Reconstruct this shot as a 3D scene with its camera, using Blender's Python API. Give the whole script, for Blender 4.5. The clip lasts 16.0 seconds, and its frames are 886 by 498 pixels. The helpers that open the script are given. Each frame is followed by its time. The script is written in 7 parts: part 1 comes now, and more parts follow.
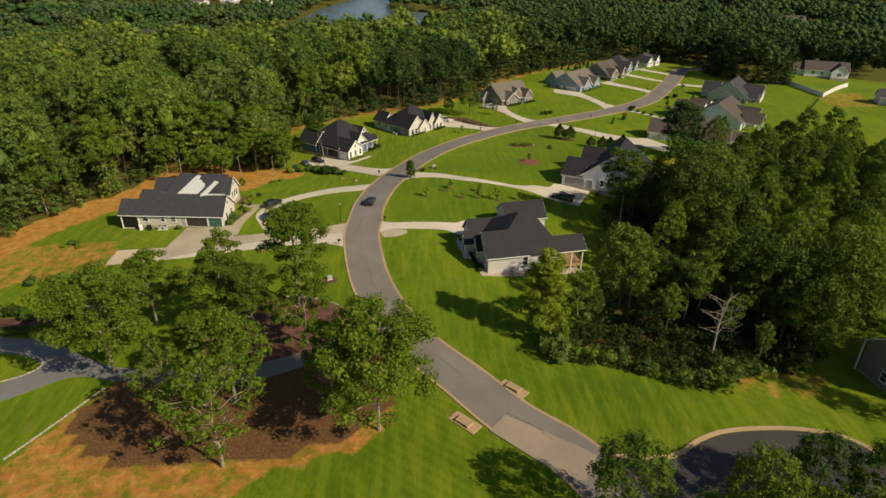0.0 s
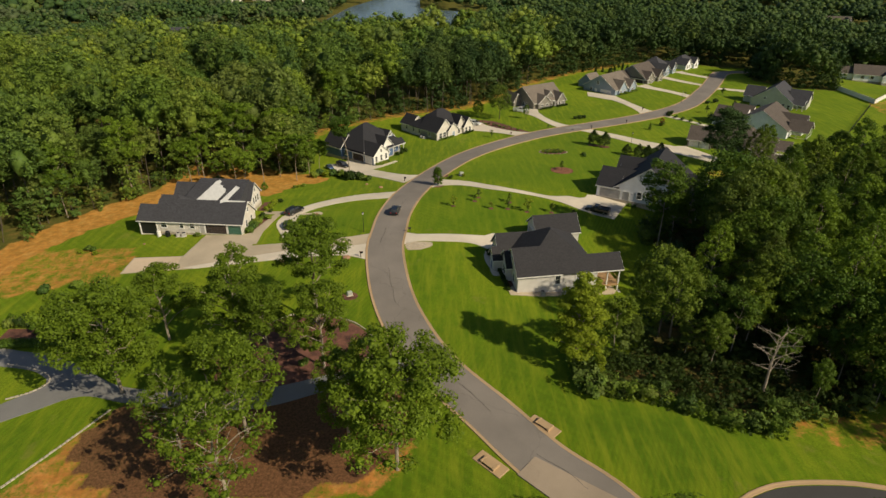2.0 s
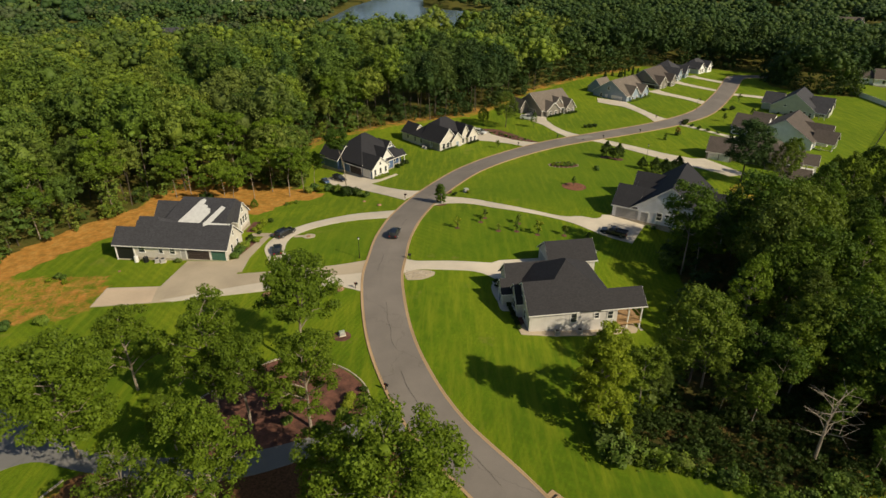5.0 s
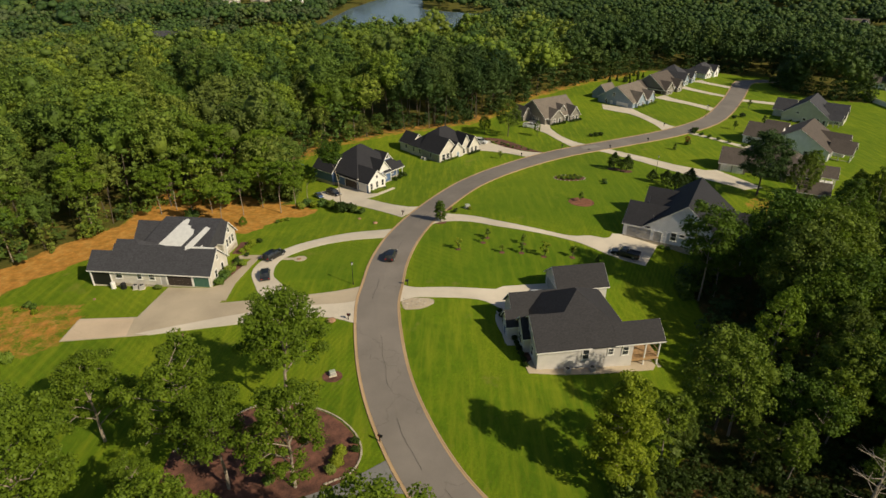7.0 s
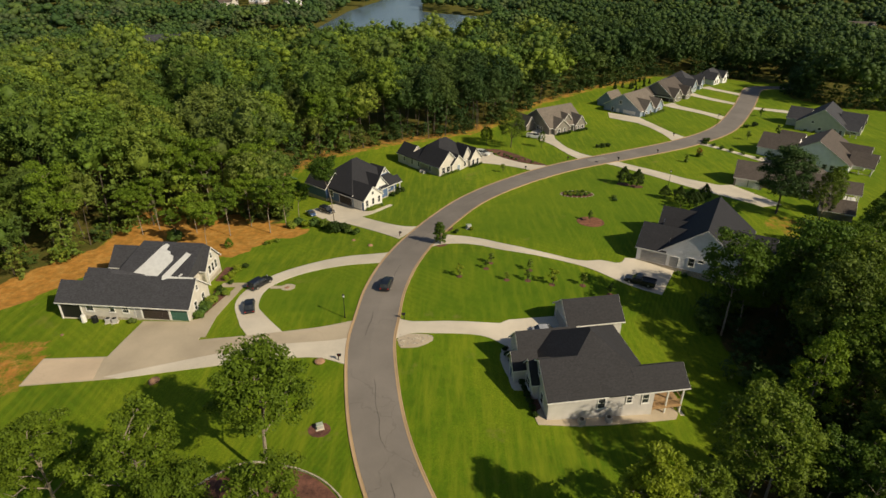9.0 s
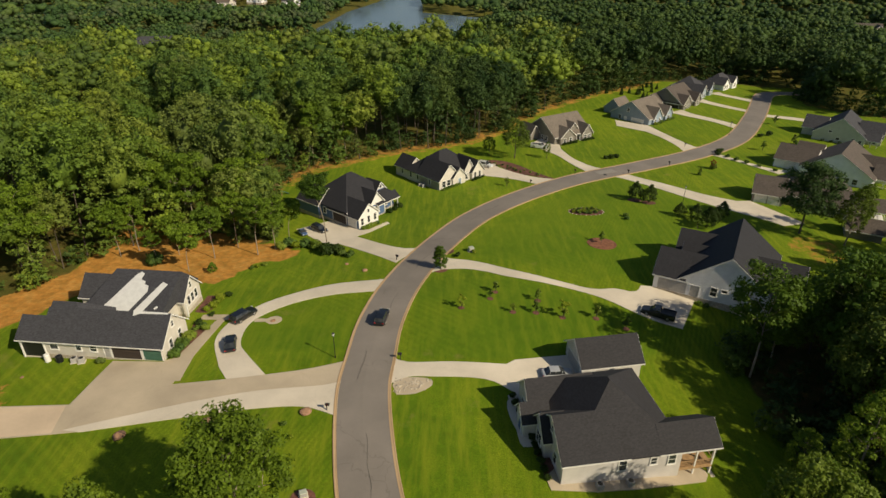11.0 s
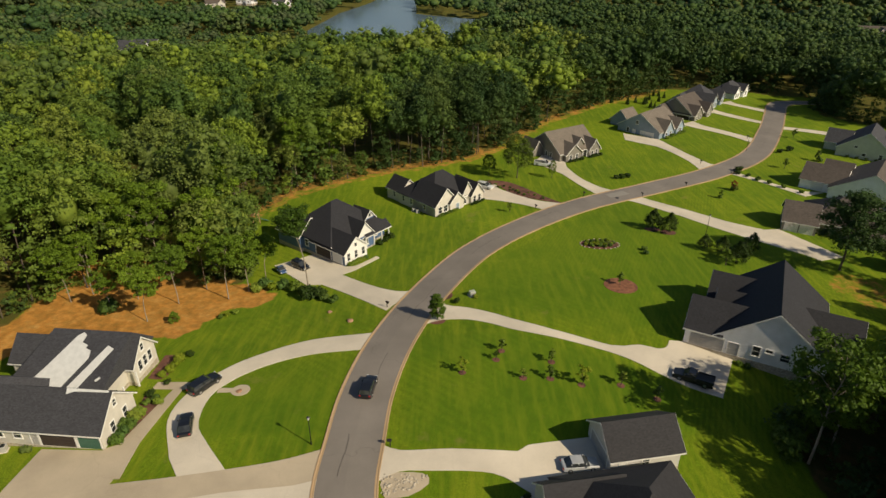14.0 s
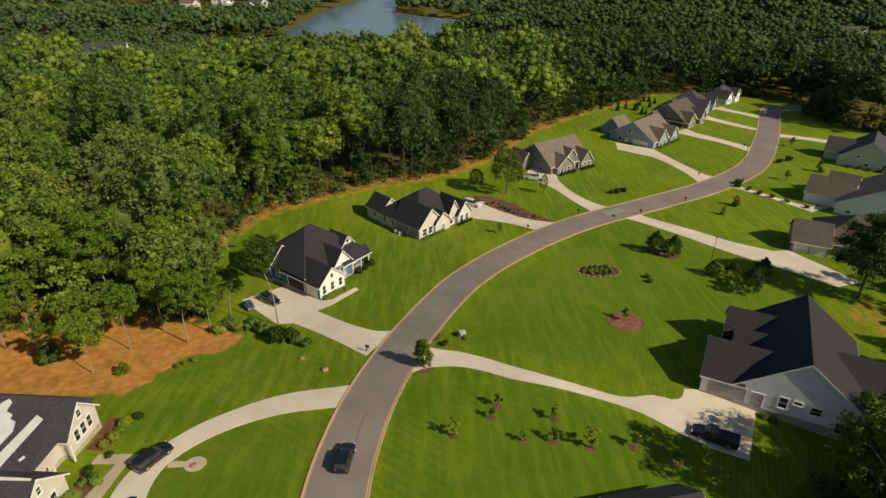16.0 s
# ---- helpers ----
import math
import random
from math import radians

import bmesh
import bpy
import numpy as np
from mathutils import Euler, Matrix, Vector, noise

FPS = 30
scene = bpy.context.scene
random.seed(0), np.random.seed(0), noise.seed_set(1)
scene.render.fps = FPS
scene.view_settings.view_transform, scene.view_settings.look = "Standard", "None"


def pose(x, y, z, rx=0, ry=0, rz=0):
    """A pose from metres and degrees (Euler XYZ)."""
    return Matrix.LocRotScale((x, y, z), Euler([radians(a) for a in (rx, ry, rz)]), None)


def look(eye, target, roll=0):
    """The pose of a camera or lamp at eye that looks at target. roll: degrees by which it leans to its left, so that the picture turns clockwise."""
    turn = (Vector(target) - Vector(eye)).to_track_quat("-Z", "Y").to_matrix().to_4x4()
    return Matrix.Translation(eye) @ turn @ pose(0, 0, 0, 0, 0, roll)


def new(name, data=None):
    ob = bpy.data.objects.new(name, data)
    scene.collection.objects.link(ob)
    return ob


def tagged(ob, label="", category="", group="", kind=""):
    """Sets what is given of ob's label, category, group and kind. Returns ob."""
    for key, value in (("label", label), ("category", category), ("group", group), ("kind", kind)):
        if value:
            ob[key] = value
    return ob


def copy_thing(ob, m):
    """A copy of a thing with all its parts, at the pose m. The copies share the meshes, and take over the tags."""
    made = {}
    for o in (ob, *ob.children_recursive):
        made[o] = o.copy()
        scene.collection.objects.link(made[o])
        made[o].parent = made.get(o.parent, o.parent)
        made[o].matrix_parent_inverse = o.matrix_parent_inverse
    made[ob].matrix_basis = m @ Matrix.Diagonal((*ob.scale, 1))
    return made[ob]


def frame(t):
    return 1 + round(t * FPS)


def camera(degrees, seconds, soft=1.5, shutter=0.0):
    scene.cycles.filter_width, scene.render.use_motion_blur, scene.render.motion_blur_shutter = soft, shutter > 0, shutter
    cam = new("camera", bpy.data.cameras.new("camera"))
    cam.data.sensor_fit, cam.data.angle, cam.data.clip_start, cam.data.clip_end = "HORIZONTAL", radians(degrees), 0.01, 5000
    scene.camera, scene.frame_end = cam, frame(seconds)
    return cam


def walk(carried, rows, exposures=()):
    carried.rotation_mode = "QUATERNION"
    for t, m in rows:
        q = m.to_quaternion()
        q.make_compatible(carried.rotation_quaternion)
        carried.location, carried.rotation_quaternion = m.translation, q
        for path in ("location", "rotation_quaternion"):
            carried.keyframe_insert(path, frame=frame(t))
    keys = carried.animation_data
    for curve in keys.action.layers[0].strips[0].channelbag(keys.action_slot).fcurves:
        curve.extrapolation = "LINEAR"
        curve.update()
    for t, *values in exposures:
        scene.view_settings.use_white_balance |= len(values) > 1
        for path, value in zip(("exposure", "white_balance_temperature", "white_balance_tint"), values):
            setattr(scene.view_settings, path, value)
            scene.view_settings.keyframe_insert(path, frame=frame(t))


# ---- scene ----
cam = camera(73.4, 16.0)
PATH = [
    (0, (0.129, -26.09, 56.162), (0.225, -24.317, 55.243), 0.2),
    (0.5, (0.123, -24.286, 56.157), (0.199, -22.511, 55.237), 0.1),
    (1, (0.119, -22.475, 56.152), (0.171, -20.701, 55.229), 0.1),
    (1.5, (0.114, -20.654, 56.146), (0.145, -18.88, 55.223), 0.1),
    (2, (0.111, -18.81, 56.141), (0.122, -17.037, 55.216), 0.2),
    (2.5, (0.102, -16.929, 56.134), (0.104, -15.156, 55.208), 0.1),
    (3, (0.082, -14.981, 56.127), (0.083, -13.209, 55.2), 0.1),
    (3.5, (0.058, -12.933, 56.127), (0.059, -11.161, 55.2), 0.1),
    (4, (0.033, -10.77, 56.134), (0.035, -8.999, 55.205), 0.2),
    (6.5, (0.013, 0.711, 56.357), (0.016, 2.482, 55.428), 0.3),
    (7, (0.02, 3.132, 56.382), (0.023, 4.904, 55.455), 0.2),
    (8, (0.04, 8.194, 56.46), (0.042, 9.967, 55.534), 0.2),
    (9, (0.036, 13.398, 56.532), (0.039, 15.172, 55.609), 0.2),
    (11.5, (-0.119, 26.822, 56.707), (-0.115, 28.596, 55.783), 0.3),
    (12, (-0.182, 29.62, 56.71), (-0.177, 31.394, 55.786), 0.3),
    (13, (-0.362, 35.447, 56.691), (-0.355, 37.221, 55.767), 0.3),
    (13.5, (-0.44, 38.467, 56.68), (-0.428, 40.24, 55.756), 0.4),
    (14, (-0.51, 41.571, 56.668), (-0.488, 43.345, 55.744), 0.4),
    (14.5, (-0.573, 44.738, 56.658), (-0.543, 46.512, 55.734), 0.4),
    (15, (-0.627, 47.95, 56.651), (-0.583, 49.723, 55.726), 0.5),
    (15.5, (-0.682, 51.188, 56.645), (-0.622, 52.96, 55.72), 0.5),
    (16, (-0.748, 54.439, 56.639), (-0.67, 56.21, 55.713), 0.6),
]
walk(cam, [(t, look(eye, target, roll)) for t, eye, target, roll in PATH])

# ---- world, sun, exposure ----
SUN_ELEV, SUN_DIR = 36.0, Vector((0.81, -0.585, 0.0))
world = bpy.data.worlds.new("world")
scene.world = world
world.use_nodes = True
sky = world.node_tree.nodes.new("ShaderNodeTexSky")
sky.sky_type = "NISHITA"
sky.sun_disc = False
sky.sun_elevation = radians(SUN_ELEV)
sky.sun_rotation = math.atan2(SUN_DIR.x, SUN_DIR.y)
world.node_tree.links.new(sky.outputs[0], world.node_tree.nodes["Background"].inputs[0])
world.node_tree.nodes["Background"].inputs[1].default_value = 0.07
sun = new("sun", bpy.data.lights.new("sun", "SUN"))
sun.data.energy, sun.data.angle, sun.data.color = 5.0, radians(0.6), (1.0, 0.865, 0.63)
sun.matrix_world = look((0, 0, 200), Vector((0, 0, 200)) - (SUN_DIR.normalized() * math.cos(radians(SUN_ELEV)) + Vector((0, 0, math.sin(radians(SUN_ELEV))))))
scene.view_settings.exposure = -0.09

# ---- materials ----


def nodes_of(name):
    m = bpy.data.materials.new(name)
    m.use_nodes = True
    nt = m.node_tree
    return m, nt, nt.nodes["Principled BSDF"]


def node(nt, kind, **values):
    n = nt.nodes.new(kind)
    for key, value in values.items():
        n.inputs[key].default_value = value
    return n


def ramp(nt, fac, stops):
    r = nt.nodes.new("ShaderNodeValToRGB")
    while len(r.color_ramp.elements) < len(stops):
        r.color_ramp.elements.new(0.5)
    for e, (p, c) in zip(r.color_ramp.elements, stops):
        e.position, e.color = p, (*c, 1)
    nt.links.new(fac, r.inputs[0])
    return r.outputs[0]


def mix(nt, fac, a, b, blend="MIX"):
    m = nt.nodes.new("ShaderNodeMix")
    m.data_type, m.blend_type = "RGBA", blend
    for slot, v in ((0, fac), (6, a), (7, b)):
        if isinstance(v, (int, float)):
            m.inputs[slot].default_value = v
        elif isinstance(v, tuple):
            m.inputs[slot].default_value = (*v, 1)
        else:
            nt.links.new(v, m.inputs[slot])
    return m.outputs[2]


def maths(nt, op, a, b=0.0):
    m = nt.nodes.new("ShaderNodeMath")
    m.operation = op
    for i, v in enumerate((a, b)):
        if isinstance(v, (int, float)):
            m.inputs[i].default_value = v
        else:
            nt.links.new(v, m.inputs[i])
    return m.outputs[0]


def place(nt, kind="Object"):
    return nt.nodes.new("ShaderNodeTexCoord").outputs[kind]


def noise_of(nt, coord, scale, detail=4.0, rough=0.55):
    n = node(nt, "ShaderNodeTexNoise", Scale=scale, Detail=detail, Roughness=rough)
    nt.links.new(coord, n.inputs["Vector"])
    return n.outputs[0]


def bump(nt, bsdf, height, strength=0.3, distance=0.02):
    b = node(nt, "ShaderNodeBump", Strength=strength, Distance=distance)
    nt.links.new(height, b.inputs["Height"])
    nt.links.new(b.outputs[0], bsdf.inputs["Normal"])


def plain(name, colour, rough=0.6, metal=0.0, spread=0.12, scale=1.5, grain=25.0):
    """Paint, plastic or stone: a colour with stains at one scale and grain at another."""
    m, nt, b = nodes_of(name)
    c = place(nt)
    dark = tuple(v * (1 - spread * 1.6) for v in colour)
    light = tuple(min(1, v * (1 + spread)) for v in colour)
    big = ramp(nt, noise_of(nt, c, scale), [(0.3, dark), (0.7, light)])
    fine = noise_of(nt, c, grain, 2)
    nt.links.new(mix(nt, 0.25, big, ramp(nt, fine, [(0.3, dark), (0.7, light)])), b.inputs["Base Color"])
    b.inputs["Roughness"].default_value, b.inputs["Metallic"].default_value = rough, metal
    bump(nt, b, fine, 0.15, 0.01)
    return m


def siding(name, colour, step=0.18):
    """Lap siding: boards with a shadow line, weathered a little."""
    m, nt, b = nodes_of(name)
    c = place(nt)
    sep = nt.nodes.new("ShaderNodeSeparateXYZ")
    nt.links.new(c, sep.inputs[0])
    saw = maths(nt, "FRACT", maths(nt, "DIVIDE", sep.outputs[2], step))
    stain = noise_of(nt, c, 0.6, 5)
    base = ramp(nt, stain, [(0.3, tuple(v * 0.88 for v in colour)), (0.7, tuple(min(1, v * 1.05) for v in colour))])
    nt.links.new(base, b.inputs["Base Color"])
    b.inputs["Roughness"].default_value = 0.65
    bump(nt, b, saw, 0.8, 0.02)
    return m


def shingles(name, colour):
    """Laminated shingles: rows of tabs, each of its own tone, with broad weathering."""
    m, nt, b = nodes_of(name)
    c = place(nt)
    mp = node(nt, "ShaderNodeMapping", Scale=(1.0, 1.0, 2.6))
    nt.links.new(c, mp.inputs[0])
    v = node(nt, "ShaderNodeTexVoronoi", Scale=3.6)
    nt.links.new(mp.outputs[0], v.inputs["Vector"])
    tab = ramp(nt, maths(nt, "MULTIPLY", v.outputs["Color"], 1.0), [(0.1, tuple(x * 0.6 for x in colour)), (0.9, tuple(x * 1.5 for x in colour))])
    broad = ramp(nt, noise_of(nt, c, 0.35, 5), [(0.3, tuple(x * 0.78 for x in colour)), (0.7, tuple(x * 1.2 for x in colour))])
    nt.links.new(mix(nt, 0.42, tab, broad), b.inputs["Base Color"])
    b.inputs["Roughness"].default_value = 0.85
    bump(nt, b, noise_of(nt, c, 9, 3), 0.5, 0.02)
    return m


def foliage(name, tones, glow=0.3):
    """Leaves: every tree of its own green, each leaf a little lighter or darker, thin enough to let light through."""
    m, nt, b = nodes_of(name)
    geo = nt.nodes.new("ShaderNodeNewGeometry")
    tone = nt.nodes.new("ShaderNodeAttribute")
    tone.attribute_name = "tone"
    info = nt.nodes.new("ShaderNodeObjectInfo")
    t = maths(nt, "FRACT", maths(nt, "ADD", tone.outputs["Fac"], maths(nt, "MULTIPLY", info.outputs["Random"], 0.9)))
    col = ramp(nt, t, [(k / (len(tones) - 1), c) for k, c in enumerate(tones)])
    leaf = ramp(nt, geo.outputs["Random Per Island"], [(0.0, (0.72, 0.74, 0.74)), (0.6, (1.0, 1.0, 1.0)), (1.0, (1.16, 1.13, 1.05))])
    col = mix(nt, 1.0, col, leaf, "MULTIPLY")
    patch = ramp(nt, noise_of(nt, place(nt), 0.9, 3, 0.7), [(0.3, (0.74, 0.77, 0.8)), (0.7, (1.24, 1.2, 1.12))])
    col = mix(nt, 1.0, col, patch, "MULTIPLY")
    nt.links.new(col, b.inputs["Base Color"])
    b.inputs["Roughness"].default_value = 0.55
    b.inputs["Specular IOR Level"].default_value = 0.14
    tr = nt.nodes.new("ShaderNodeBsdfTranslucent")
    nt.links.new(mix(nt, 1.0, col, (1.0, 1.0, 0.45), "MULTIPLY"), tr.inputs[0])
    ms = nt.nodes.new("ShaderNodeMixShader")
    ms.inputs[0].default_value = glow
    nt.links.new(b.outputs[0], ms.inputs[1])
    nt.links.new(tr.outputs[0], ms.inputs[2])
    nt.links.new(ms.outputs[0], nt.nodes["Material Output"].inputs[0])
    return m


def ground_material():
    """Lawn with mowing stripes, worn patches and darker lots; red clay and a wood floor darkened for shade where the
    cover says so.
    """
    m, nt, b = nodes_of("lawn")
    c = place(nt)
    soil = nt.nodes.new("ShaderNodeAttribute")
    soil.attribute_name = "soil"
    wood = nt.nodes.new("ShaderNodeAttribute")
    wood.attribute_name = "wood"
    broad, mid, fine = noise_of(nt, c, 0.035, 6, 0.6), noise_of(nt, c, 0.45, 6, 0.65), noise_of(nt, c, 5.0, 5, 0.7)
    g1 = ramp(nt, broad, [(0.41, (0.045, 0.118, 0.006)), (0.5, (0.108, 0.194, 0.007)), (0.59, (0.205, 0.262, 0.012))])
    g2 = ramp(nt, mid, [(0.36, (0.060, 0.112, 0.005)), (0.5, (0.108, 0.194, 0.007)), (0.64, (0.2, 0.258, 0.012))])
    grass = mix(nt, 0.42, g1, g2)
    grass = mix(nt, ramp(nt, fine, [(0.40, (0.0, 0.0, 0.0)), (0.62, (0.85, 0.85, 0.85))]), grass, (0.071, 0.11, 0.006))
    for angle, pitch, amount in ((24, 0.42, 0.55), (-52, 0.23, 0.42)):
        turn = node(nt, "ShaderNodeMapping", Rotation=(0, 0, radians(angle)))
        nt.links.new(c, turn.inputs[0])
        wave = node(nt, "ShaderNodeTexWave", Scale=pitch, Distortion=0.7, Detail=2.0)
        wave.inputs["Detail Scale"].default_value = 0.3
        nt.links.new(turn.outputs[0], wave.inputs["Vector"])
        shift = node(nt, "ShaderNodeMapping", Location=(angle, 7, 0))
        nt.links.new(c, shift.inputs[0])
        where = ramp(nt, noise_of(nt, shift.outputs[0], 0.02, 2), [(0.42, (0.0, 0.0, 0.0)), (0.6, (1.0, 1.0, 1.0))])
        grass = mix(nt, maths(nt, "MULTIPLY", maths(nt, "MULTIPLY", wave.outputs["Fac"], amount), where), grass, (0.060, 0.10, 0.005))
    streak = node(nt, "ShaderNodeMapping", Rotation=(0, 0, radians(-38)), Scale=(1.0, 0.12, 1.0))
    nt.links.new(c, streak.inputs[0])
    grass = mix(nt, ramp(nt, noise_of(nt, streak.outputs[0], 0.9, 4, 0.6), [(0.45, (0.0, 0.0, 0.0)), (0.70, (0.6, 0.6, 0.6))]), grass, (0.205, 0.240, 0.014))
    # pull the lawn to a darker green inside the marked lots
    darker_lawn = nt.nodes.new("ShaderNodeAttribute")
    darker_lawn.attribute_name = "darker_lawn"
    thick = ramp(nt, maths(nt, "ADD", darker_lawn.outputs["Fac"], maths(nt, "MULTIPLY", maths(nt, "SUBTRACT", mid, 0.5), 1.2)), [(0.3, (0.0, 0.0, 0.0)), (0.8, (0.36, 0.36, 0.36))])
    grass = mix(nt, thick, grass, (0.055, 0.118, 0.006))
    worn = ramp(nt, noise_of(nt, c, 0.16, 7, 0.65), [(0.62, (0.0, 0.0, 0.0)), (0.74, (0.6, 0.6, 0.6))])
    grass = mix(nt, worn, grass, (0.22, 0.18, 0.05))
    clay = ramp(nt, noise_of(nt, c, 0.5, 6, 0.65), [(0.25, (0.24, 0.085, 0.022)), (0.5, (0.50, 0.20, 0.05)), (0.8, (0.62, 0.33, 0.11))])
    litter = ramp(nt, noise_of(nt, c, 0.8, 6, 0.7), [(0.38, (0.5, 0.5, 0.5)), (0.6, (0.0, 0.0, 0.0))])
    clay = mix(nt, litter, clay, (0.15, 0.085, 0.03))
    # leaf litter, its colour lowered to carry part of the trees' shade
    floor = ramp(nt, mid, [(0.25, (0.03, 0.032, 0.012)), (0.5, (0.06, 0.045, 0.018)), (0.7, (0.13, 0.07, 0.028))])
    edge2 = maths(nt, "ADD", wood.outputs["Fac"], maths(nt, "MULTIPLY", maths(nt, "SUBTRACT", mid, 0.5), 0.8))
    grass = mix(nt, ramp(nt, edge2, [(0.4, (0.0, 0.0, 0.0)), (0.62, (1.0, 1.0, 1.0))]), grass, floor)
    ragged = maths(nt, "ADD", maths(nt, "MULTIPLY", maths(nt, "SUBTRACT", mid, 0.5), 1.1), maths(nt, "MULTIPLY", maths(nt, "SUBTRACT", noise_of(nt, c, 2.4, 5, 0.75), 0.5), 0.9))
    edge = maths(nt, "ADD", soil.outputs["Fac"], ragged)
    col = mix(nt, ramp(nt, edge, [(0.38, (0.0, 0.0, 0.0)), (0.68, (1.0, 1.0, 1.0))]), grass, clay)
    bark = nt.nodes.new("ShaderNodeAttribute")
    bark.attribute_name = "mulch"
    chips = ramp(nt, noise_of(nt, c, 3.0, 6, 0.75), [(0.35, (0.06, 0.026, 0.018)), (0.55, (0.15, 0.062, 0.038)), (0.75, (0.24, 0.11, 0.055))])
    col = mix(nt, ramp(nt, maths(nt, "ADD", bark.outputs["Fac"], maths(nt, "MULTIPLY", ragged, 0.9)), [(0.4, (0.0, 0.0, 0.0)), (0.62, (1.0, 1.0, 1.0))]), col, chips)
    nt.links.new(col, b.inputs["Base Color"])
    b.inputs["Roughness"].default_value = 0.9
    b.inputs["Specular IOR Level"].default_value = 0.06
    b.inputs["Sheen Weight"].default_value = 0.12
    b.inputs["Sheen Roughness"].default_value = 0.6
    b.inputs["Sheen Tint"].default_value = (0.75, 0.95, 0.1, 1)
    bump(nt, b, fine, 0.7, 0.08)
    return m


def asphalt_material(name, colour, crack=0.5):
    m, nt, b = nodes_of(name)
    c = place(nt)
    big = ramp(nt, noise_of(nt, c, 0.12, 6, 0.6), [(0.32, tuple(v * 0.78 for v in colour)), (0.68, tuple(v * 1.16 for v in colour))])
    fine = noise_of(nt, c, 14, 3)
    col = mix(nt, 0.3, big, ramp(nt, fine, [(0.3, tuple(v * 0.7 for v in colour)), (0.75, tuple(v * 1.25 for v in colour))]))
    warp = node(nt, "ShaderNodeVectorMath")
    warp.operation = "ADD"
    nt.links.new(c, warp.inputs[0])
    wn = node(nt, "ShaderNodeTexNoise", Scale=0.35, Detail=4.0)
    nt.links.new(c, wn.inputs["Vector"])
    sc = node(nt, "ShaderNodeVectorMath")
    sc.operation = "SCALE"
    sc.inputs[3].default_value = 4.0
    nt.links.new(wn.outputs["Color"], sc.inputs[0])
    nt.links.new(sc.outputs[0], warp.inputs[1])
    v = node(nt, "ShaderNodeTexVoronoi", Scale=0.06)
    v.feature = "DISTANCE_TO_EDGE"
    nt.links.new(warp.outputs[0], v.inputs["Vector"])
    line = maths(nt, "LESS_THAN", v.outputs["Distance"], 0.004)
    col = mix(nt, maths(nt, "MULTIPLY", line, crack), col, tuple(x * 0.45 for x in colour))
    nt.links.new(col, b.inputs["Base Color"])
    b.inputs["Roughness"].default_value = 0.88
    bump(nt, b, fine, 0.3, 0.01)
    return m


def glass_material():
    m, nt, b = nodes_of("window_glass")
    b.inputs["Base Color"].default_value = (0.03, 0.035, 0.04, 1)
    b.inputs["Roughness"].default_value = 0.08
    b.inputs["Specular IOR Level"].default_value = 0.7
    nt.links.new(ramp(nt, noise_of(nt, place(nt), 0.8, 2), [(0.3, (0.015, 0.018, 0.02)), (0.7, (0.06, 0.065, 0.07))]), b.inputs["Base Color"])
    return m


def water_material():
    m, nt, b = nodes_of("lake_water")
    c = place(nt)
    # base raised towards sky blue, in place of a brighter sky reflection
    nt.links.new(ramp(nt, noise_of(nt, c, 0.01, 3), [(0.3, (0.10, 0.15, 0.19)), (0.7, (0.14, 0.19, 0.23))]), b.inputs["Base Color"])
    b.inputs["Roughness"].default_value = 0.22
    bump(nt, b, noise_of(nt, c, 0.8, 3), 0.15, 0.1)
    return m


LAWN, WATER, GLASS = ground_material(), water_material(), glass_material()
ASPHALT = asphalt_material("asphalt", (0.21, 0.185, 0.16), 0.3)
OLD_ASPHALT = asphalt_material("drive_asphalt", (0.20, 0.195, 0.185), 0.2)
WORN_CONCRETE = asphalt_material("worn_concrete", (0.47, 0.39, 0.28), 0.1)
CONCRETE = asphalt_material("concrete", (0.62, 0.55, 0.44), 0.12)
GUTTER = asphalt_material("gutter_concrete", (0.44, 0.30, 0.165), 0.1)
TAR = plain("crack_sealer", (0.085, 0.078, 0.07), 0.8)
MULCH = plain("mulch", (0.15, 0.064, 0.042), 0.95, 0, 0.5, 0.7, 5)
BLACK_ROOF = shingles("black_shingles", (0.017, 0.017, 0.021))
CHARCOAL_ROOF = shingles("charcoal_shingles", (0.023, 0.022, 0.025))
SLATE_ROOF, BROWN_ROOF, TAN_ROOF = shingles("dark_shingles", (0.042, 0.042, 0.048)), shingles("brown_shingles", (0.085, 0.068, 0.056)), shingles("tan_shingles", (0.15, 0.125, 0.10))
CREAM, PALE_GREY, NAVY, SAGE = siding("cream_siding", (0.63, 0.585, 0.51)), siding("grey_siding", (0.60, 0.57, 0.54)), siding("navy_siding", (0.085, 0.145, 0.27)), siding("sage_siding", (0.52, 0.52, 0.42))
WHITE_SIDING, BLUE_GREY, TAUPE = siding("white_siding", (0.88, 0.87, 0.88)), siding("blue_siding", (0.27, 0.33, 0.40)), siding("taupe_siding", (0.22, 0.20, 0.17))
STONE = plain("stone_veneer", (0.46, 0.40, 0.31), 0.85, 0, 0.35, 3.0, 9)
WHITE = plain("white_trim", (0.76, 0.74, 0.70), 0.5, 0, 0.05)
# shaded_brown has the dark of garage openings in its colour
DOOR_PAINT, GREEN_PAINT, DARK_GAP = plain("garage_door_paint", (0.42, 0.40, 0.38), 0.5), plain("green_paint", (0.05, 0.13, 0.09), 0.5), plain("shaded_brown", (0.045, 0.032, 0.026), 0.7)
METAL, BLACK, RUBBER = plain("dark_metal", (0.03, 0.032, 0.033), 0.4, 0.6), plain("black_plastic", (0.012, 0.012, 0.013), 0.5), plain("rubber", (0.014, 0.014, 0.014), 0.9)
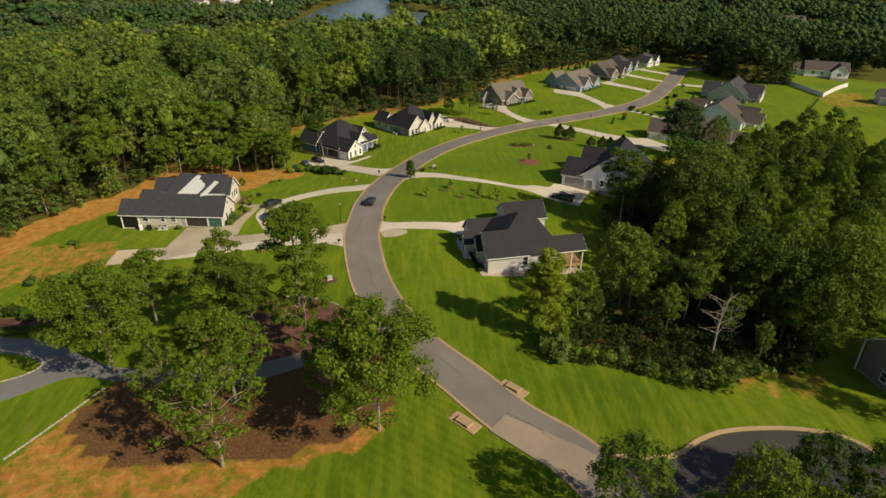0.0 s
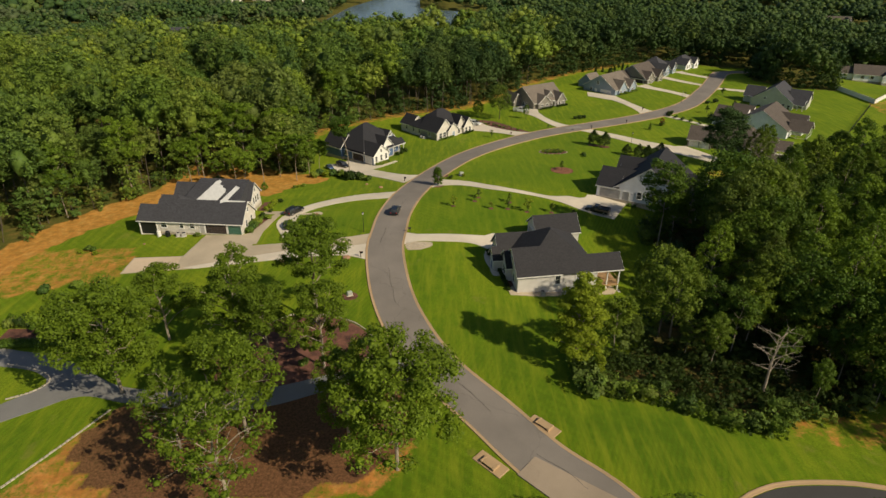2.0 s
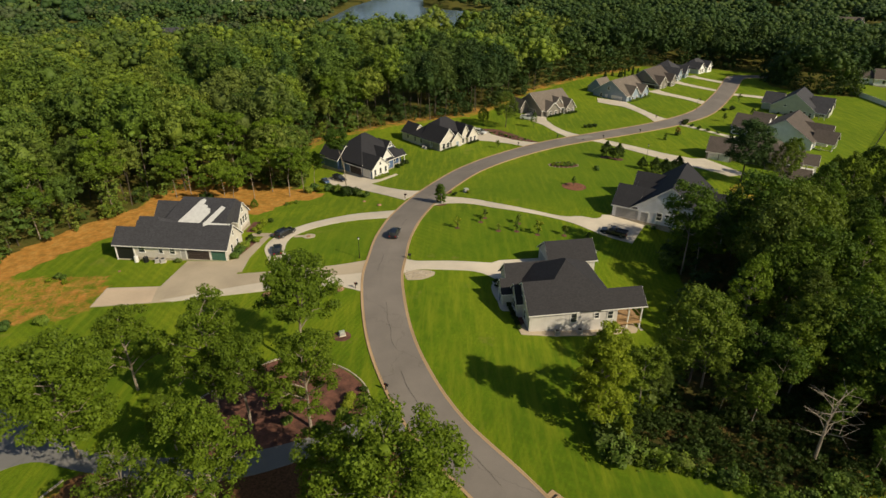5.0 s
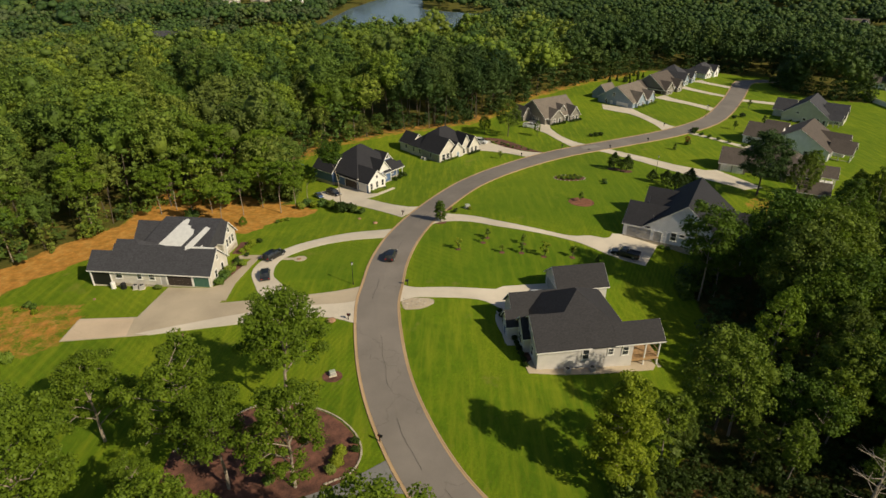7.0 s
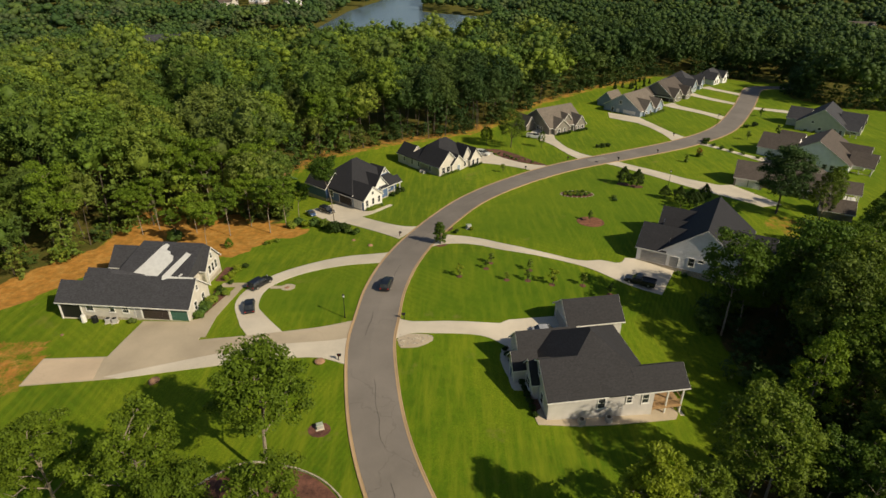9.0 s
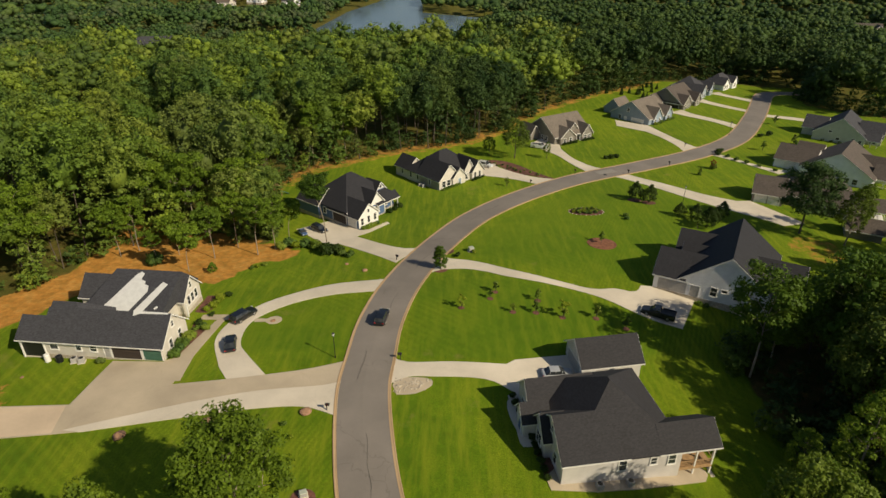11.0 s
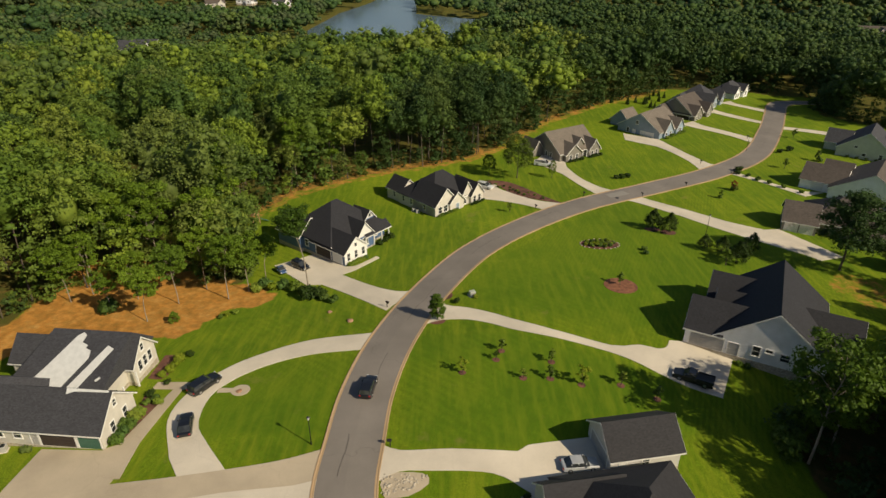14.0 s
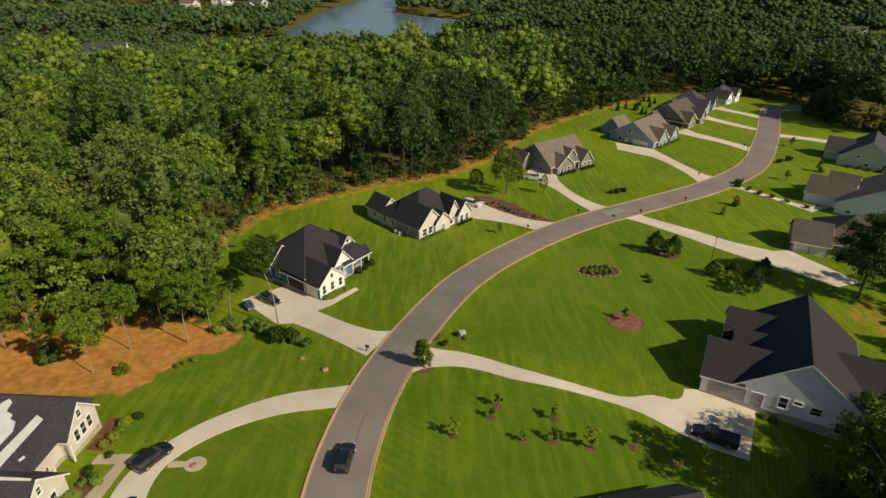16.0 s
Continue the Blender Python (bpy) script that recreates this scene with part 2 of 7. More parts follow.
TIMBER = plain("timber", (0.40, 0.25, 0.12), 0.75, 0, 0.25, 2.0, 14)
UNDERLAY = plain("roof_underlay", (0.62, 0.62, 0.60), 0.6, 0, 0.08)
BARK, PALE_BARK = plain("bark", (0.10, 0.08, 0.06), 0.9, 0, 0.4, 2, 10), plain("pale_bark", (0.30, 0.25, 0.19), 0.9, 0, 0.3, 2, 10)
LEAF = foliage("leaves", [(0.061, 0.109, 0.024), (0.138, 0.207, 0.03), (0.079, 0.142, 0.033), (0.219, 0.279, 0.037), (0.135, 0.178, 0.042), (0.091, 0.157, 0.024), (0.199, 0.274, 0.033), (0.056, 0.098, 0.03)], 0.22)
LEAF_WOOD = foliage("bright_oak_leaves", [(0.125, 0.201, 0.018), (0.172, 0.26, 0.023), (0.099, 0.171, 0.018)], 0.32)
LEAF_OAK = foliage("oak_leaves", [(0.061, 0.114, 0.014), (0.109, 0.172, 0.018), (0.073, 0.132, 0.016), (0.146, 0.207, 0.021), (0.097, 0.141, 0.025)], 0.3)
# darker leaf tones for the distant hardwoods
LEAF_FAR = foliage("far_leaves", [(0.038, 0.08, 0.026), (0.077, 0.132, 0.033), (0.05, 0.098, 0.03), (0.112, 0.163, 0.039), (0.086, 0.113, 0.051), (0.055, 0.104, 0.026)], 0.2)
# dark pine green, tinted bluer in place of haze over far woods
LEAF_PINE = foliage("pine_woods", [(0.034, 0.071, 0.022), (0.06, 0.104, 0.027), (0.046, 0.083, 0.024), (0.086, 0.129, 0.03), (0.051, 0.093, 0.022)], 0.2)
LEAF_NEAR = foliage("near_oak_leaves", [(0.116, 0.179, 0.017), (0.163, 0.238, 0.021), (0.129, 0.199, 0.018), (0.18, 0.252, 0.022)], 0.38)
LEAF_PALE = foliage("pale_leaves", [(0.232, 0.307, 0.024), (0.265, 0.332, 0.028), (0.282, 0.332, 0.032)], 0.42)
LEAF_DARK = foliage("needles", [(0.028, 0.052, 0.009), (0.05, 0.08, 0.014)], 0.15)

# ---- helpers for meshes ----


def part(name, bm, material, parent=None, label=""):
    """Links a bmesh as one mesh object, under a thing or a part."""
    me = bpy.data.meshes.new(name)
    bm.to_mesh(me)
    bm.free()
    me.materials.append(material)
    ob = new(name, me)
    ob.parent = parent
    return tagged(ob, label)


def quads(name, verts, faces, material, parent=None, tone=None, smooth=False):
    """Links arrays of vertices and faces, all of one count of corners, as one mesh object."""
    me = bpy.data.meshes.new(name)
    me.vertices.add(len(verts))
    me.vertices.foreach_set("co", np.asarray(verts, dtype=np.float32).ravel())
    faces = np.asarray(faces, dtype=np.int32)
    sides = faces.shape[1]
    me.loops.add(len(faces) * sides)
    me.loops.foreach_set("vertex_index", faces.ravel())
    me.polygons.add(len(faces))
    me.polygons.foreach_set("loop_start", np.arange(len(faces), dtype=np.int32) * sides)
    me.polygons.foreach_set("use_smooth", np.full(len(faces), smooth, dtype=bool))
    me.update(calc_edges=True)
    if tone is not None:
        me.attributes.new("tone", "FLOAT", "POINT").data.foreach_set("value", np.asarray(tone, dtype=np.float32))
    me.materials.append(material)
    ob = new(name, me)
    ob.parent = parent
    return ob


def box(bm, x0, x1, y0, y1, z0, z1):
    v = [bm.verts.new((x, y, z)) for z in (z0, z1) for x, y in ((x0, y0), (x1, y0), (x1, y1), (x0, y1))]
    for f in ((3, 2, 1, 0), (4, 5, 6, 7), (0, 1, 5, 4), (1, 2, 6, 5), (2, 3, 7, 6), (3, 0, 4, 7)):
        bm.faces.new([v[i] for i in f])
    return bm


def boxes(*all_of):
    bm = bmesh.new()
    for b in all_of:
        box(bm, *b)
    return bm


def soft(bm, width=0.03):
    bmesh.ops.bevel(bm, geom=bm.edges[:], offset=width, segments=1, affect="EDGES")
    return bm


def prism(bm, near, far):
    """A solid between two outlines of the same count."""
    a, b = [bm.verts.new(p) for p in near], [bm.verts.new(p) for p in far]
    n = len(a)
    bm.faces.new(a[::-1])
    bm.faces.new(b)
    for i in range(n):
        bm.faces.new((a[i], a[(i + 1) % n], b[(i + 1) % n], b[i]))
    bmesh.ops.recalc_face_normals(bm, faces=bm.faces)
    return bm


def tube(bm, a, b, r0, r1, sides=6):
    a, b = Vector(a), Vector(b)
    q = (b - a).to_track_quat("Z", "Y")
    rings = []
    for p, r in ((a, r0), (b, r1)):
        rings.append([bm.verts.new(p + q @ Vector((r * math.cos(k * math.tau / sides), r * math.sin(k * math.tau / sides), 0))) for k in range(sides)])
    for k in range(sides):
        bm.faces.new((rings[0][k], rings[0][(k + 1) % sides], rings[1][(k + 1) % sides], rings[1][k]))
    bm.faces.new(rings[0][::-1])
    bm.faces.new(rings[1])
    return bm


# ---- the lie of the land ----
SWELLS = [(-10, 100, 1.96), (30, 125, 3.72), (-20, 155, -1.56), (15, 70, 0.49), (70, 180, 0.15), (50, 220, -0.54), (-50, 95, 1.33), (120, 190, -0.43), (130, 280, -1.05), (10, 35, 1.53), (-50, 40, 0.44), (60, 60, 0.91), (-60, 150, -1.1), (-10, 200, -0.57), (42, 88, -3.31)]
LAKE_Z = -29.0
LAKE = [(-136, 700), (-120, 630), (-60, 580), (10, 630), (50, 715), (62, 800), (37, 816), (-7, 848), (-27, 866), (-33, 1060), (-20, 1350), (-80, 1500), (-95, 1100), (-100, 1011), (-128, 860)]


def inside(x, y, poly):
    hit = False
    for (x0, y0), (x1, y1) in zip(poly, poly[1:] + poly[:1]):
        if (y0 > y) != (y1 > y) and x < (x1 - x0) * (y - y0) / (y1 - y0) + x0:
            hit = not hit
    return hit


def outline_gap(x, y, poly):
    """How far inside (+) or outside (-) an outline a place lies."""
    best = 1e9
    for (x0, y0), (x1, y1) in zip(poly, poly[1:] + poly[:1]):
        dx, dy = x1 - x0, y1 - y0
        t = min(1, max(0, ((x - x0) * dx + (y - y0) * dy) / (dx * dx + dy * dy)))
        best = min(best, math.hypot(x - x0 - t * dx, y - y0 - t * dy))
    return best if inside(x, y, poly) else -best


def ground(x, y):
    z = -3.0 + sum(a * math.exp(-((x - cx) ** 2 + (y - cy) ** 2) / (2 * 30.0**2)) for cx, cy, a in SWELLS)
    d = max(0.0, math.hypot(x - 30, y - 130) - 190)
    z -= 27 * (1 - math.exp(-((d / 170) ** 1.5)))
    if d > 20:
        z += 9 * min(1.0, (d - 20) / 90) * noise.noise((x / 85, y / 85, 1.7))
    if d > 250:
        z += 34 * (1 - math.exp(-(((d - 250) / 800) ** 2))) * (0.5 + noise.noise((x / 380, y / 380, 3.3)))
        gap = outline_gap(x, y, LAKE)
        k = min(1, max(0, (gap + 240) / 240))
        z = z * (1 - k) + min(z, LAKE_Z + 0.5) * k - (3.0 if gap > 0 else 0)
    return z


CLAY = [
    (1.0, [(-96, 84), (-93, 94), (-89, 105), (-85, 114), (-80, 122), (-74, 128), (-76, 146), (-70, 156), (-59, 152), (-45, 146), (-30, 138), (-32.6, 133.8), (-37.7, 132.5), (-40.2, 129.4), (-41.6, 124.3), (-47, 122), (-55, 123.5), (-60, 124), (-67.5, 119.5), (-71.5, 112.5), (-76.5, 104.5), (-80.5, 98.5), (-84, 90), (-86, 80)]),
    (0.54, [(-110, 84), (-88, 91), (-76, 93), (-63, 93), (-60, 84), (-62, 78), (-70, 76), (-88, 70), (-110, 66)]),
    (0.62, [(-60, 18), (-52, 30.7), (-49.6, 36.9), (-45.6, 43.4), (-30, 44), (-14, 47), (-5, 46), (-2.5, 34.2), (-5.1, 30.8), (-9.3, 28.7), (-14.8, 27.3), (-19.4, 25.9), (-23, 22), (-30, 14), (-50, 8)]),
    (0.44, [(46, 41), (52, 37.5), (60, 37), (64, 45), (60, 50), (52, 47)]),
    (0.46, [(75, 141), (82, 146), (88, 141), (82, 130), (77, 131)]),
    (0.5, [(-47, 170), (-47, 184), (-38, 198), (-21, 210), (0, 218), (11, 227), (30, 252), (60, 288), (88, 306), (104, 319), (105, 313), (86, 295), (69, 284.5), (51.5, 267.5), (38.5, 252), (24.5, 230.5), (13, 217.5), (-1, 209.5), (-11, 206), (-20, 201), (-29, 194.5), (-36.5, 189.5), (-41, 182), (-44, 174)]),
    (0.5, [(175, 225), (200, 232), (190, 205), (170, 205)]),
]
RIGHT_WOOD = [(19.5, 52), (21.3, 46.6), (29.2, 45.8), (35.6, 42.7), (40.3, 39.7), (44.8, 39.1), (49.6, 41.1), (55.9, 42.8), (64, 46), (74, 55), (96, 62), (150, 70), (170, 118), (140, 130), (112, 136), (98, 134), (84, 124), (78, 120), (70, 113), (60, 108), (50, 105), (44.5, 100.5), (43.5, 95), (46, 85), (43.5, 76.7), (36.5, 69), (30, 60), (23, 56)]
LEFT_WOOD = [(-400, 20), (-130, 62), (-101, 80), (-91, 94), (-87, 104), (-83.5, 113), (-78.5, 121), (-74, 128), (-74, 136), (-65, 143), (-50, 144), (-38, 143), (-38, 152), (-47, 166), (-46, 177), (-42.5, 184.5), (-38, 192), (-30.5, 197), (-21.5, 203.5), (-12, 208.5), (-2, 212), (11, 220), (22.5, 233), (37, 255), (50.5, 270), (68, 287), (85, 298), (104, 316), (138, 322), (150, 310), (166, 305), (168, 286), (154, 285.5), (151, 270), (161, 253), (176, 247), (179, 263), (190, 274), (200, 305), (230, 330), (300, 280), (330, 190), (900, 100), (3000, 1500), (1500, 3000), (-1500, 3000), (-3000, 1500)]


BARK_BED = [(-44, 46), (-33, 44.4), (-23.6, 45.0), (-14, 49), (-8, 51.6), (-4, 48.5), (-3.4, 42), (-3.6, 36.5), (-8.1, 32.4), (-15.4, 29.8), (-22.9, 28.8), (-30, 28.4), (-38.5, 29.8), (-43.1, 31.0), (-47.6, 38.4)]


# outlines of the lots whose lawn colour is darkened
DARKER_LOTS = [[(-6, 97), (-4, 120), (14, 121), (30, 113), (38, 104), (30, 96)], [(4, 134), (14, 150), (30, 168), (48, 182), (62, 172), (76, 160), (72, 140), (40, 127), (30, 121)], [(-33, 100), (-32, 110), (-20, 116), (-12, 116), (-14, 98)]]


def cover(x, y):
    soil = max((w for w, poly in CLAY if inside(x, y, poly)), default=0.0)
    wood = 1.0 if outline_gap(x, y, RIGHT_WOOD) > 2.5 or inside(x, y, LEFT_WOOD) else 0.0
    return soil, wood


def spread_axis(lo, hi, step, far):
    core = list(np.arange(lo, hi + 0.1, step))
    out, d = [], step
    low, high = lo, hi
    while d < far:
        d *= 1.22
        low, high = low - d, high + d
        out += [low, high]
    return sorted(core + out)


xs, ys = spread_axis(-112, 200, 2.0, 520), spread_axis(-30, 330, 2.0, 520)
land_v, land_soil, land_wood, land_bark, land_darker = [], [], [], [], []
for gy in ys:
    for gx in xs:
        land_v.append((gx, gy, ground(gx, gy)))
        s, w = cover(gx, gy)
        land_soil.append(s)
        land_wood.append(w)
        land_darker.append(1.0 if any(inside(gx, gy, p) for p in DARKER_LOTS) else 0.0)
        land_bark.append(1.0 if inside(gx, gy, BARK_BED) else 0.0)
nx = len(xs)
land_f = [(j * nx + i, j * nx + i + 1, (j + 1) * nx + i + 1, (j + 1) * nx + i) for j in range(len(ys) - 1) for i in range(nx - 1)]
land = tagged(quads("ground", land_v, land_f, LAWN, smooth=True), "mown green lawn and rolling ground with red clay patches", "ground", kind="structure")
land.data.attributes.new("soil", "FLOAT", "POINT").data.foreach_set("value", land_soil)
land.data.attributes.new("mulch", "FLOAT", "POINT").data.foreach_set("value", land_bark)
land.data.attributes.new("darker_lawn", "FLOAT", "POINT").data.foreach_set("value", land_darker)
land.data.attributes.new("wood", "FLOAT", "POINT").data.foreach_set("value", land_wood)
bm = bmesh.new()
bm.faces.new([bm.verts.new((x, y, LAKE_Z)) for x, y in LAKE])
bmesh.ops.recalc_face_normals(bm, faces=bm.faces)
tagged(part("water", bm, WATER), "calm blue lake beyond the woods", "lake", kind="structure")

# ---- road, kerbs and drives ----


def curve_through(points, step=1.5):
    """A smooth line through points, in even short steps."""
    pts = [Vector((*p, 0)) for p in points]
    pts = [pts[0] * 2 - pts[1]] + pts + [pts[-1] * 2 - pts[-2]]
    out = []
    for a, b, c, d in zip(pts, pts[1:], pts[2:], pts[3:]):
        n = max(2, int((c - b).length / step))
        for k in range(n):
            t = k / n
            out.append(0.5 * (2 * b + (c - a) * t + (2 * a - 5 * b + 4 * c - d) * t * t + (3 * b - a - 3 * c + d) * t**3))
    return out + [pts[-2]]


def strip(name, line, profile, material, label="", category="", parent=None):
    """A band along a line; profile: rows of (offset to the right, height over the ground at the line)."""
    verts, n = [], len(profile)
    for k, p in enumerate(line):
        d = (line[min(k + 1, len(line) - 1)] - line[max(k - 1, 0)]).normalized()
        side = Vector((d.y, -d.x, 0))
        for off, h in profile:
            q = p + side * off
            verts.append((q.x, q.y, ground(q.x, q.y) + h))
    faces = [(k * n + i, k * n + i + 1, (k + 1) * n + i + 1, (k + 1) * n + i) for k in range(len(line) - 1) for i in range(n - 1)]
    return tagged(quads(name, verts, faces, material, parent, smooth=False), label, category, kind="structure" if parent is None else "")


ROAD = curve_through([(26, 16.5), (19.8, 27.4), (12.9, 34.4), (6.9, 42.6), (-0.2, 52.0), (-5.2, 62.3), (-8.75, 73.7), (-11.05, 88.3), (-10.9, 97.5), (-10.2, 107.5), (-7.6, 120), (-2.5, 134.2), (5.2, 149.6), (12.1, 158.9), (19.7, 166.6), (28.0, 173.8), (36.6, 180.2), (45.6, 185.6), (59.2, 193.0), (81.5, 206), (101, 222.6), (119.3, 249.5), (133, 273), (140.0, 285.5), (145.5, 292.0), (153, 294.6), (164, 294.5)])
HALF = 3.45
strip("road", ROAD, [(-HALF - 0.05, -0.1), (-HALF, 0.10), (0, 0.16), (HALF, 0.10), (HALF + 0.05, -0.1)], ASPHALT, "weathered grey brown asphalt street with cracks", "road")
for side in (-1, 1):
    strip("kerb", ROAD, sorted([(side * (HALF - 0.02), -0.1), (side * (HALF + 0.02), 0.11), (side * (HALF + 0.25), 0.10), (side * (HALF + 0.33), 0.145), (side * (HALF + 0.47), 0.14), (side * (HALF + 0.52), -0.15)]), GUTTER, "tan concrete kerb and gutter along the street", "kerb")


def crack_line(start, end, offset, sway):
    """A thin sealed crack that wanders along the street."""
    line = []
    for k in range(start, end):
        a, b = ROAD[k], ROAD[k + 1]
        d = (b - a).normalized()
        for j in range(3):
            wander = offset + sway * noise.noise((k * 0.37 + j * 0.12, offset * 3.1, 2.0)) + 0.10 * noise.noise((k * 2.1 + j, offset, 5.0))
            line.append(a.lerp(b, j / 3) + Vector((d.y, -d.x, 0)) * wander)
    verts, faces = [], []
    for k, p in enumerate(line):
        d = (line[min(k + 1, len(line) - 1)] - line[max(k - 1, 0)]).normalized()
        w = 0.03 + 0.025 * noise.noise((k * 0.9, offset, 8.0))
        for q in (p + Vector((d.y, -d.x, 0)) * w, p - Vector((d.y, -d.x, 0)) * w):
            verts.append((q.x, q.y, ground(q.x, q.y) + 0.178))
    faces = [(2 * k, 2 * k + 1, 2 * k + 3, 2 * k + 2) for k in range(len(line) - 1)]
    tagged(quads("road_crack", verts, faces, TAR), "dark sealed crack in the street", "crack", "road cracks")


for start, end, offset, sway in ((20, 27, 0.4, 0.5), (29, 35, -0.5, 0.4), (38, 46, 0.3, 0.5), (52, 57, -0.9, 0.4), (62, 68, 0.6, 0.5), (74, 84, 0.3, 0.6), (92, 100, 0.1, 0.6), (108, 114, -0.7, 0.5), (10, 15, 0.3, 0.5)):
    crack_line(start, end, offset, sway)


def slab(name, outline, material, label, category, lift=0.07, step=1.5, parent=None, deep=0.25):
    """A sheet of paving or soil with an edge, that follows the ground. Outline: its corners in order."""
    bm = bmesh.new()
    ring = []
    for (x0, y0), (x1, y1) in zip(outline, outline[1:] + outline[:1]):
        n = max(1, int(math.hypot(x1 - x0, y1 - y0) / step))
        ring += [(x0 + (x1 - x0) * k / n, y0 + (y1 - y0) * k / n) for k in range(n)]
    face = bm.faces.new([bm.verts.new((x, y, 0)) for x, y in ring])
    bmesh.ops.triangulate(bm, faces=[face])
    longest = max(math.hypot(x - outline[0][0], y - outline[0][1]) for x, y in outline)
    for axis in (0, 1):
        lo, hi = min(v.co[axis] for v in bm.verts), max(v.co[axis] for v in bm.verts)
        for k in range(1, int((hi - lo) / 3.0) + 1):
            at = Vector((0, 0, 0))
            at[axis] = lo + k * 3.0
            no = Vector((0, 0, 0))
            no[axis] = 1
            bmesh.ops.bisect_plane(bm, geom=bm.verts[:] + bm.edges[:] + bm.faces[:], plane_co=at, plane_no=no)
    for v in bm.verts:
        v.co.z = ground(v.co.x, v.co.y) + lift
    bmesh.ops.recalc_face_normals(bm, faces=bm.faces)
    if sum(f.normal.z for f in bm.faces) < 0:
        bmesh.ops.reverse_faces(bm, faces=bm.faces)
    rim = bmesh.ops.extrude_edge_only(bm, edges=[e for e in bm.edges if e.is_boundary])
    for g in rim["geom"]:
        if isinstance(g, bmesh.types.BMVert):
            g.co.z -= deep
    return tagged(part(name, bm, material, parent), label, category, kind="" if parent else "structure")


def smooth_line(*points, step=1.2):
    return [(p.x, p.y) for p in curve_through(points, step)]


# the drives of the long house: a loop, a wide apron and a side pad
slab("driveway", smooth_line((-11.0, 122.2), (-21, 120.7), (-29, 116.4), (-33.3, 112.2), (-36, 107.5), (-36.5, 102), (-33.5, 95)) + [(-31, 91.5), (-25.9, 91.6)] + smooth_line((-25.9, 93.0), (-29.9, 97.8), (-32.2, 101.5), (-32.1, 107.7), (-27.5, 113), (-20.3, 116.4), (-11.8, 117.4)), CONCRETE, "pale concrete loop driveway across a front lawn", "driveway", 0.07)
slab("driveway", smooth_line((-14.2, 96.3), (-20.6, 94.1), (-31, 92.2), (-39, 91.2)) + [(-42.2, 96.6), (-50.6, 97.2), (-51.8, 87.4), (-61.8, 87.4), (-61.6, 81.0), (-50.3, 81.9)] + smooth_line((-47.6, 82.2), (-32.5, 84.9), (-26, 86.0), (-19.2, 86.4), (-14.0, 84.6)), WORN_CONCRETE, "wide tan concrete driveway before garage doors", "driveway", 0.085)
slab("driveway", smooth_line((-14.0, 91.8), (-17, 90.6), (-26, 89.5), (-34, 87.6), (-43, 84.8), (-50, 82.5)) + smooth_line((-47.6, 82.1), (-32.5, 84.8), (-26, 85.9), (-19.2, 86.3), (-14.0, 84.5)), CONCRETE, "newer pale concrete strip along the wide driveway", "driveway", 0.10)
slab("driveway", [(-61.6, 87.2), (-52.2, 87.2), (-51.2, 82.0), (-61.4, 81.2)], asphalt_material("clay_stained_concrete", (0.60, 0.47, 0.33), 0.15), "pale clay stained concrete pad beside a wide driveway", "driveway", 0.1)
slab("driveway", smooth_line((-7.4, 97.0), (-5, 96.0), (1.7, 96.4), (9.8, 96.3)) + [(11.3, 97.4), (19.9, 99.2), (21.5, 92.5), (14, 90.6), (10.8, 90.0)] + smooth_line((10.6, 90.2), (6.3, 92.8), (-2, 92.9), (-5, 92.7), (-7.4, 91.2)), CONCRETE, "pale concrete driveway to a small garage", "driveway", 0.07)
slab("path", smooth_line((10.8, 90.2), (9.2, 88.4), (9.3, 85.5), (10.2, 82.7), (12.4, 80.4)) + smooth_line((13.2, 81.3), (11.7, 83.2), (10.8, 86), (10.9, 88.2), (12.2, 89.9)), CONCRETE, "narrow curving concrete path to a porch", "path", 0.075)
slab("driveway", smooth_line((-0.5, 132.6), (1.4, 130.4), (4.9, 129.2), (8.8, 127.3), (12.2, 125.2), (16.5, 123.0), (20.1, 121.2), (27.4, 118.0), (32.0, 118.4), (34.6, 117.6), (36.2, 118.1), (37.2, 119.8)) + [(39.2, 119.7), (46.0, 115.8), (41.0, 107.6)] + smooth_line((41.0, 107.4), (36.8, 109.2), (33.2, 111.7), (30.2, 114.2), (26.9, 116.2), (19.7, 119.3), (15.8, 120.7), (11.9, 122.1), (8.5, 123.9), (4.7, 125.3), (0.5, 125.4), (-3.0, 124.0)), CONCRETE, "long pale concrete driveway with a parking pad", "driveway", 0.07)
slab("driveway", smooth_line((-9.4, 129.6), (-14.1, 134.2), (-19, 138.5), (-23, 141.7)) + [(-26, 141.8), (-34.6, 151.2), (-25.5, 157.6), (-19.5, 149.6), (-17.3, 149.8), (-13.4, 154.2), (-12.6, 153.2), (-17.2, 147.6)] + smooth_line((-19.6, 145.8), (-12.8, 140), (-8, 137), (-5.0, 136.8)), CONCRETE, "pale concrete driveway beside a blue house", "driveway", 0.07)
slab("driveway", smooth_line((27.0, 176.0), (24.5, 178.5), (20.5, 181.6), (15.5, 184.3)) + [(11.3, 185.9), (10.5, 194), (16, 196.5)] + smooth_line((16.5, 193), (21.2, 187.6), (26, 183.4), (30.5, 181.6), (34.0, 180.6)), CONCRETE, "pale concrete driveway by a gabled house", "driveway", 0.07)
slab("driveway", smooth_line((43.4, 185.6), (41.6, 188.5), (39.0, 195), (36.0, 204), (33.2, 208.5)) + [(29.5, 215), (33.5, 223), (38.8, 215)] + smooth_line((38.5, 210), (40.5, 201), (43.8, 194), (46.6, 191), (50.0, 189.4)), CONCRETE, "pale concrete driveway with parked truck", "driveway", 0.07)
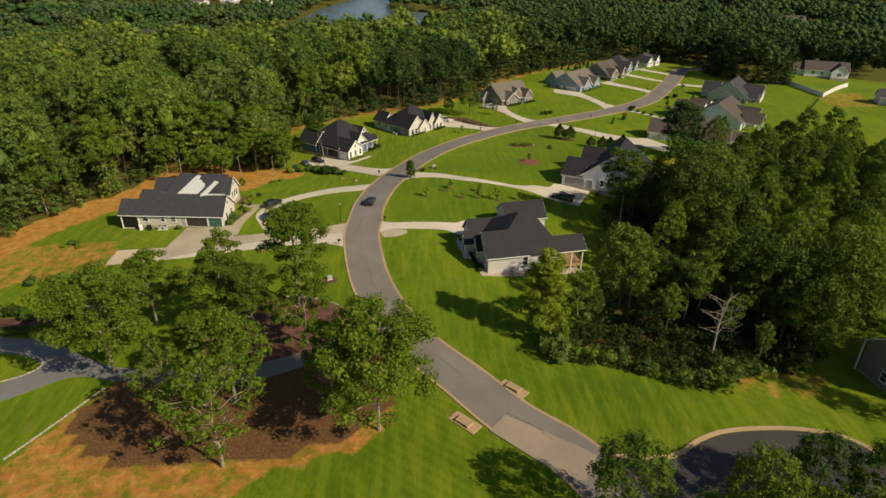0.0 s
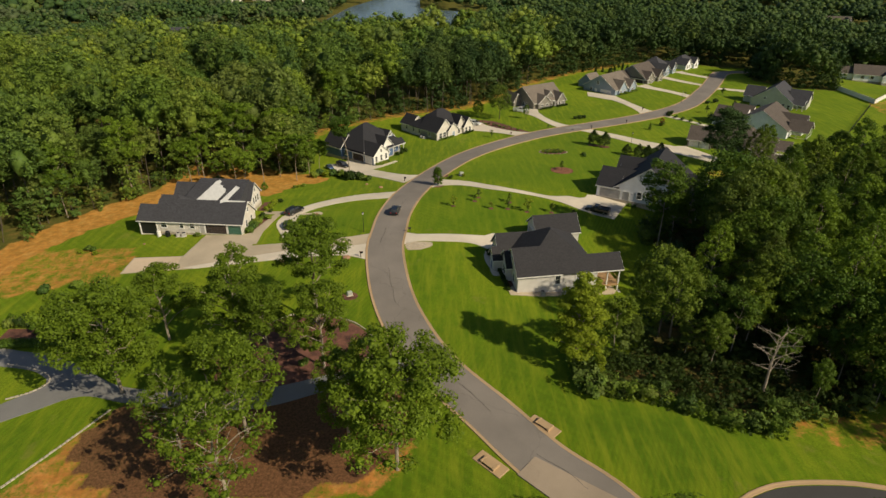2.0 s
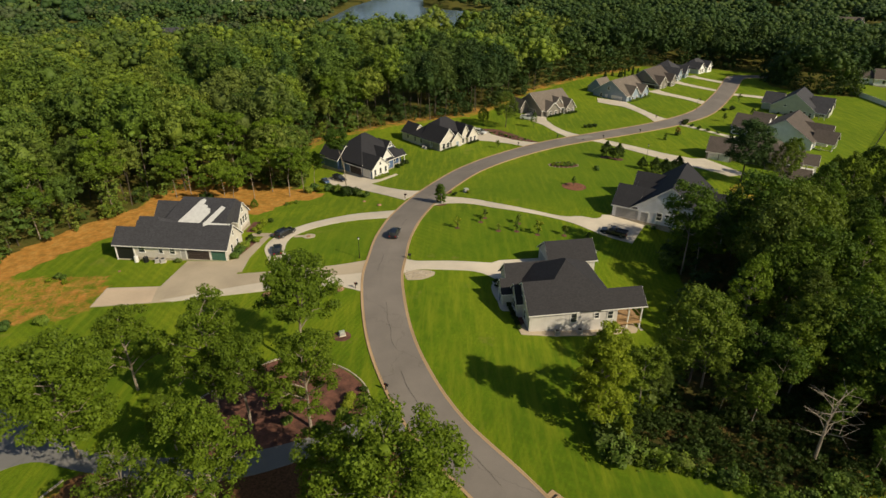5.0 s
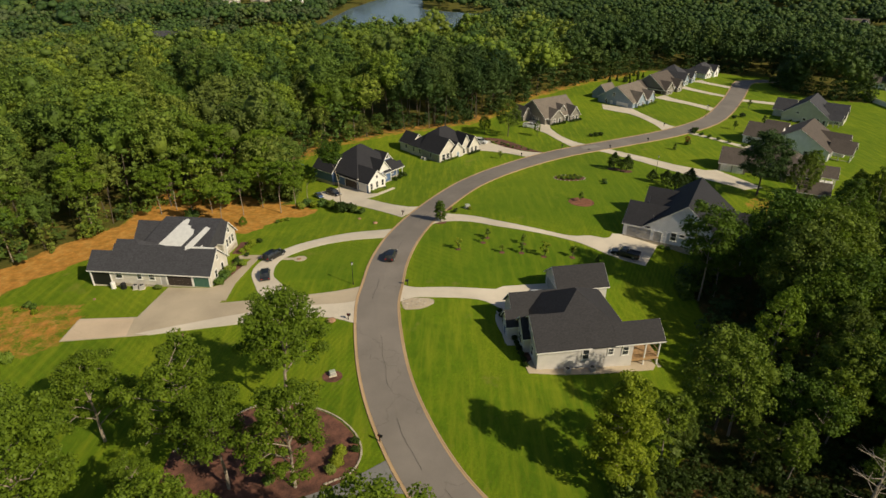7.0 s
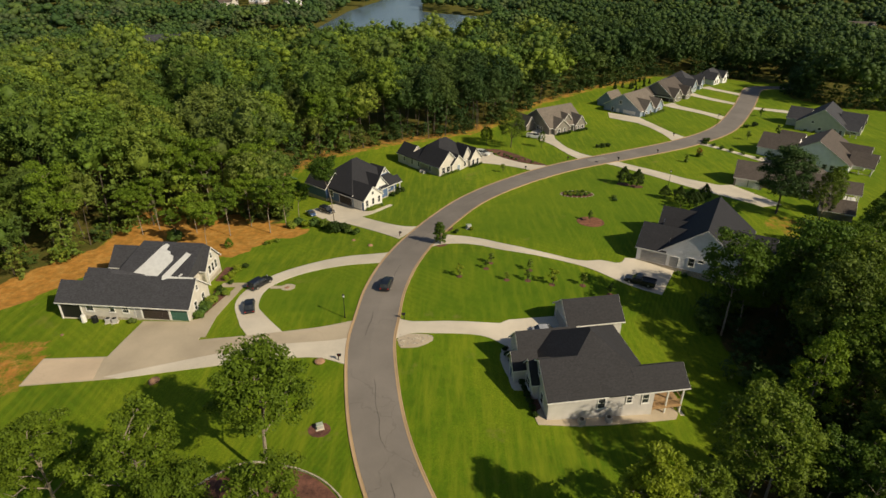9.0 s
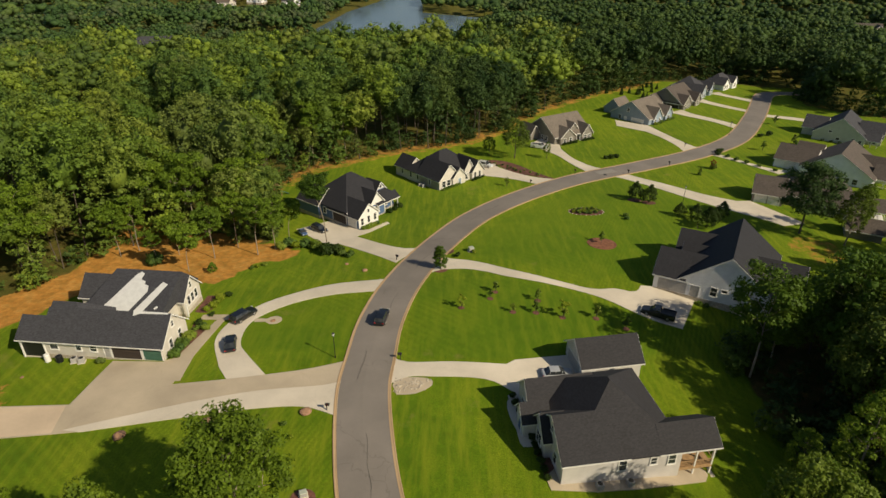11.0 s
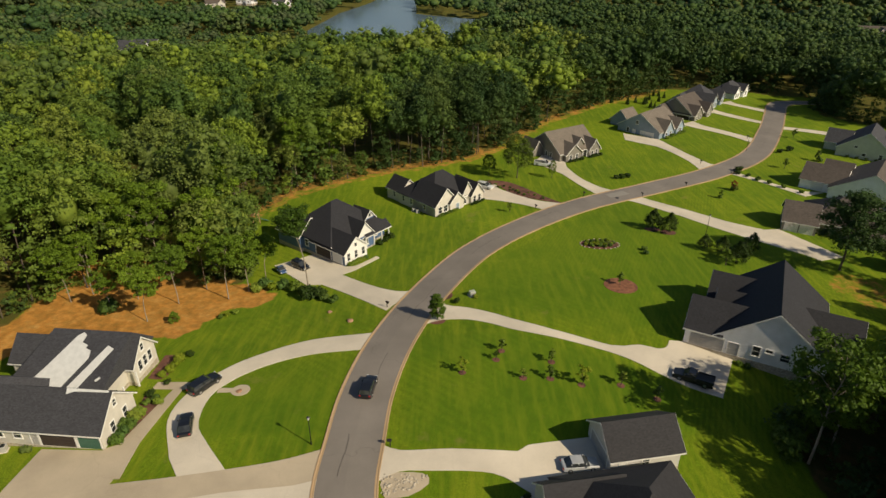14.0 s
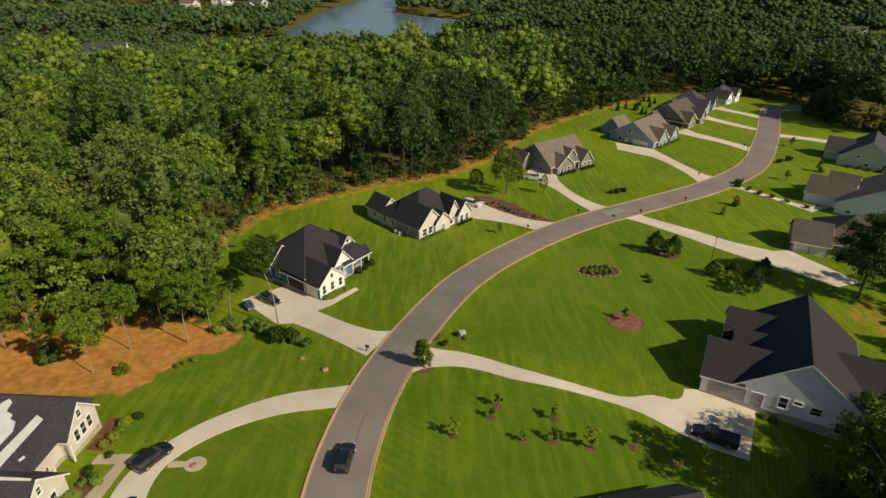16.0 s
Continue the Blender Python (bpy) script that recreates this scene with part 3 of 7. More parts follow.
slab("driveway", smooth_line((77.5, 206.5), (77.2, 214), (75.2, 223), (72.2, 230)) + [(63.6, 237.5), (65, 245), (75.2, 238)] + smooth_line((76.5, 233), (79.6, 222), (82.8, 213), (85.5, 211.5)), CONCRETE, "pale concrete driveway by a blue garage", "driveway", 0.07)
slab("driveway", smooth_line((106, 234), (100.8, 244), (93.3, 252.5)) + [(90, 257), (96, 261.5)] + smooth_line((97.5, 256), (104, 247), (109.3, 238.5)), CONCRETE, "pale concrete driveway of a brown house", "driveway", 0.07)
slab("driveway", smooth_line((121, 260), (115, 267), (110, 274)) + [(106, 279), (112, 281)] + smooth_line((113.5, 277), (118, 270), (123, 263)), CONCRETE, "pale concrete driveway before a dark roofed house", "driveway", 0.07)
slab("driveway", smooth_line((131, 277), (127, 283), (122, 289)) + [(119, 292), (125, 295)] + smooth_line((125.5, 291), (130, 285), (133.5, 281)), CONCRETE, "pale concrete driveway near the end of the street", "driveway", 0.07)
slab("driveway", smooth_line((51.8, 187.9), (54.5, 183.8), (61.9, 176.6), (68.9, 169.6), (75.5, 165.2)) + [(79.2, 165.7), (86, 152), (80, 150)] + smooth_line((78, 152.5), (66.2, 163.4), (58, 173.4), (50.4, 181.9), (46.8, 184.0)), CONCRETE, "long pale concrete driveway to a brown roofed house", "driveway", 0.07)
slab("driveway", smooth_line((84.2, 205), (90, 198.2), (94, 192.5), (97.4, 187)) + [(104, 190), (98.4, 190.8)] + smooth_line((96, 193.4), (91, 200.2), (86.4, 206.8)), CONCRETE, "narrow concrete drive lined with small shrubs", "driveway", 0.07)
slab("driveway", smooth_line((121.0, 249.5), (125.6, 251.6), (134, 246.4), (139.5, 241.6)) + [(142, 246.5)] + smooth_line((136, 250.6), (126.5, 256), (123.5, 257.0)), CONCRETE, "pale concrete driveway of a pale green house", "driveway", 0.07)
# the grey drive under the near trees, with its turning loop
slab("driveway", smooth_line((-75, 60), (-66, 57.4), (-60, 56.2), (-52, 51.8), (-46, 48.7), (-36.7, 47.3), (-26, 47.6), (-17.4, 50.2), (-10.5, 53.6), (-4.2, 58.2)) + smooth_line((-0.4, 51.2), (-8, 51.0), (-14, 48.2), (-23.5, 44.2), (-33, 43.6), (-43.6, 45.2), (-51, 46.8), (-56.5, 43.8), (-64, 39)) + smooth_line((-67, 41), (-61, 46), (-57.6, 49.6), (-61, 52.4), (-66, 53.6), (-75, 55)), OLD_ASPHALT, "grey asphalt driveway in dappled tree shade", "driveway", 0.07)
# the tree shade over the circle is put into its asphalt colour
slab("cul_de_sac", smooth_line((20.5, 27.0), (24, 27.0), (32.1, 26.6), (36.9, 29.3), (42.4, 31.0), (51.8, 30.9), (58, 28), (62, 18)) + smooth_line((54, 15), (51.5, 20.5), (46, 22.6), (38, 21.4), (30, 19.4), (21.5, 20.5)), asphalt_material("shade_dark_asphalt", (0.05, 0.048, 0.047), 0.0), "asphalt turning circle darkened in colour for tree shade", "road", 0.08)
kerb_line = curve_through([(24, 27.3), (32.1, 27.0), (36.9, 29.7), (42.4, 31.4), (51.8, 31.3), (58.3, 28.3), (62.4, 18)])
strip("kerb", kerb_line, [(-0.45, -0.15), (-0.42, 0.14), (-0.2, 0.15), (-0.1, 0.11), (0.2, 0.1), (0.25, -0.1)], GUTTER, "tan concrete kerb round a turning circle", "kerb")
slab("mulch_bed", smooth_line((-34, 58), (-30, 62), (-25.5, 65.4), (-21.5, 66), (-16, 64.4), (-12.4, 61.6), (-10.4, 58), (-10.6, 52.8), (-14, 51.2), (-18, 49.2), (-26, 46.8), (-31.5, 47), (-34, 53)), MULCH, "dark red mulch bed under tall trees", "mulch bed", 0.04)

# ---- houses ----
TH = 0.2


def shape_block(house, x0, x1, y0, y1, ze, zr, axis, hips, base, walls, roof, trim, open_walls=False, ridge=None):
    """One wing of a house: its walls, its roof with overhangs, and its fascia boards. hips: which ends of the ridge are hipped, or, after a dash, which gable ends die into another roof."""
    bare, hips = (hips[1:], "") if hips.startswith("-") else ("", hips)
    a0, a1, c0, c1 = (x0, x1, y0, y1) if axis == "x" else (y0, y1, x0, x1)
    cm, oh, rk = ridge or (c0 + c1) / 2, 0.45, 0.35

    def at(a, c, z):
        return (a, c, z) if axis == "x" else (c, a, z)

    slope = (zr - ze) / (cm - c0)
    zl = ze - oh * slope
    if not open_walls:
        bm = bmesh.new()
        top = [(c0, ze - 0.03), (c0, base), (c1, base), (c1, ze - 0.03)]
        ends = []
        for k, a in enumerate((a0, a1)):
            peak = [] if (hips and str(k) in hips) else [(cm, zr - 0.03)]
            ends.append([at(a, c, z) for c, z in top + peak])
        if len(ends[0]) != len(ends[1]):
            ends = [[at(a, c, z) for c, z in top] for a in (a0, a1)]
        part("wall", prism(bm, *ends), walls, house)
    bm = bmesh.new()
    if hips:
        reach = (c1 - cm) * (0.5 if "h" in hips else 1.0)
        inset0, inset1 = (reach if "0" in hips else -rk), (reach if "1" in hips else -rk)
        b0, b1 = a0 - oh, a1 + oh
        low = [bm.verts.new(at(a, c, zl)) for a, c in ((b0, c0 - oh), (b1, c0 - oh), (b1, c1 + oh), (b0, c1 + oh))]
        up = [bm.verts.new(at(a, c, zl + TH)) for a, c in ((b0, c0 - oh), (b1, c0 - oh), (b1, c1 + oh), (b0, c1 + oh))]
        r0, r1 = bm.verts.new(at(a0 + inset0, cm, zr + TH)), bm.verts.new(at(a1 - inset1, cm, zr + TH))
        bm.faces.new(low)
        for i in range(4):
            bm.faces.new((low[i], low[(i + 1) % 4], up[(i + 1) % 4], up[i]))
        bm.faces.new((up[0], up[1], r1, r0))
        bm.faces.new((up[1], up[2], r1))
        bm.faces.new((up[2], up[3], r0, r1))
        bm.faces.new((up[3], up[0], r0))
        bmesh.ops.recalc_face_normals(bm, faces=bm.faces)
    else:
        outline = [(c0 - oh, zl + TH), (cm, zr + TH), (c1 + oh, zl + TH), (c1 + oh, zl), (cm, zr), (c0 - oh, zl)]
        prism(bm, [at(a0 - (0 if "0" in bare else rk), c, z) for c, z in outline], [at(a1 + (0 if "1" in bare else rk), c, z) for c, z in outline])
    part("roof", bm, roof, house)
    for c in (c0 - oh - 0.03, c1 + oh):
        p, q = at(a0 - rk, c, zl - 0.04), at(a1 + rk, c + 0.03, zl + TH - 0.03)
        part("fascia", boxes((min(p[0], q[0]), max(p[0], q[0]), min(p[1], q[1]), max(p[1], q[1]), p[2], q[2])), trim, house)
    if not hips:
        for k, a in enumerate((a0 - rk - 0.03, a1 + rk)):
            if str(k) in bare:
                continue
            outline = [(c0 - oh, zl + TH - 0.04), (cm, zr + TH - 0.04), (c1 + oh, zl + TH - 0.04), (c1 + oh, zl - 0.08), (cm, zr - 0.08), (c0 - oh, zl - 0.08)]
            part("rake_board", prism(bmesh.new(), [at(a, c, z) for c, z in outline], [at(a + 0.03, c, z) for c, z in outline]), trim, house)


FACES = {"s": 0, "e": 90, "n": 180, "w": 270}


def rim(x0, x1, z0, z1, wide, y0, y1):
    """A flat four sided frame round an opening, as one closed piece."""
    bm = bmesh.new()
    rings = [[bm.verts.new((x, y, z)) for x, z in ((x0 - d, z0 - d), (x1 + d, z0 - d), (x1 + d, z1 + d), (x0 - d, z1 + d))] for d, y in ((wide, y0), (wide, y1), (0, y1), (0, y0))]
    for a, b in zip(rings, rings[1:] + rings[:1]):
        for k in range(4):
            bm.faces.new((a[k], a[(k + 1) % 4], b[(k + 1) % 4], b[k]))
    bmesh.ops.recalc_face_normals(bm, faces=bm.faces)
    return bm


def add_window(house, x, y, z, face, w, h, trim):
    """A sash window set proud of the wall; z is its sill."""
    m = pose(x, y, z, 0, 0, FACES[face])
    frame_ob = part("window", rim(-w / 2, w / 2, 0, h, 0.13, -0.08, 0.05), trim, house)
    frame_ob.matrix_local = m
    part("sill", boxes((-w / 2 - 0.18, w / 2 + 0.18, -0.13, 0.04, -0.19, -0.134)), trim, frame_ob)
    halves = [(0, h / 2 - 0.035), (h / 2 + 0.035, h)] if h > 0.8 else [(0, h)]
    if h > 0.8:
        part("meeting_rail", boxes((-w / 2, w / 2, -0.06, 0.05, h / 2 - 0.035, h / 2 + 0.035)), trim, frame_ob)
    if w > 1.3:
        part("mullion", boxes((-0.05, 0.05, -0.064, 0.05, 0, h)), trim, frame_ob)
    for z0, z1 in halves:
        part("pane", boxes((-w / 2, w / 2, -0.042, 0.04, z0, z1)), GLASS, frame_ob)


def add_door(house, x, y, z, face, w, h, material, trim, name="door", rows=4):
    """A door with its casing; a garage door has panel rows with grooves between them."""
    m = pose(x, y, z, 0, 0, FACES[face])
    ob = part(name, boxes((-w / 2 - 0.14, -w / 2, -0.08, 0.05, 0, h + 0.14), (w / 2, w / 2 + 0.14, -0.08, 0.05, 0, h + 0.14), (-w / 2, w / 2, -0.08, 0.05, h, h + 0.14)), trim, house)
    ob.matrix_local = m
    gap, n = h / rows, max(1, round(w / 0.62))
    for r in range(rows):
        bm = boxes((-w / 2, w / 2, -0.03, 0.03, r * gap + 0.012, (r + 1) * gap - 0.012))
        for k in range(n):
            cx = -w / 2 + (k + 0.5) * w / n
            box(bm, cx - w / n * 0.36, cx + w / n * 0.36, -0.045, -0.02, r * gap + 0.1, (r + 1) * gap - 0.1)
        part("panel", bm, material, ob)


def house_at(x, y, z, turn, label, blocks, walls, roof, trim=None, windows=(), doors=(), posts=(), stone_top=-0.1):
    """A house on an empty at its floor. blocks: x0, x1, y0, y1, eaves, ridge, the ridge's axis, hips (and an own wall)."""
    trim = trim or WHITE
    home = tagged(new("house"), label, "house")
    home.matrix_world = pose(x, y, z, 0, 0, turn)
    for b in blocks:
        own = b[8] if len(b) > 8 else walls
        shape_block(home, *b[:8], -2.2, own if own != "open" else walls, roof, trim, own == "open", b[9] if len(b) > 9 else None)
        if own != "open":
            part("foundation", boxes((b[0] - 0.04, b[1] + 0.04, b[2] - 0.04, b[3] + 0.04, -2.6, stone_top)), STONE, home)
    for w in windows:
        add_window(home, *w, trim)
    for d in doors:
        add_door(home, *d[:6], d[6], trim, "garage_door" if d[4] > 2 else "door", 4 if d[4] > 2 else 2)
    for px, py, z0, z1 in posts:
        part("post", soft(boxes((px - 0.11, px + 0.11, py - 0.11, py + 0.11, z0, z1)), 0.02), trim, home)
    return home


long_house = house_at(-42.4, 96.9, -0.75, -5.4, "long cream siding house with dark shingles and patched roof", [
    (-19.2, 0, 0, 7.5, 2.7, 6.0, "x", ""), (-23.2, -19.0, 0.02, 5.3, 2.7, 5.05, "x", "", "open"), (-19.0, -11.0, 0.03, 9.1, 2.72, 6.6, "x", "1"),
    (-17.5, -4.2, 6.5, 19.6, 2.75, 6.4, "x", "0h", CREAM, 15.7), (-9, -3.0, 12.7, 18.7, 2.75, 5.75, "x", "-0"), (-21.2, -12, 12.5, 18.3, 2.7, 5.4, "x", "-1")],
    CREAM, SLATE_ROOF, None,
    [(-17.6, 0, 1.0, "s", 1.2, 1.4), (-13.6, 0, 1.0, "s", 0.8, 1.4), (-11.2, 0, 1.0, "s", 1.0, 1.1), (0, 2.4, 0.8, "e", 0.8, 1.5), (0, 5.2, 0.8, "e", 0.8, 1.5), (0, 3.8, 3.9, "e", 0.6, 0.9), (-3.0, 14.4, 0.9, "e", 0.8, 1.6), (-3.0, 15.7, 0.9, "e", 0.8, 1.6), (-3.0, 17.0, 0.9, "e", 0.8, 1.6), (-3.0, 15.7, 3.6, "e", 0.7, 1.0)],
    [(-5.9, 0, 0, "s", 4.6, 2.2, DARK_GAP), (-1.75, 0, 0, "s", 2.9, 2.2, GREEN_PAINT), (-9.0, 0, 0, "s", 0.95, 2.05, DOOR_PAINT)],
    [(-23.1, 0.0, -1.2, 2.6), (-23.1, 5.2, -1.2, 2.6), (-19.25, -0.02, -1.2, 2.6), (-2.0, 8.6, 0, 2.6), (-2.0, 11.8, 0, 2.6)])
# screen as solid black sheets, the porch's dark inside put into the colour
bm = boxes((-22.95, -19.2, 0.1, 0.14, -0.75, 2.5), (-23.05, -23.01, 0.2, 5.1, -0.75, 2.5))
slab("driveway", [(-42.6, 96.9), (-40.9, 97.6), (-38.9, 91.8), (-39.2, 90.9), (-40.5, 91.2)], WORN_CONCRETE, "tan concrete apron at a house corner", "driveway", 0.083)
part("porch_screen", bm, BLACK, long_house, "dark insect screen of a porch")
part("porch_floor", boxes((-23.3, -19.2, 0, 5.3, -1.6, -0.8)), CONCRETE, long_house)
# bare underlay patches on the middle roof's front slope
for outline in ([(-10.7, 15.2), (-10.1, 14.8), (-10.2, 13.7), (-9.2, 13.3), (-9.2, 12.8), (-8.35, 12.5), (-8.05, 11.4), (-9.85, 6.85), (-14.9, 6.85), (-13.34, 10.08), (-11.39, 14.66)], [(-6.2, 13.4), (-5.15, 12.95), (-7.5, 6.85), (-9.1, 6.85)], [(-5.6, 8.3), (-5.2, 8.8), (-4.9, 8.6), (-5.3, 8.1)]):
    deck_z = [2.75 + (py - 6.5) * 0.397 + TH + 0.05 for px, py in outline]
    bm = prism(bmesh.new(), [(px, py, pz) for (px, py), pz in zip(outline, deck_z)], [(px, py, pz + 0.03) for (px, py), pz in zip(outline, deck_z)])
    part("roof_patch", bm, UNDERLAY, long_house, "pale bare roof underlay where shingles are missing")
bm = prism(bmesh.new(), [(-5.7, 3.78, 6.22), (-5.6, 3.2, 5.74), (-4.6, 3.5, 6.0), (-0.1, 3.6, 6.08), (-0.1, 3.78, 6.22)], [(-5.7, 3.78, 6.28), (-5.6, 3.2, 5.8), (-4.6, 3.5, 6.06), (-0.1, 3.6, 6.14), (-0.1, 3.78, 6.28)])
part("ridge_flashing", bm, UNDERLAY, long_house, "pale flashing laid along the bare ridge")

grey_house = house_at(14.4, 74.6, -1.65, 9, "grey siding house with dark hipped roof and deck", [
    (0, 8, 0, 8.8, 3.55, 6.82, "x", "-1"), (12.4, 19.9, 0.02, 5.0, 3.53, 5.45, "x", "-0", "open"), (0.8, 15.3, 0.03, 15.2, 3.55, 8.9, "y", "01"),
    (-1.2, 8, 9.4, 15.0, 3.4, 6.2, "x", "-1"), (-2.6, 1, 7.8, 10.8, 3.2, 4.9, "x", "-1"), (-0.9, 2, 4.2, 8.4, 3.3, 5.6, "x", "-1")],
    PALE_GREY, CHARCOAL_ROOF, None,
    [(7.6, 0, 1.2, "s", 0.95, 1.7), (11.6, 0, 1.6, "s", 0.75, 1.0), (14.0, 0, 1.3, "s", 0.9, 1.4), (0, 2.6, 0.9, "w", 0.9, 1.6), (-0.9, 6.3, 0.9, "w", 1.6, 1.6), (-1.2, 12.4, 0.9, "w", 1.6, 1.6), (0, 4.4, 4.4, "w", 0.6, 0.9)],
    [(-2.6, 9.3, 0, "w", 1.0, 2.1, NAVY)],
    [(19.7, 0.2, -2.6, 3.4), (19.7, 4.8, -2.6, 3.4), (17.4, 0.2, -2.6, 3.4), (-2.5, 8.0, -0.5, 3.1), (-2.5, 10.6, -0.5, 3.1)], -1.05)
deck = part("deck", boxes((15.3, 19.8, 0.1, 7.5, 0.0, 0.14), (15.3, 19.8, 0.1, 0.2, 1.0, 1.08), (19.7, 19.8, 0.1, 7.5, 1.0, 1.08), (15.3, 19.8, 0.08, 0.16, -0.3, 0.0), (14.0, 17.0, 5.0, 9.0, 0.0, 0.14)), TIMBER, grey_house, "raw timber deck with railing")
for k in range(19):
    part("baluster", boxes((15.5 + k * 0.23, 15.54 + k * 0.23, 0.13, 0.17, 0.14, 1.0)), TIMBER, deck)
part("patio", boxes((15.0, 20.2, -0.6, 5.2, -2.6, -1.45)), CONCRETE, grey_house)
house_at(20.6, 93.1, -1.35, 9.5, "small detached garage with dark gable roof", [(0, 9.2, 0, 6.6, 2.7, 5.3, "x", "")], PALE_GREY, CHARCOAL_ROOF, None,
    [(4.6, 0, 0.9, "s", 0.9, 1.2)], [(0, 3.3, 0, "w", 4.8, 2.2, DOOR_PAINT), (1.6, 0, 0, "s", 0.9, 2.05, WHITE)])

slab("gravel_strip", [(12.7, 75.6), (13.1, 73.7), (18.5, 73.8), (23.6, 74.5), (30.0, 75.7), (32.9, 76.3), (33.6, 77.4), (32.8, 80.2), (31, 80), (14, 77)], WORN_CONCRETE, "pale concrete and gravel strip along a house wall", "paving", 0.09)
slab("path", smooth_line((9.4, 89.6), (9.8, 85.4), (10.2, 80.9), (11.1, 80.3), (12.9, 80.7)) + smooth_line((13.2, 82.2), (11.6, 82.3), (10.9, 85.0), (10.8, 89.4)), CONCRETE, "pale concrete walk round a front porch", "path", 0.095)
slab("garden_bed", [(11.1, 85.2), (11.7, 82.6), (14.5, 82.8), (15, 90), (11.0, 89)], MULCH, "dark mulch bed between walk and house", "garden bed", 0.06)
slab("garden_bed", smooth_line((11.8, 80.3), (12.4, 77.6), (13.0, 74.4), (15, 75), (15, 81), (13.0, 80.8)), MULCH, "dark mulch bed before grey siding", "garden bed", 0.06)
house_at(69.0, 35.8, ground(70, 38) + 0.2, 4, "tall dark sided house with white trim", [(0, 14, 0, 8, 5.4, 8.4, "x", "")], TAUPE, SLATE_ROOF, None, [(0, 3.6, 1.0, "w", 1.0, 1.5), (3.5, 8, 1.0, "n", 1.2, 1.5)], [], [(-0.3, 8.3, -1.0, 5.2)])
white_house = house_at(39.3, 119.5, -0.6, -29, "white siding house with steep charcoal roof and double garage", [
    (0, 5.5, 0.06, 10, 2.8, 6.0, "x", "-1"), (5.5, 10, 0.9, 9.16, 2.8, 6.0, "x", "-01"), (4.4, 19.8, 0, 18.6, 3.0, 8.9, "y", ""), (2, 10, 10.8, 18.4, 2.8, 6.3, "x", "-1"), (3.4, 10, 7.5, 12.5, 2.9, 5.6, "x", "-1"), (12, 24, 5.5, 13, 2.9, 6.0, "x", "-0"), (19.8, 24, 0.6, 5.6, 2.0, 3.4, "x", "-0", "open")],
    WHITE_SIDING, BLACK_ROOF, None,
    [(10.35, 0, 0.95, "s", 1.0, 1.6), (12.05, 0, 2.05, "s", 0.9, 0.45), (14.3, 0, 1.2, "s", 1.2, 1.1), (17.4, 0, -0.6, "s", 1.0, 1.6), (2, 14.6, 0.9, "w", 1.4, 1.5), (0, 5, 3.6, "w", 0.6, 0.9)],
    [(3.3, -0.01, 0, "s", 4.9, 2.2, DOOR_PAINT), (7.2, -0.01, 0, "s", 1.5, 2.1, DOOR_PAINT)],
    [(23.8, 0.8, -3.2, 2.0), (23.8, 5.4, -3.2, 2.0), (2.1, 10.9, -0.6, 2.8), (0.2, 10.6, -0.6, 2.8)])
part("stair", boxes(*[(20.4 + k * 0.3, 20.7 + k * 0.3, -1.2, 0.4, -2.6, -0.3 - k * 0.19) for k in range(10)]), TIMBER, white_house, "outdoor timber steps")

# the open garage is dark panels, its inner shade put into the colour
blue_house = house_at(-19.5, 149.9, -3.75, 51, "navy blue house with cream gables and open garage", [
    (0, 6.4, 0, 10.5, 2.8, 5.5, "y", ""), (0.12, 16.2, 4.2, 18.6, 3.3, 9.0, "x", "01"), (6.0, 11.2, 2.6, 9, 3.0, 6.1, "y", ""), (8.6, 16.0, 2.4, 5, 2.9, 4.0, "x", "", "open"), (11.6, 14.6, 5.6, 10, 4.9, 6.6, "y", ""), (-0.6, 6, 13.5, 21.0, 2.9, 6.2, "y", "")],
    NAVY, BLACK_ROOF, None,
    [(1.1, 0, 0.8, "s", 0.8, 1.6), (3.2, 0, 0.8, "s", 0.8, 1.6), (3.2, -0.03, 3.4, "s", 0.6, 0.8), (5.3, 0, 0.8, "s", 0.8, 1.6), (8.6, 2.6, 0.8, "s", 1.4, 1.6), (0.12, 12, 0.9, "w", 0.9, 1.5), (0.12, 14.6, 0.9, "w", 0.9, 1.5), (0.12, 17, 0.9, "w", 0.9, 1.5), (13.2, 4.2, 0.8, "s", 1.1, 1.6), (13.1, 5.6, 5.1, "s", 0.7, 0.8)],
    [(0, 2.2, 0, "w", 2.7, 2.2, WHITE), (0, 6.6, 0, "w", 4.6, 2.3, DARK_GAP), (11.4, 4.2, 0, "s", 1.0, 2.1, NAVY)],
    [(8.8, 2.5, -0.3, 2.8), (11.2, 2.5, -0.3, 2.8), (13.6, 2.5, -0.3, 2.8), (15.9, 2.5, -0.3, 2.8)])
for gx0, gx1, gy, zc, zp in ((0.02, 6.38, -0.03, 2.75, 5.4), (6.02, 11.18, 2.57, 2.95, 6.0), (11.62, 14.58, 5.57, 4.85, 6.5)):
    bm = bmesh.new()
    cx = (gx0 + gx1) / 2
    prism(bm, [(gx0, gy, zc), (gx1, gy, zc), (cx, gy, zp)], [(gx0, gy + 0.04, zc), (gx1, gy + 0.04, zc), (cx, gy + 0.04, zp)])
    part("gable_panel", bm, WHITE, blue_house, "cream board gable")
part("gable_panel", boxes((0.02, 6.38, -0.03, 0.01, 0.1, 2.75)), WHITE, blue_house, "cream front wall")

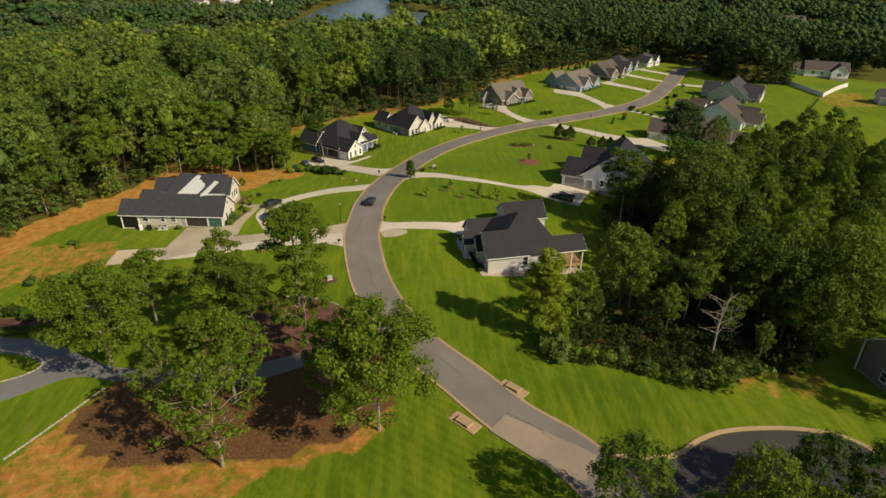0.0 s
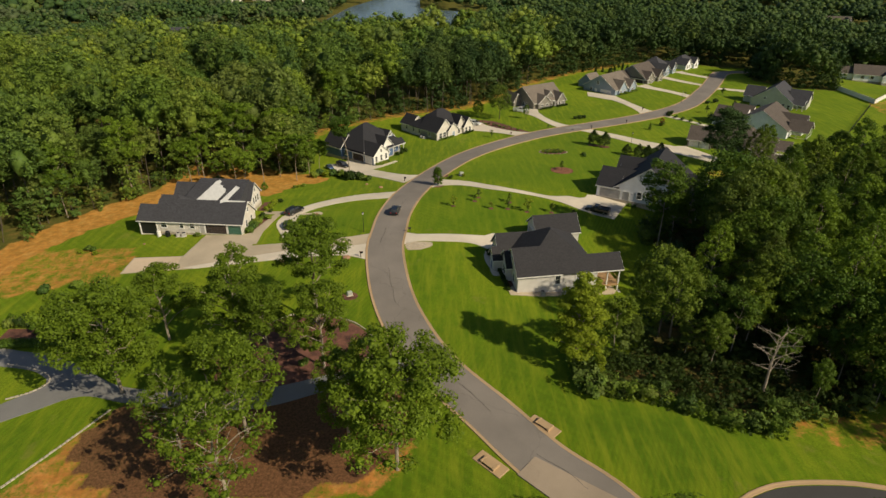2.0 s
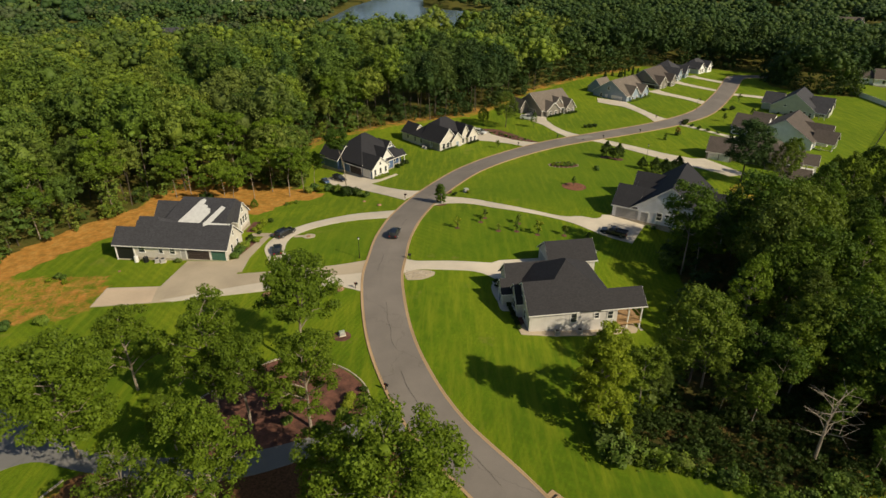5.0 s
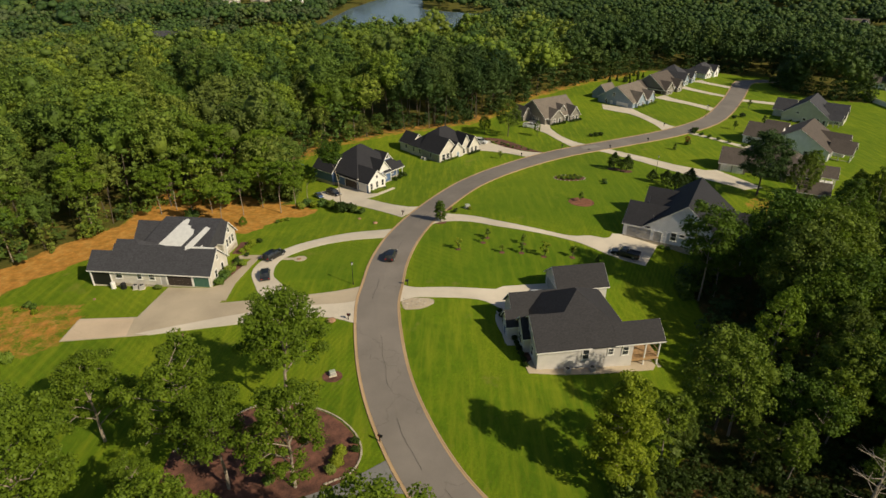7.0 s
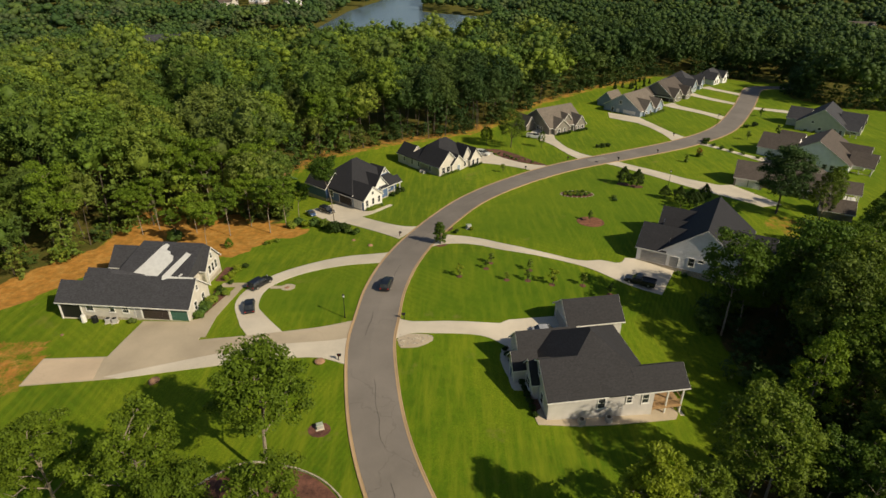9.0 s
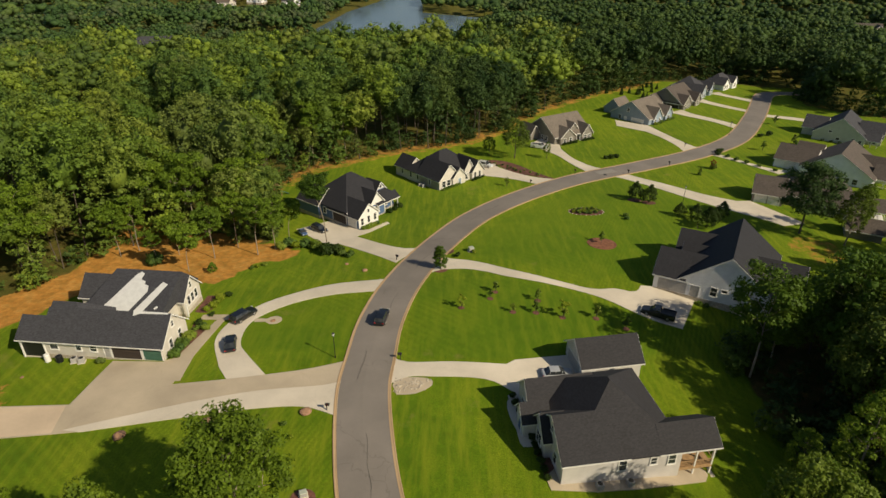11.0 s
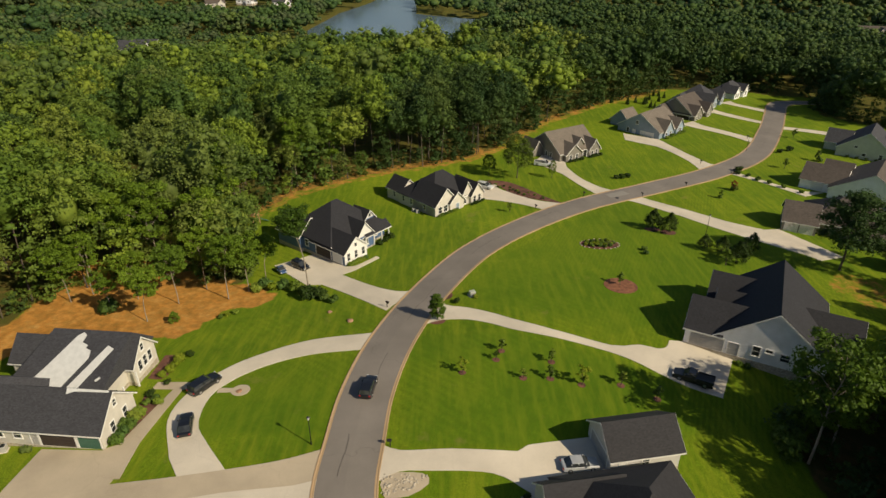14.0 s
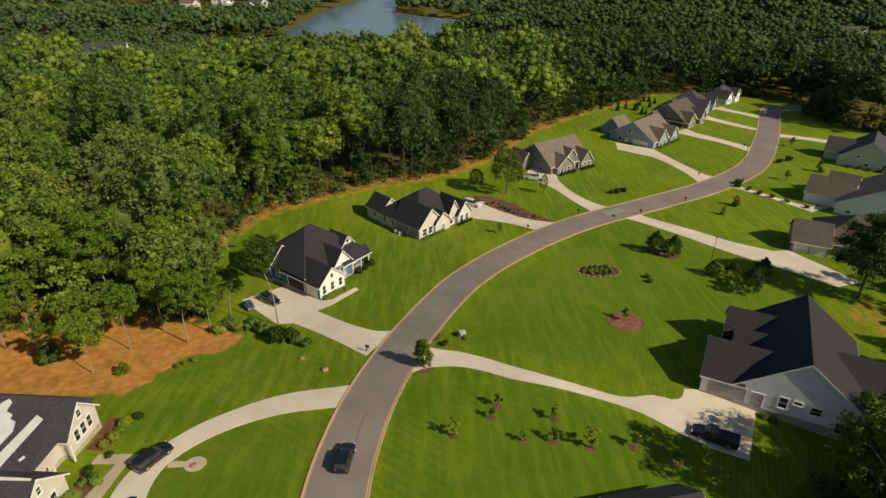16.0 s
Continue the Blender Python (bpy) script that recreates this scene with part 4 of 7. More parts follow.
gable_house = house_at(-0.8, 174.8, -4.1, 43, "cream house with four front gables and black roof", [
    (0, 16, 0.6, 14, 3.0, 8.2, "x", "01"), (0, 7.4, 0, 9, 3.0, 6.7, "y", ""), (12.0, 16.4, -0.6, 7, 2.9, 5.7, "y", ""), (9.2, 13.4, 0.2, 8, 3.0, 6.5, "y", ""), (4.6, 9.4, -0.5, 4, 2.8, 5.1, "y", ""), (0.3, 6, 13.5, 19, 2.8, 5.4, "y", "")],
    CREAM, BLACK_ROOF, None,
    [(1.6, 0, 0.8, "s", 1.2, 1.6), (3.4, 0, 0.8, "s", 1.2, 1.6), (10.4, 0.2, 0.8, "s", 1.1, 1.6), (13.2, -0.6, 0.8, "s", 0.9, 1.6), (15.0, -0.6, 0.8, "s", 0.9, 1.6), (0, 4, 0.9, "w", 0.8, 1.4), (0, 9, 0.9, "w", 0.8, 1.4), (0, 12, 0.9, "w", 0.8, 1.4), (0.3, 16, 0.9, "w", 0.8, 1.4)],
    [(7.2, -0.5, 0, "s", 1.1, 2.1, BLUE_GREY)])
TAN_GABLES = [(-1.5, 14.4, 1.0, 15.4, 3.0, 8.0, "x", ""), (0, 6.4, -0.3, 8, 2.9, 5.6, "y", ""), (9.6, 14.2, -0.4, 8, 2.9, 5.8, "y", ""), (6.0, 9.2, 2.0, 7, 4.6, 6.4, "y", ""), (-5, -1.5, 9, 15.2, 2.8, 5.4, "y", "")]
tan_house = house_at(38.9, 215.0, -4.1, 33, "taupe house with tan shingles and white front gables", TAN_GABLES, TAUPE, TAN_ROOF, None,
    [(1.8, -0.3, 0.8, "s", 1.0, 1.6), (4.4, -0.3, 0.8, "s", 1.0, 1.6), (11.0, -0.4, 0.8, "s", 0.9, 1.6), (12.8, -0.4, 0.8, "s", 0.9, 1.6), (-1.5, 5, 0.9, "w", 0.9, 1.5), (-1.5, 7, 0.9, "w", 0.9, 1.5)],
    [(0, 4.0, 0, "w", 4.9, 2.2, DARK_GAP), (7.6, 1.0, 0, "s", 1.1, 2.1, DARK_GAP)], [(6.6, 0.2, -0.3, 2.9), (9.2, 0.2, -0.3, 2.9)])
steel_house = house_at(75.3, 238.1, -4.1, 43, "blue grey siding house with tan shingles and garage", [
    (0, 15.6, 0, 16, 3.0, 8.0, "x", ""), (2.2, 8.2, -0.6, 8, 2.9, 6.3, "y", ""), (10.4, 15.4, -0.8, 7, 2.9, 5.8, "y", ""), (4.5, 12, 14.5, 22, 2.9, 6.4, "x", "")],
    BLUE_GREY, TAN_ROOF, None,
    [(3.6, -0.6, 0.8, "s", 1.0, 1.6), (6.6, -0.6, 0.8, "s", 1.0, 1.6), (12.9, -0.8, 0.8, "s", 1.6, 1.6), (0, 12, 0.9, "w", 0.9, 1.5), (0, 8.8, 4.2, "w", 0.9, 1.2)],
    [(0, 4.6, 0, "w", 5.0, 2.2, WHITE), (0, 9.6, 0, "w", 1.0, 2.1, WHITE)])
for hx, hy, hz, turn, walls, roof, label in ((96.2, 261.8, -4.3, 44, TAUPE, BROWN_ROOF, "brown shingled house with cream front gables"), (110.5, 280.7, -4.3, 50, BLUE_GREY, SLATE_ROOF, "grey house with tall dark hipped roof")):
    house_at(hx, hy, hz, turn, label, [(0, 14.5, 0.8, 15.5, 3.0, 8.2, "x", "01" if walls is BLUE_GREY else ""), (0, 6.2, -0.4, 8, 2.9, 5.9, "y", ""), (9.8, 14.3, -0.6, 7, 2.9, 5.8, "y", ""), (-4.5, 0, 8.5, 15, 2.8, 5.6, "x", "")], walls, roof, None,
        [(1.7, -0.4, 0.8, "s", 1.0, 1.6), (4.4, -0.4, 0.8, "s", 1.0, 1.6), (12.0, -0.6, 0.8, "s", 1.4, 1.6)], [(0, 4.2, 0, "w", 4.9, 2.2, DARK_GAP if walls is TAUPE else WHITE)])

house_at(127.6, 298.4, -4.3, 43, "white house with dark roof at the street's end", [(0, 13, 0.6, 9.6, 2.9, 6.4, "x", "01"), (0, 5.4, -0.4, 6, 2.8, 5.4, "y", ""), (9.0, 13.4, -0.6, 5, 2.8, 5.3, "y", "")], WHITE_SIDING, SLATE_ROOF, None,
    [(1.6, -0.4, 0.8, "s", 1.0, 1.6), (3.8, -0.4, 0.8, "s", 1.0, 1.6), (11.2, -0.6, 0.8, "s", 1.2, 1.6)], [(0, 3.4, 0, "w", 4.6, 2.2, WHITE), (7.2, 0.6, 0, "s", 1.0, 2.1, NAVY)])
brown_house = house_at(79.5, 165.6, -3.0, -28, "brown shingled house with raised rear deck", [
    (0, 7.0, 0, 9.5, 2.8, 6.0, "x", ""), (5.0, 22, 2, 15, 3.0, 7.6, "x", "01"), (16, 25, -1.5, 6, 2.9, 6.0, "x", ""), (24, 29, 0, 6, 3.0, 5.0, "x", "", "open"), (20, 27, -12.5, -6.5, 2.2, 4.2, "x", "")],
    TAUPE, BROWN_ROOF, None, [(18, -1.5, 0.9, "s", 1.3, 1.5), (22, -1.5, 0.9, "s", 1.3, 1.5)], [(1.9, 0, 0, "s", 2.6, 2.2, WHITE), (5.0, 0, 0, "s", 2.6, 2.2, WHITE)],
    [(28.8, 0.2, -3, 3), (28.8, 5.8, -3, 3), (26.4, 0.2, -3, 3)])
part("deck", boxes((24, 29, 0.1, 6, 0.0, 0.14), (24, 29, 0.1, 0.18, 0.9, 1.0), (28.9, 29, 0.1, 6, 0.9, 1.0)), WHITE, brown_house, "white railed deck")
pale_house = house_at(102.8, 186.8, -3.5, -41, "pale grey siding house with big taupe gable", [
    (0, 18, 0, 16.5, 3.0, 8.4, "y", ""), (-7.5, 3, 3.5, 12.5, 2.9, 6.3, "x", "-1"), (-4.0, 3, 11.5, 18.5, 2.9, 6.0, "x", "-1"), (17, 23.5, 3, 10.5, 2.8, 5.6, "x", "-0", "open"), (12.5, 21, 8, 14.5, 2.9, 6.4, "x", "-0")],
    WHITE_SIDING, BROWN_ROOF, None,
    [(3.0, 0, 0.9, "s", 0.9, 0.6), (7.6, 0, 0.9, "s", 0.9, 0.9), (12.0, 0, 0.7, "s", 1.1, 1.4), (14.0, 0, 0.7, "s", 1.1, 1.4), (-7.5, 8, 0.9, "w", 1.2, 1.4)], [(-3.2, 3.5, 0, "s", 2.6, 2.2, WHITE), (16.4, 0, -0.4, "s", 1.0, 2.1, WHITE)],
    [(23.3, 3.2, -2, 2.8), (23.3, 10.3, -2, 2.8), (20.3, 3.2, -2, 2.8)])
part("deck", boxes((18.1, 23.4, 3.1, 10.4, -0.5, -0.35), (18.1, 23.4, 3.1, 3.2, 0.45, 0.55), (23.3, 23.4, 3.1, 10.4, 0.45, 0.55)), WHITE, pale_house, "white railed deck")
sage_house = house_at(126.4, 222.6, -3.6, -39, "pale green siding house with slate roof", [
    (0, 15.2, 0, 15, 3.0, 8.4, "y", ""), (-4, 3, 5.0, 13, 2.9, 6.2, "x", "-1"), (12, 19.5, 4.5, 13, 3.0, 6.8, "x", "-0"), (15, 19, 0.4, 4.8, 2.7, 4.3, "x", "-0", "open")],
    SAGE, SLATE_ROOF, None,
    [(5.0, 0, 3.4, "s", 0.8, 0.6), (7.6, 0, 1.2, "s", 1.0, 0.8), (12.0, 0, 0.9, "s", 0.9, 1.5), (14.0, 0, 0.7, "s", 0.9, 1.4), (17.2, 4.5, 0.6, "s", 1.6, 2.0)], [(-4, 9, 0, "w", 4.8, 2.2, WHITE)], [(18.8, 0.6, -3, 2.6), (17.0, 0.6, -3, 2.6)])
for hx, hy, turn, walls, roof, label in ((205, 281, -25, WHITE_SIDING, BROWN_ROOF, "white house with dark roof beyond a fenced field"), (196, 205, -20, PALE_GREY, SLATE_ROOF, "grey low house beyond the field")):
    house_at(hx, hy, ground(hx, hy) + 0.4, turn, label, [(0, 20, 0, 11, 3.0, 6.6, "x", ""), (12, 19, -2.5, 8, 3.0, 6.2, "y", ""), (-5, 1, 2, 9, 2.8, 5.4, "x", "")], walls, roof, None, [(4, 0, 0.9, "s", 1.2, 1.4), (8, 0, 0.9, "s", 1.2, 1.4), (15.5, -2.5, 0.9, "s", 1.6, 1.5)])
for hx, hy, turn, roof, walls, label in ((-212, 455, 14, SLATE_ROOF, WHITE_SIDING, "distant house with grey roof among the woods"), (-296, 862, 20, BROWN_ROOF, CREAM, "distant tan house near the lake"), (-262, 880, -10, BROWN_ROOF, WHITE_SIDING, "distant pale house near the lake"), (-212, 868, 15, SLATE_ROOF, WHITE_SIDING, "distant white house by the lake shore"), (398, 630, -12, BROWN_ROOF, CREAM, "distant large house on a cleared hillside")):
    house_at(hx, hy, ground(hx, hy) + (6 if hy > 600 else 8), turn, label, [(0, 24, 0, 12, 4.0, 9.0, "x", ""), (15, 23, -4, 9, 4.0, 8.4, "y", "")], walls, roof, None, [(4, 0, 1.2, "s", 1.6, 1.8), (9, 0, 1.2, "s", 1.6, 1.8), (19, -4, 1.2, "s", 2.0, 1.8)])
CLEAR = [(x, y, r) for x, y, r in ((-200, 458, 24), (-190, 436, 18), (-182, 417, 13), (-165, 485, 18), (-157, 466, 14), (-150, 450, 10), (-288, 835, 52), (-250, 840, 52), (-205, 845, 40), (405, 612, 30), (398, 588, 18))]

slab("meadow", smooth_line((-182, 482), (-176, 496), (-160, 499), (-150, 488), (-152, 472), (-166, 468)), LAWN, "small bright meadow in the woods", "meadow", 0.5)

# ---- trees ----
rng = np.random.default_rng(7)


def cube_ball(n=2):
    """A ball, as triangles."""
    verts, faces = [], []
    for ax in range(3):
        for sgn in (-1, 1):
            start = len(verts)
            for i in range(n + 1):
                for j in range(n + 1):
                    p = np.zeros(3)
                    p[ax], p[(ax + 1) % 3], p[(ax + 2) % 3] = sgn, 2 * i / n - 1, 2 * j / n - 1
                    verts.append(p / np.linalg.norm(p))
            for i in range(n):
                for j in range(n):
                    a = start + i * (n + 1) + j
                    faces.append((a, a + 1, a + n + 2, a + n + 1) if sgn > 0 else (a, a + n + 1, a + n + 2, a + 1))
    faces = np.array(faces)
    return np.array(verts), np.concatenate([faces[:, [0, 1, 2]], faces[:, [0, 2, 3]]])


BALL_V, BALL_F = cube_ball(2)


def twenty_faces():
    g = (1 + 5**0.5) / 2
    v = np.array([(-1, g, 0), (1, g, 0), (-1, -g, 0), (1, -g, 0), (0, -1, g), (0, 1, g), (0, -1, -g), (0, 1, -g), (g, 0, -1), (g, 0, 1), (-g, 0, -1), (-g, 0, 1)]) / math.sqrt(1 + g * g)
    f = [(i, j, k) for i in range(12) for j in range(i + 1, 12) for k in range(j + 1, 12) if all(abs(np.linalg.norm(v[a] - v[b]) - 2 / math.sqrt(1 + g * g)) < 0.01 for a, b in ((i, j), (j, k), (i, k)))]
    f = [t if np.dot(np.cross(v[t[1]] - v[t[0]], v[t[2]] - v[t[0]]), v[t[0]]) > 0 else t[::-1] for t in f]
    return v, np.array(f)


LUMP = twenty_faces()


def crown_arrays(lobes, leaves, size, core=0.72, droop=0.12, ball=None):
    """Leaf quads over a set of lobes (centre, radii), with a dark lumpy core inside each lobe."""
    lobes = [(np.array(c, float), np.array(r, float)) for c, r in lobes]
    areas = np.array([r.prod() ** (2 / 3) for _, r in lobes])
    counts = np.maximum(3, (leaves * areas / areas.sum()).astype(int))
    vs, fs, n = [], [], 0
    ball_v, ball_f = ball or (BALL_V, BALL_F)
    for (c, r), k in zip(lobes, counts):
        if core:
            bump_r = 1 + 0.22 * rng.standard_normal((len(ball_v), 1)).clip(-1, 1)
            vs.append(c + ball_v * r * core * bump_r)
            fs.append(ball_f + n)
            n += len(ball_v)
        d = rng.standard_normal((k, 3))
        d[:, 2] = d[:, 2] * 0.9 + 0.25
        d /= np.linalg.norm(d, axis=1, keepdims=True)
        p = c + d * r * rng.uniform(0.78, 1.14, (k, 1))
        nrm = d * 0.9 + np.array([0.1, -0.1, 0.25]) + rng.standard_normal((k, 3)) * 0.42
        nrm /= np.linalg.norm(nrm, axis=1, keepdims=True)
        up = rng.standard_normal((k, 3))
        t = np.cross(nrm, up)
        t /= np.linalg.norm(t, axis=1, keepdims=True)
        s = np.cross(nrm, t)
        a = size * rng.uniform(0.55, 1.3, (k, 1))
        b = a * rng.uniform(0.6, 1.0, (k, 1))
        q = np.stack([p + t * a, p + s * b - t * a * 0.6, p - s * b - t * a * 0.5], 1)
        vs.append(q.reshape(-1, 3))
        fs.append(np.arange(k * 3).reshape(-1, 3) + n)
        n += k * 3
    return np.concatenate(vs), np.concatenate(fs)


def spray_arrays(lobes, clumps, leaves, size, core=0.0, flat=0.6):
    """Leaves in many small sprays over each lobe, with gaps between the sprays."""
    vs, fs, n = [], [], 0
    for c, r in lobes:
        c, r = np.array(c, float), np.array(r, float)
        if core:
            vs.append(c + LUMP[0] * r * core * rng.uniform(0.8, 1.2, (len(LUMP[0]), 1)))
            fs.append(LUMP[1] + n)
            n += len(LUMP[0])
        d = rng.standard_normal((clumps, 3)) + np.array([0, 0, 0.2])
        d /= np.linalg.norm(d, axis=1, keepdims=True)
        centre = np.repeat(c + d * r * rng.uniform(0.5, 1.08, (clumps, 1)), leaves, 0)
        reach = np.repeat(r.mean() * rng.uniform(0.2, 0.38, (clumps, 1)), leaves, 0)
        k = clumps * leaves
        p = centre + rng.standard_normal((k, 3)).clip(-1.8, 1.8) * reach * np.array([1, 1, flat]) * 0.8
        nrm = np.repeat(d, leaves, 0) * 0.95 + np.array([0.16, -0.12, 0.4]) + rng.standard_normal((k, 3)) * 0.36
        nrm /= np.linalg.norm(nrm, axis=1, keepdims=True)
        t = np.cross(nrm, rng.standard_normal((k, 3)))
        t /= np.linalg.norm(t, axis=1, keepdims=True)
        s = np.cross(nrm, t)
        a = size * rng.uniform(0.6, 1.35, (k, 1))
        b = a * rng.uniform(0.5, 0.9, (k, 1))
        vs.append(np.stack([p + t * a, p + s * b - t * a * 0.6, p - s * b - t * a * 0.5], 1).reshape(-1, 3))
        fs.append(np.arange(k * 3).reshape(-1, 3) + n)
        n += k * 3
    return np.concatenate(vs), np.concatenate(fs)


def clump_arrays(lobes, leaves, size, core=0.78):
    """Each lobe a lumpy clump with leaves standing out of its shell, so that a crown has lit tops and dark hollows."""
    vs, fs, n = [], [], 0
    for c, r in lobes:
        c, r = np.array(c, float), np.array(r, float)
        if core:
            vs.append(c + LUMP[0] * r * core * rng.uniform(0.75, 1.2, (len(LUMP[0]), 1)))
            fs.append(LUMP[1] + n)
            n += len(LUMP[0])
        k = max(3, int(leaves * rng.uniform(0.8, 1.2)))
        d = rng.standard_normal((k, 3)) + np.array([0, 0, 0.35])
        d /= np.linalg.norm(d, axis=1, keepdims=True)
        p = c + d * r * rng.uniform(0.72, 1.22, (k, 1))
        nrm = d * 0.75 + np.array([0.05, -0.05, 0.3]) + rng.standard_normal((k, 3)) * 0.55
        nrm /= np.linalg.norm(nrm, axis=1, keepdims=True)
        t = np.cross(nrm, rng.standard_normal((k, 3)))
        t /= np.linalg.norm(t, axis=1, keepdims=True)
        w = np.cross(nrm, t)
        a = size * rng.uniform(0.55, 1.35, (k, 1))
        b = a * rng.uniform(0.5, 0.95, (k, 1))
        vs.append(np.stack([p + t * a, p + w * b - t * a * 0.6, p - w * b - t * a * 0.5], 1).reshape(-1, 3))
        fs.append(np.arange(k * 3).reshape(-1, 3) + n)
        n += k * 3
    return np.concatenate(vs), np.concatenate(fs)


def canopy_lobes(height, radius, count, low=0.35, lobe=0.3, spire=0.0, down=1.62):
    """Clumps spread over an uneven dome; spire draws the top in, as on a pine."""
    out = []
    mid, half = height * (1 + low) / 2, height * (1 - low) / 2
    skew = [rng.uniform(-0.12, 0.12) * radius for _ in range(2)]
    for k in range(count):
        up = 1.0 - down * (k + 0.5) / count
        ring = math.sqrt(max(0.04, 1 - up * up)) * (1 - spire * max(0.0, up))
        ang, far = k * 2.39996 + rng.uniform(-0.5, 0.5), rng.uniform(0.7, 0.98)
        r = radius * lobe * rng.uniform(0.6, 1.4) * (1 - 0.35 * spire * max(0.0, up))
        out.append(((math.cos(ang) * radius * ring * far + skew[0] * up, math.sin(ang) * radius * ring * far + skew[1] * up, mid + half * up * rng.uniform(0.82, 1.0) - r * 0.4), (r, r, r * rng.uniform(0.65, 0.9))))
    return out


def broad_lobes(height, radius, count, low=0.34):
    """Lobes of a broad-leaved crown with an uneven outline and gaps."""
    out = []
    for k in range(count):
        f = (k + 0.5) / count
        z = height * (low + (0.93 - low) * f)
        reach = radius * (1.0 - 0.75 * abs(f - 0.38) ** 1.3 * 1.6) * rng.uniform(0.45, 0.95)
        ang = k * 2.4 + rng.uniform(-0.5, 0.5)
        r = radius * rng.uniform(0.30, 0.46)
        out.append(((math.cos(ang) * reach * 0.8, math.sin(ang) * reach * 0.8, z), (r, r, r * rng.uniform(0.65, 0.9))))
    return out


def dome_lobes(height, radius, count, skirt=0):
    """Lobes of a forest tree: a bumpy rounded crown, with some lower growth."""
    out = []
    for k in range(count):
        up = 1.0 - 1.45 * (k + 0.5) / count
        ring = math.sqrt(max(0.05, 1 - up * up)) * rng.uniform(0.75, 1.12)
        ang = k * 2.4 + rng.uniform(-0.5, 0.5)
        r = radius * rng.uniform(0.36, 0.54)
        out.append(((math.cos(ang) * radius * 0.66 * ring, math.sin(ang) * radius * 0.66 * ring, height * (0.62 + 0.28 * up + rng.uniform(-0.04, 0.04))), (r, r, r * rng.uniform(0.7, 0.95))))
    for k in range(skirt):
        ang, r = k * 2.1 + 0.7, radius * rng.uniform(0.28, 0.46)
        out.append(((math.cos(ang) * radius * 0.55, math.sin(ang) * radius * 0.55, height * rng.uniform(0.08, 0.42)), (r, r, r * 1.25)))
    return out


def limbs(bm, height, lobes, thick, lean=0.0):
    """A tapered trunk with limbs to some of the lobes."""
    pts = [Vector((lean * (k / 4) ** 2 * height + 0.12 * math.sin(k * 1.7), 0.1 * math.cos(k * 2.1), height * 0.8 * k / 4 - (0.4 if k == 0 else 0))) for k in range(5)]
    for k in range(4):
        tube(bm, pts[k], pts[k + 1], thick * (1.15 - 0.25 * k), thick * (0.9 - 0.25 * k), 7)
    for c, r in lobes[::1]:
        z = max(height * 0.2, c[2] - 0.35 * math.hypot(c[0], c[1]) - 0.8)
        f = min(0.98, z / (height * 0.8))
        i = min(3, int(f * 4))
        start = pts[i].lerp(pts[i + 1], f * 4 - i)
        tube(bm, start, Vector(c), thick * 0.34 * (1.1 - f), thick * 0.08, 5)


def tree_thing(name, label, height, radius, lobes_n, leaves, size, leaf_mat, bark, low=0.34, lean=0.0, core=0.0):
    tree = tagged(new(name), label, "tree", "trees")
    lobes = broad_lobes(height, radius, lobes_n, low)
    bm = bmesh.new()
    limbs(bm, height, lobes, height * 0.0085 + 0.04, lean)
    part("trunk", bm, bark, tree)
    v, f = spray_arrays(lobes, max(4, leaves // lobes_n // 22), 22, size, core)
    quads("crown", v, f, leaf_mat, tree, tone=np.full(len(v), 0.3), smooth=True)
    return tree


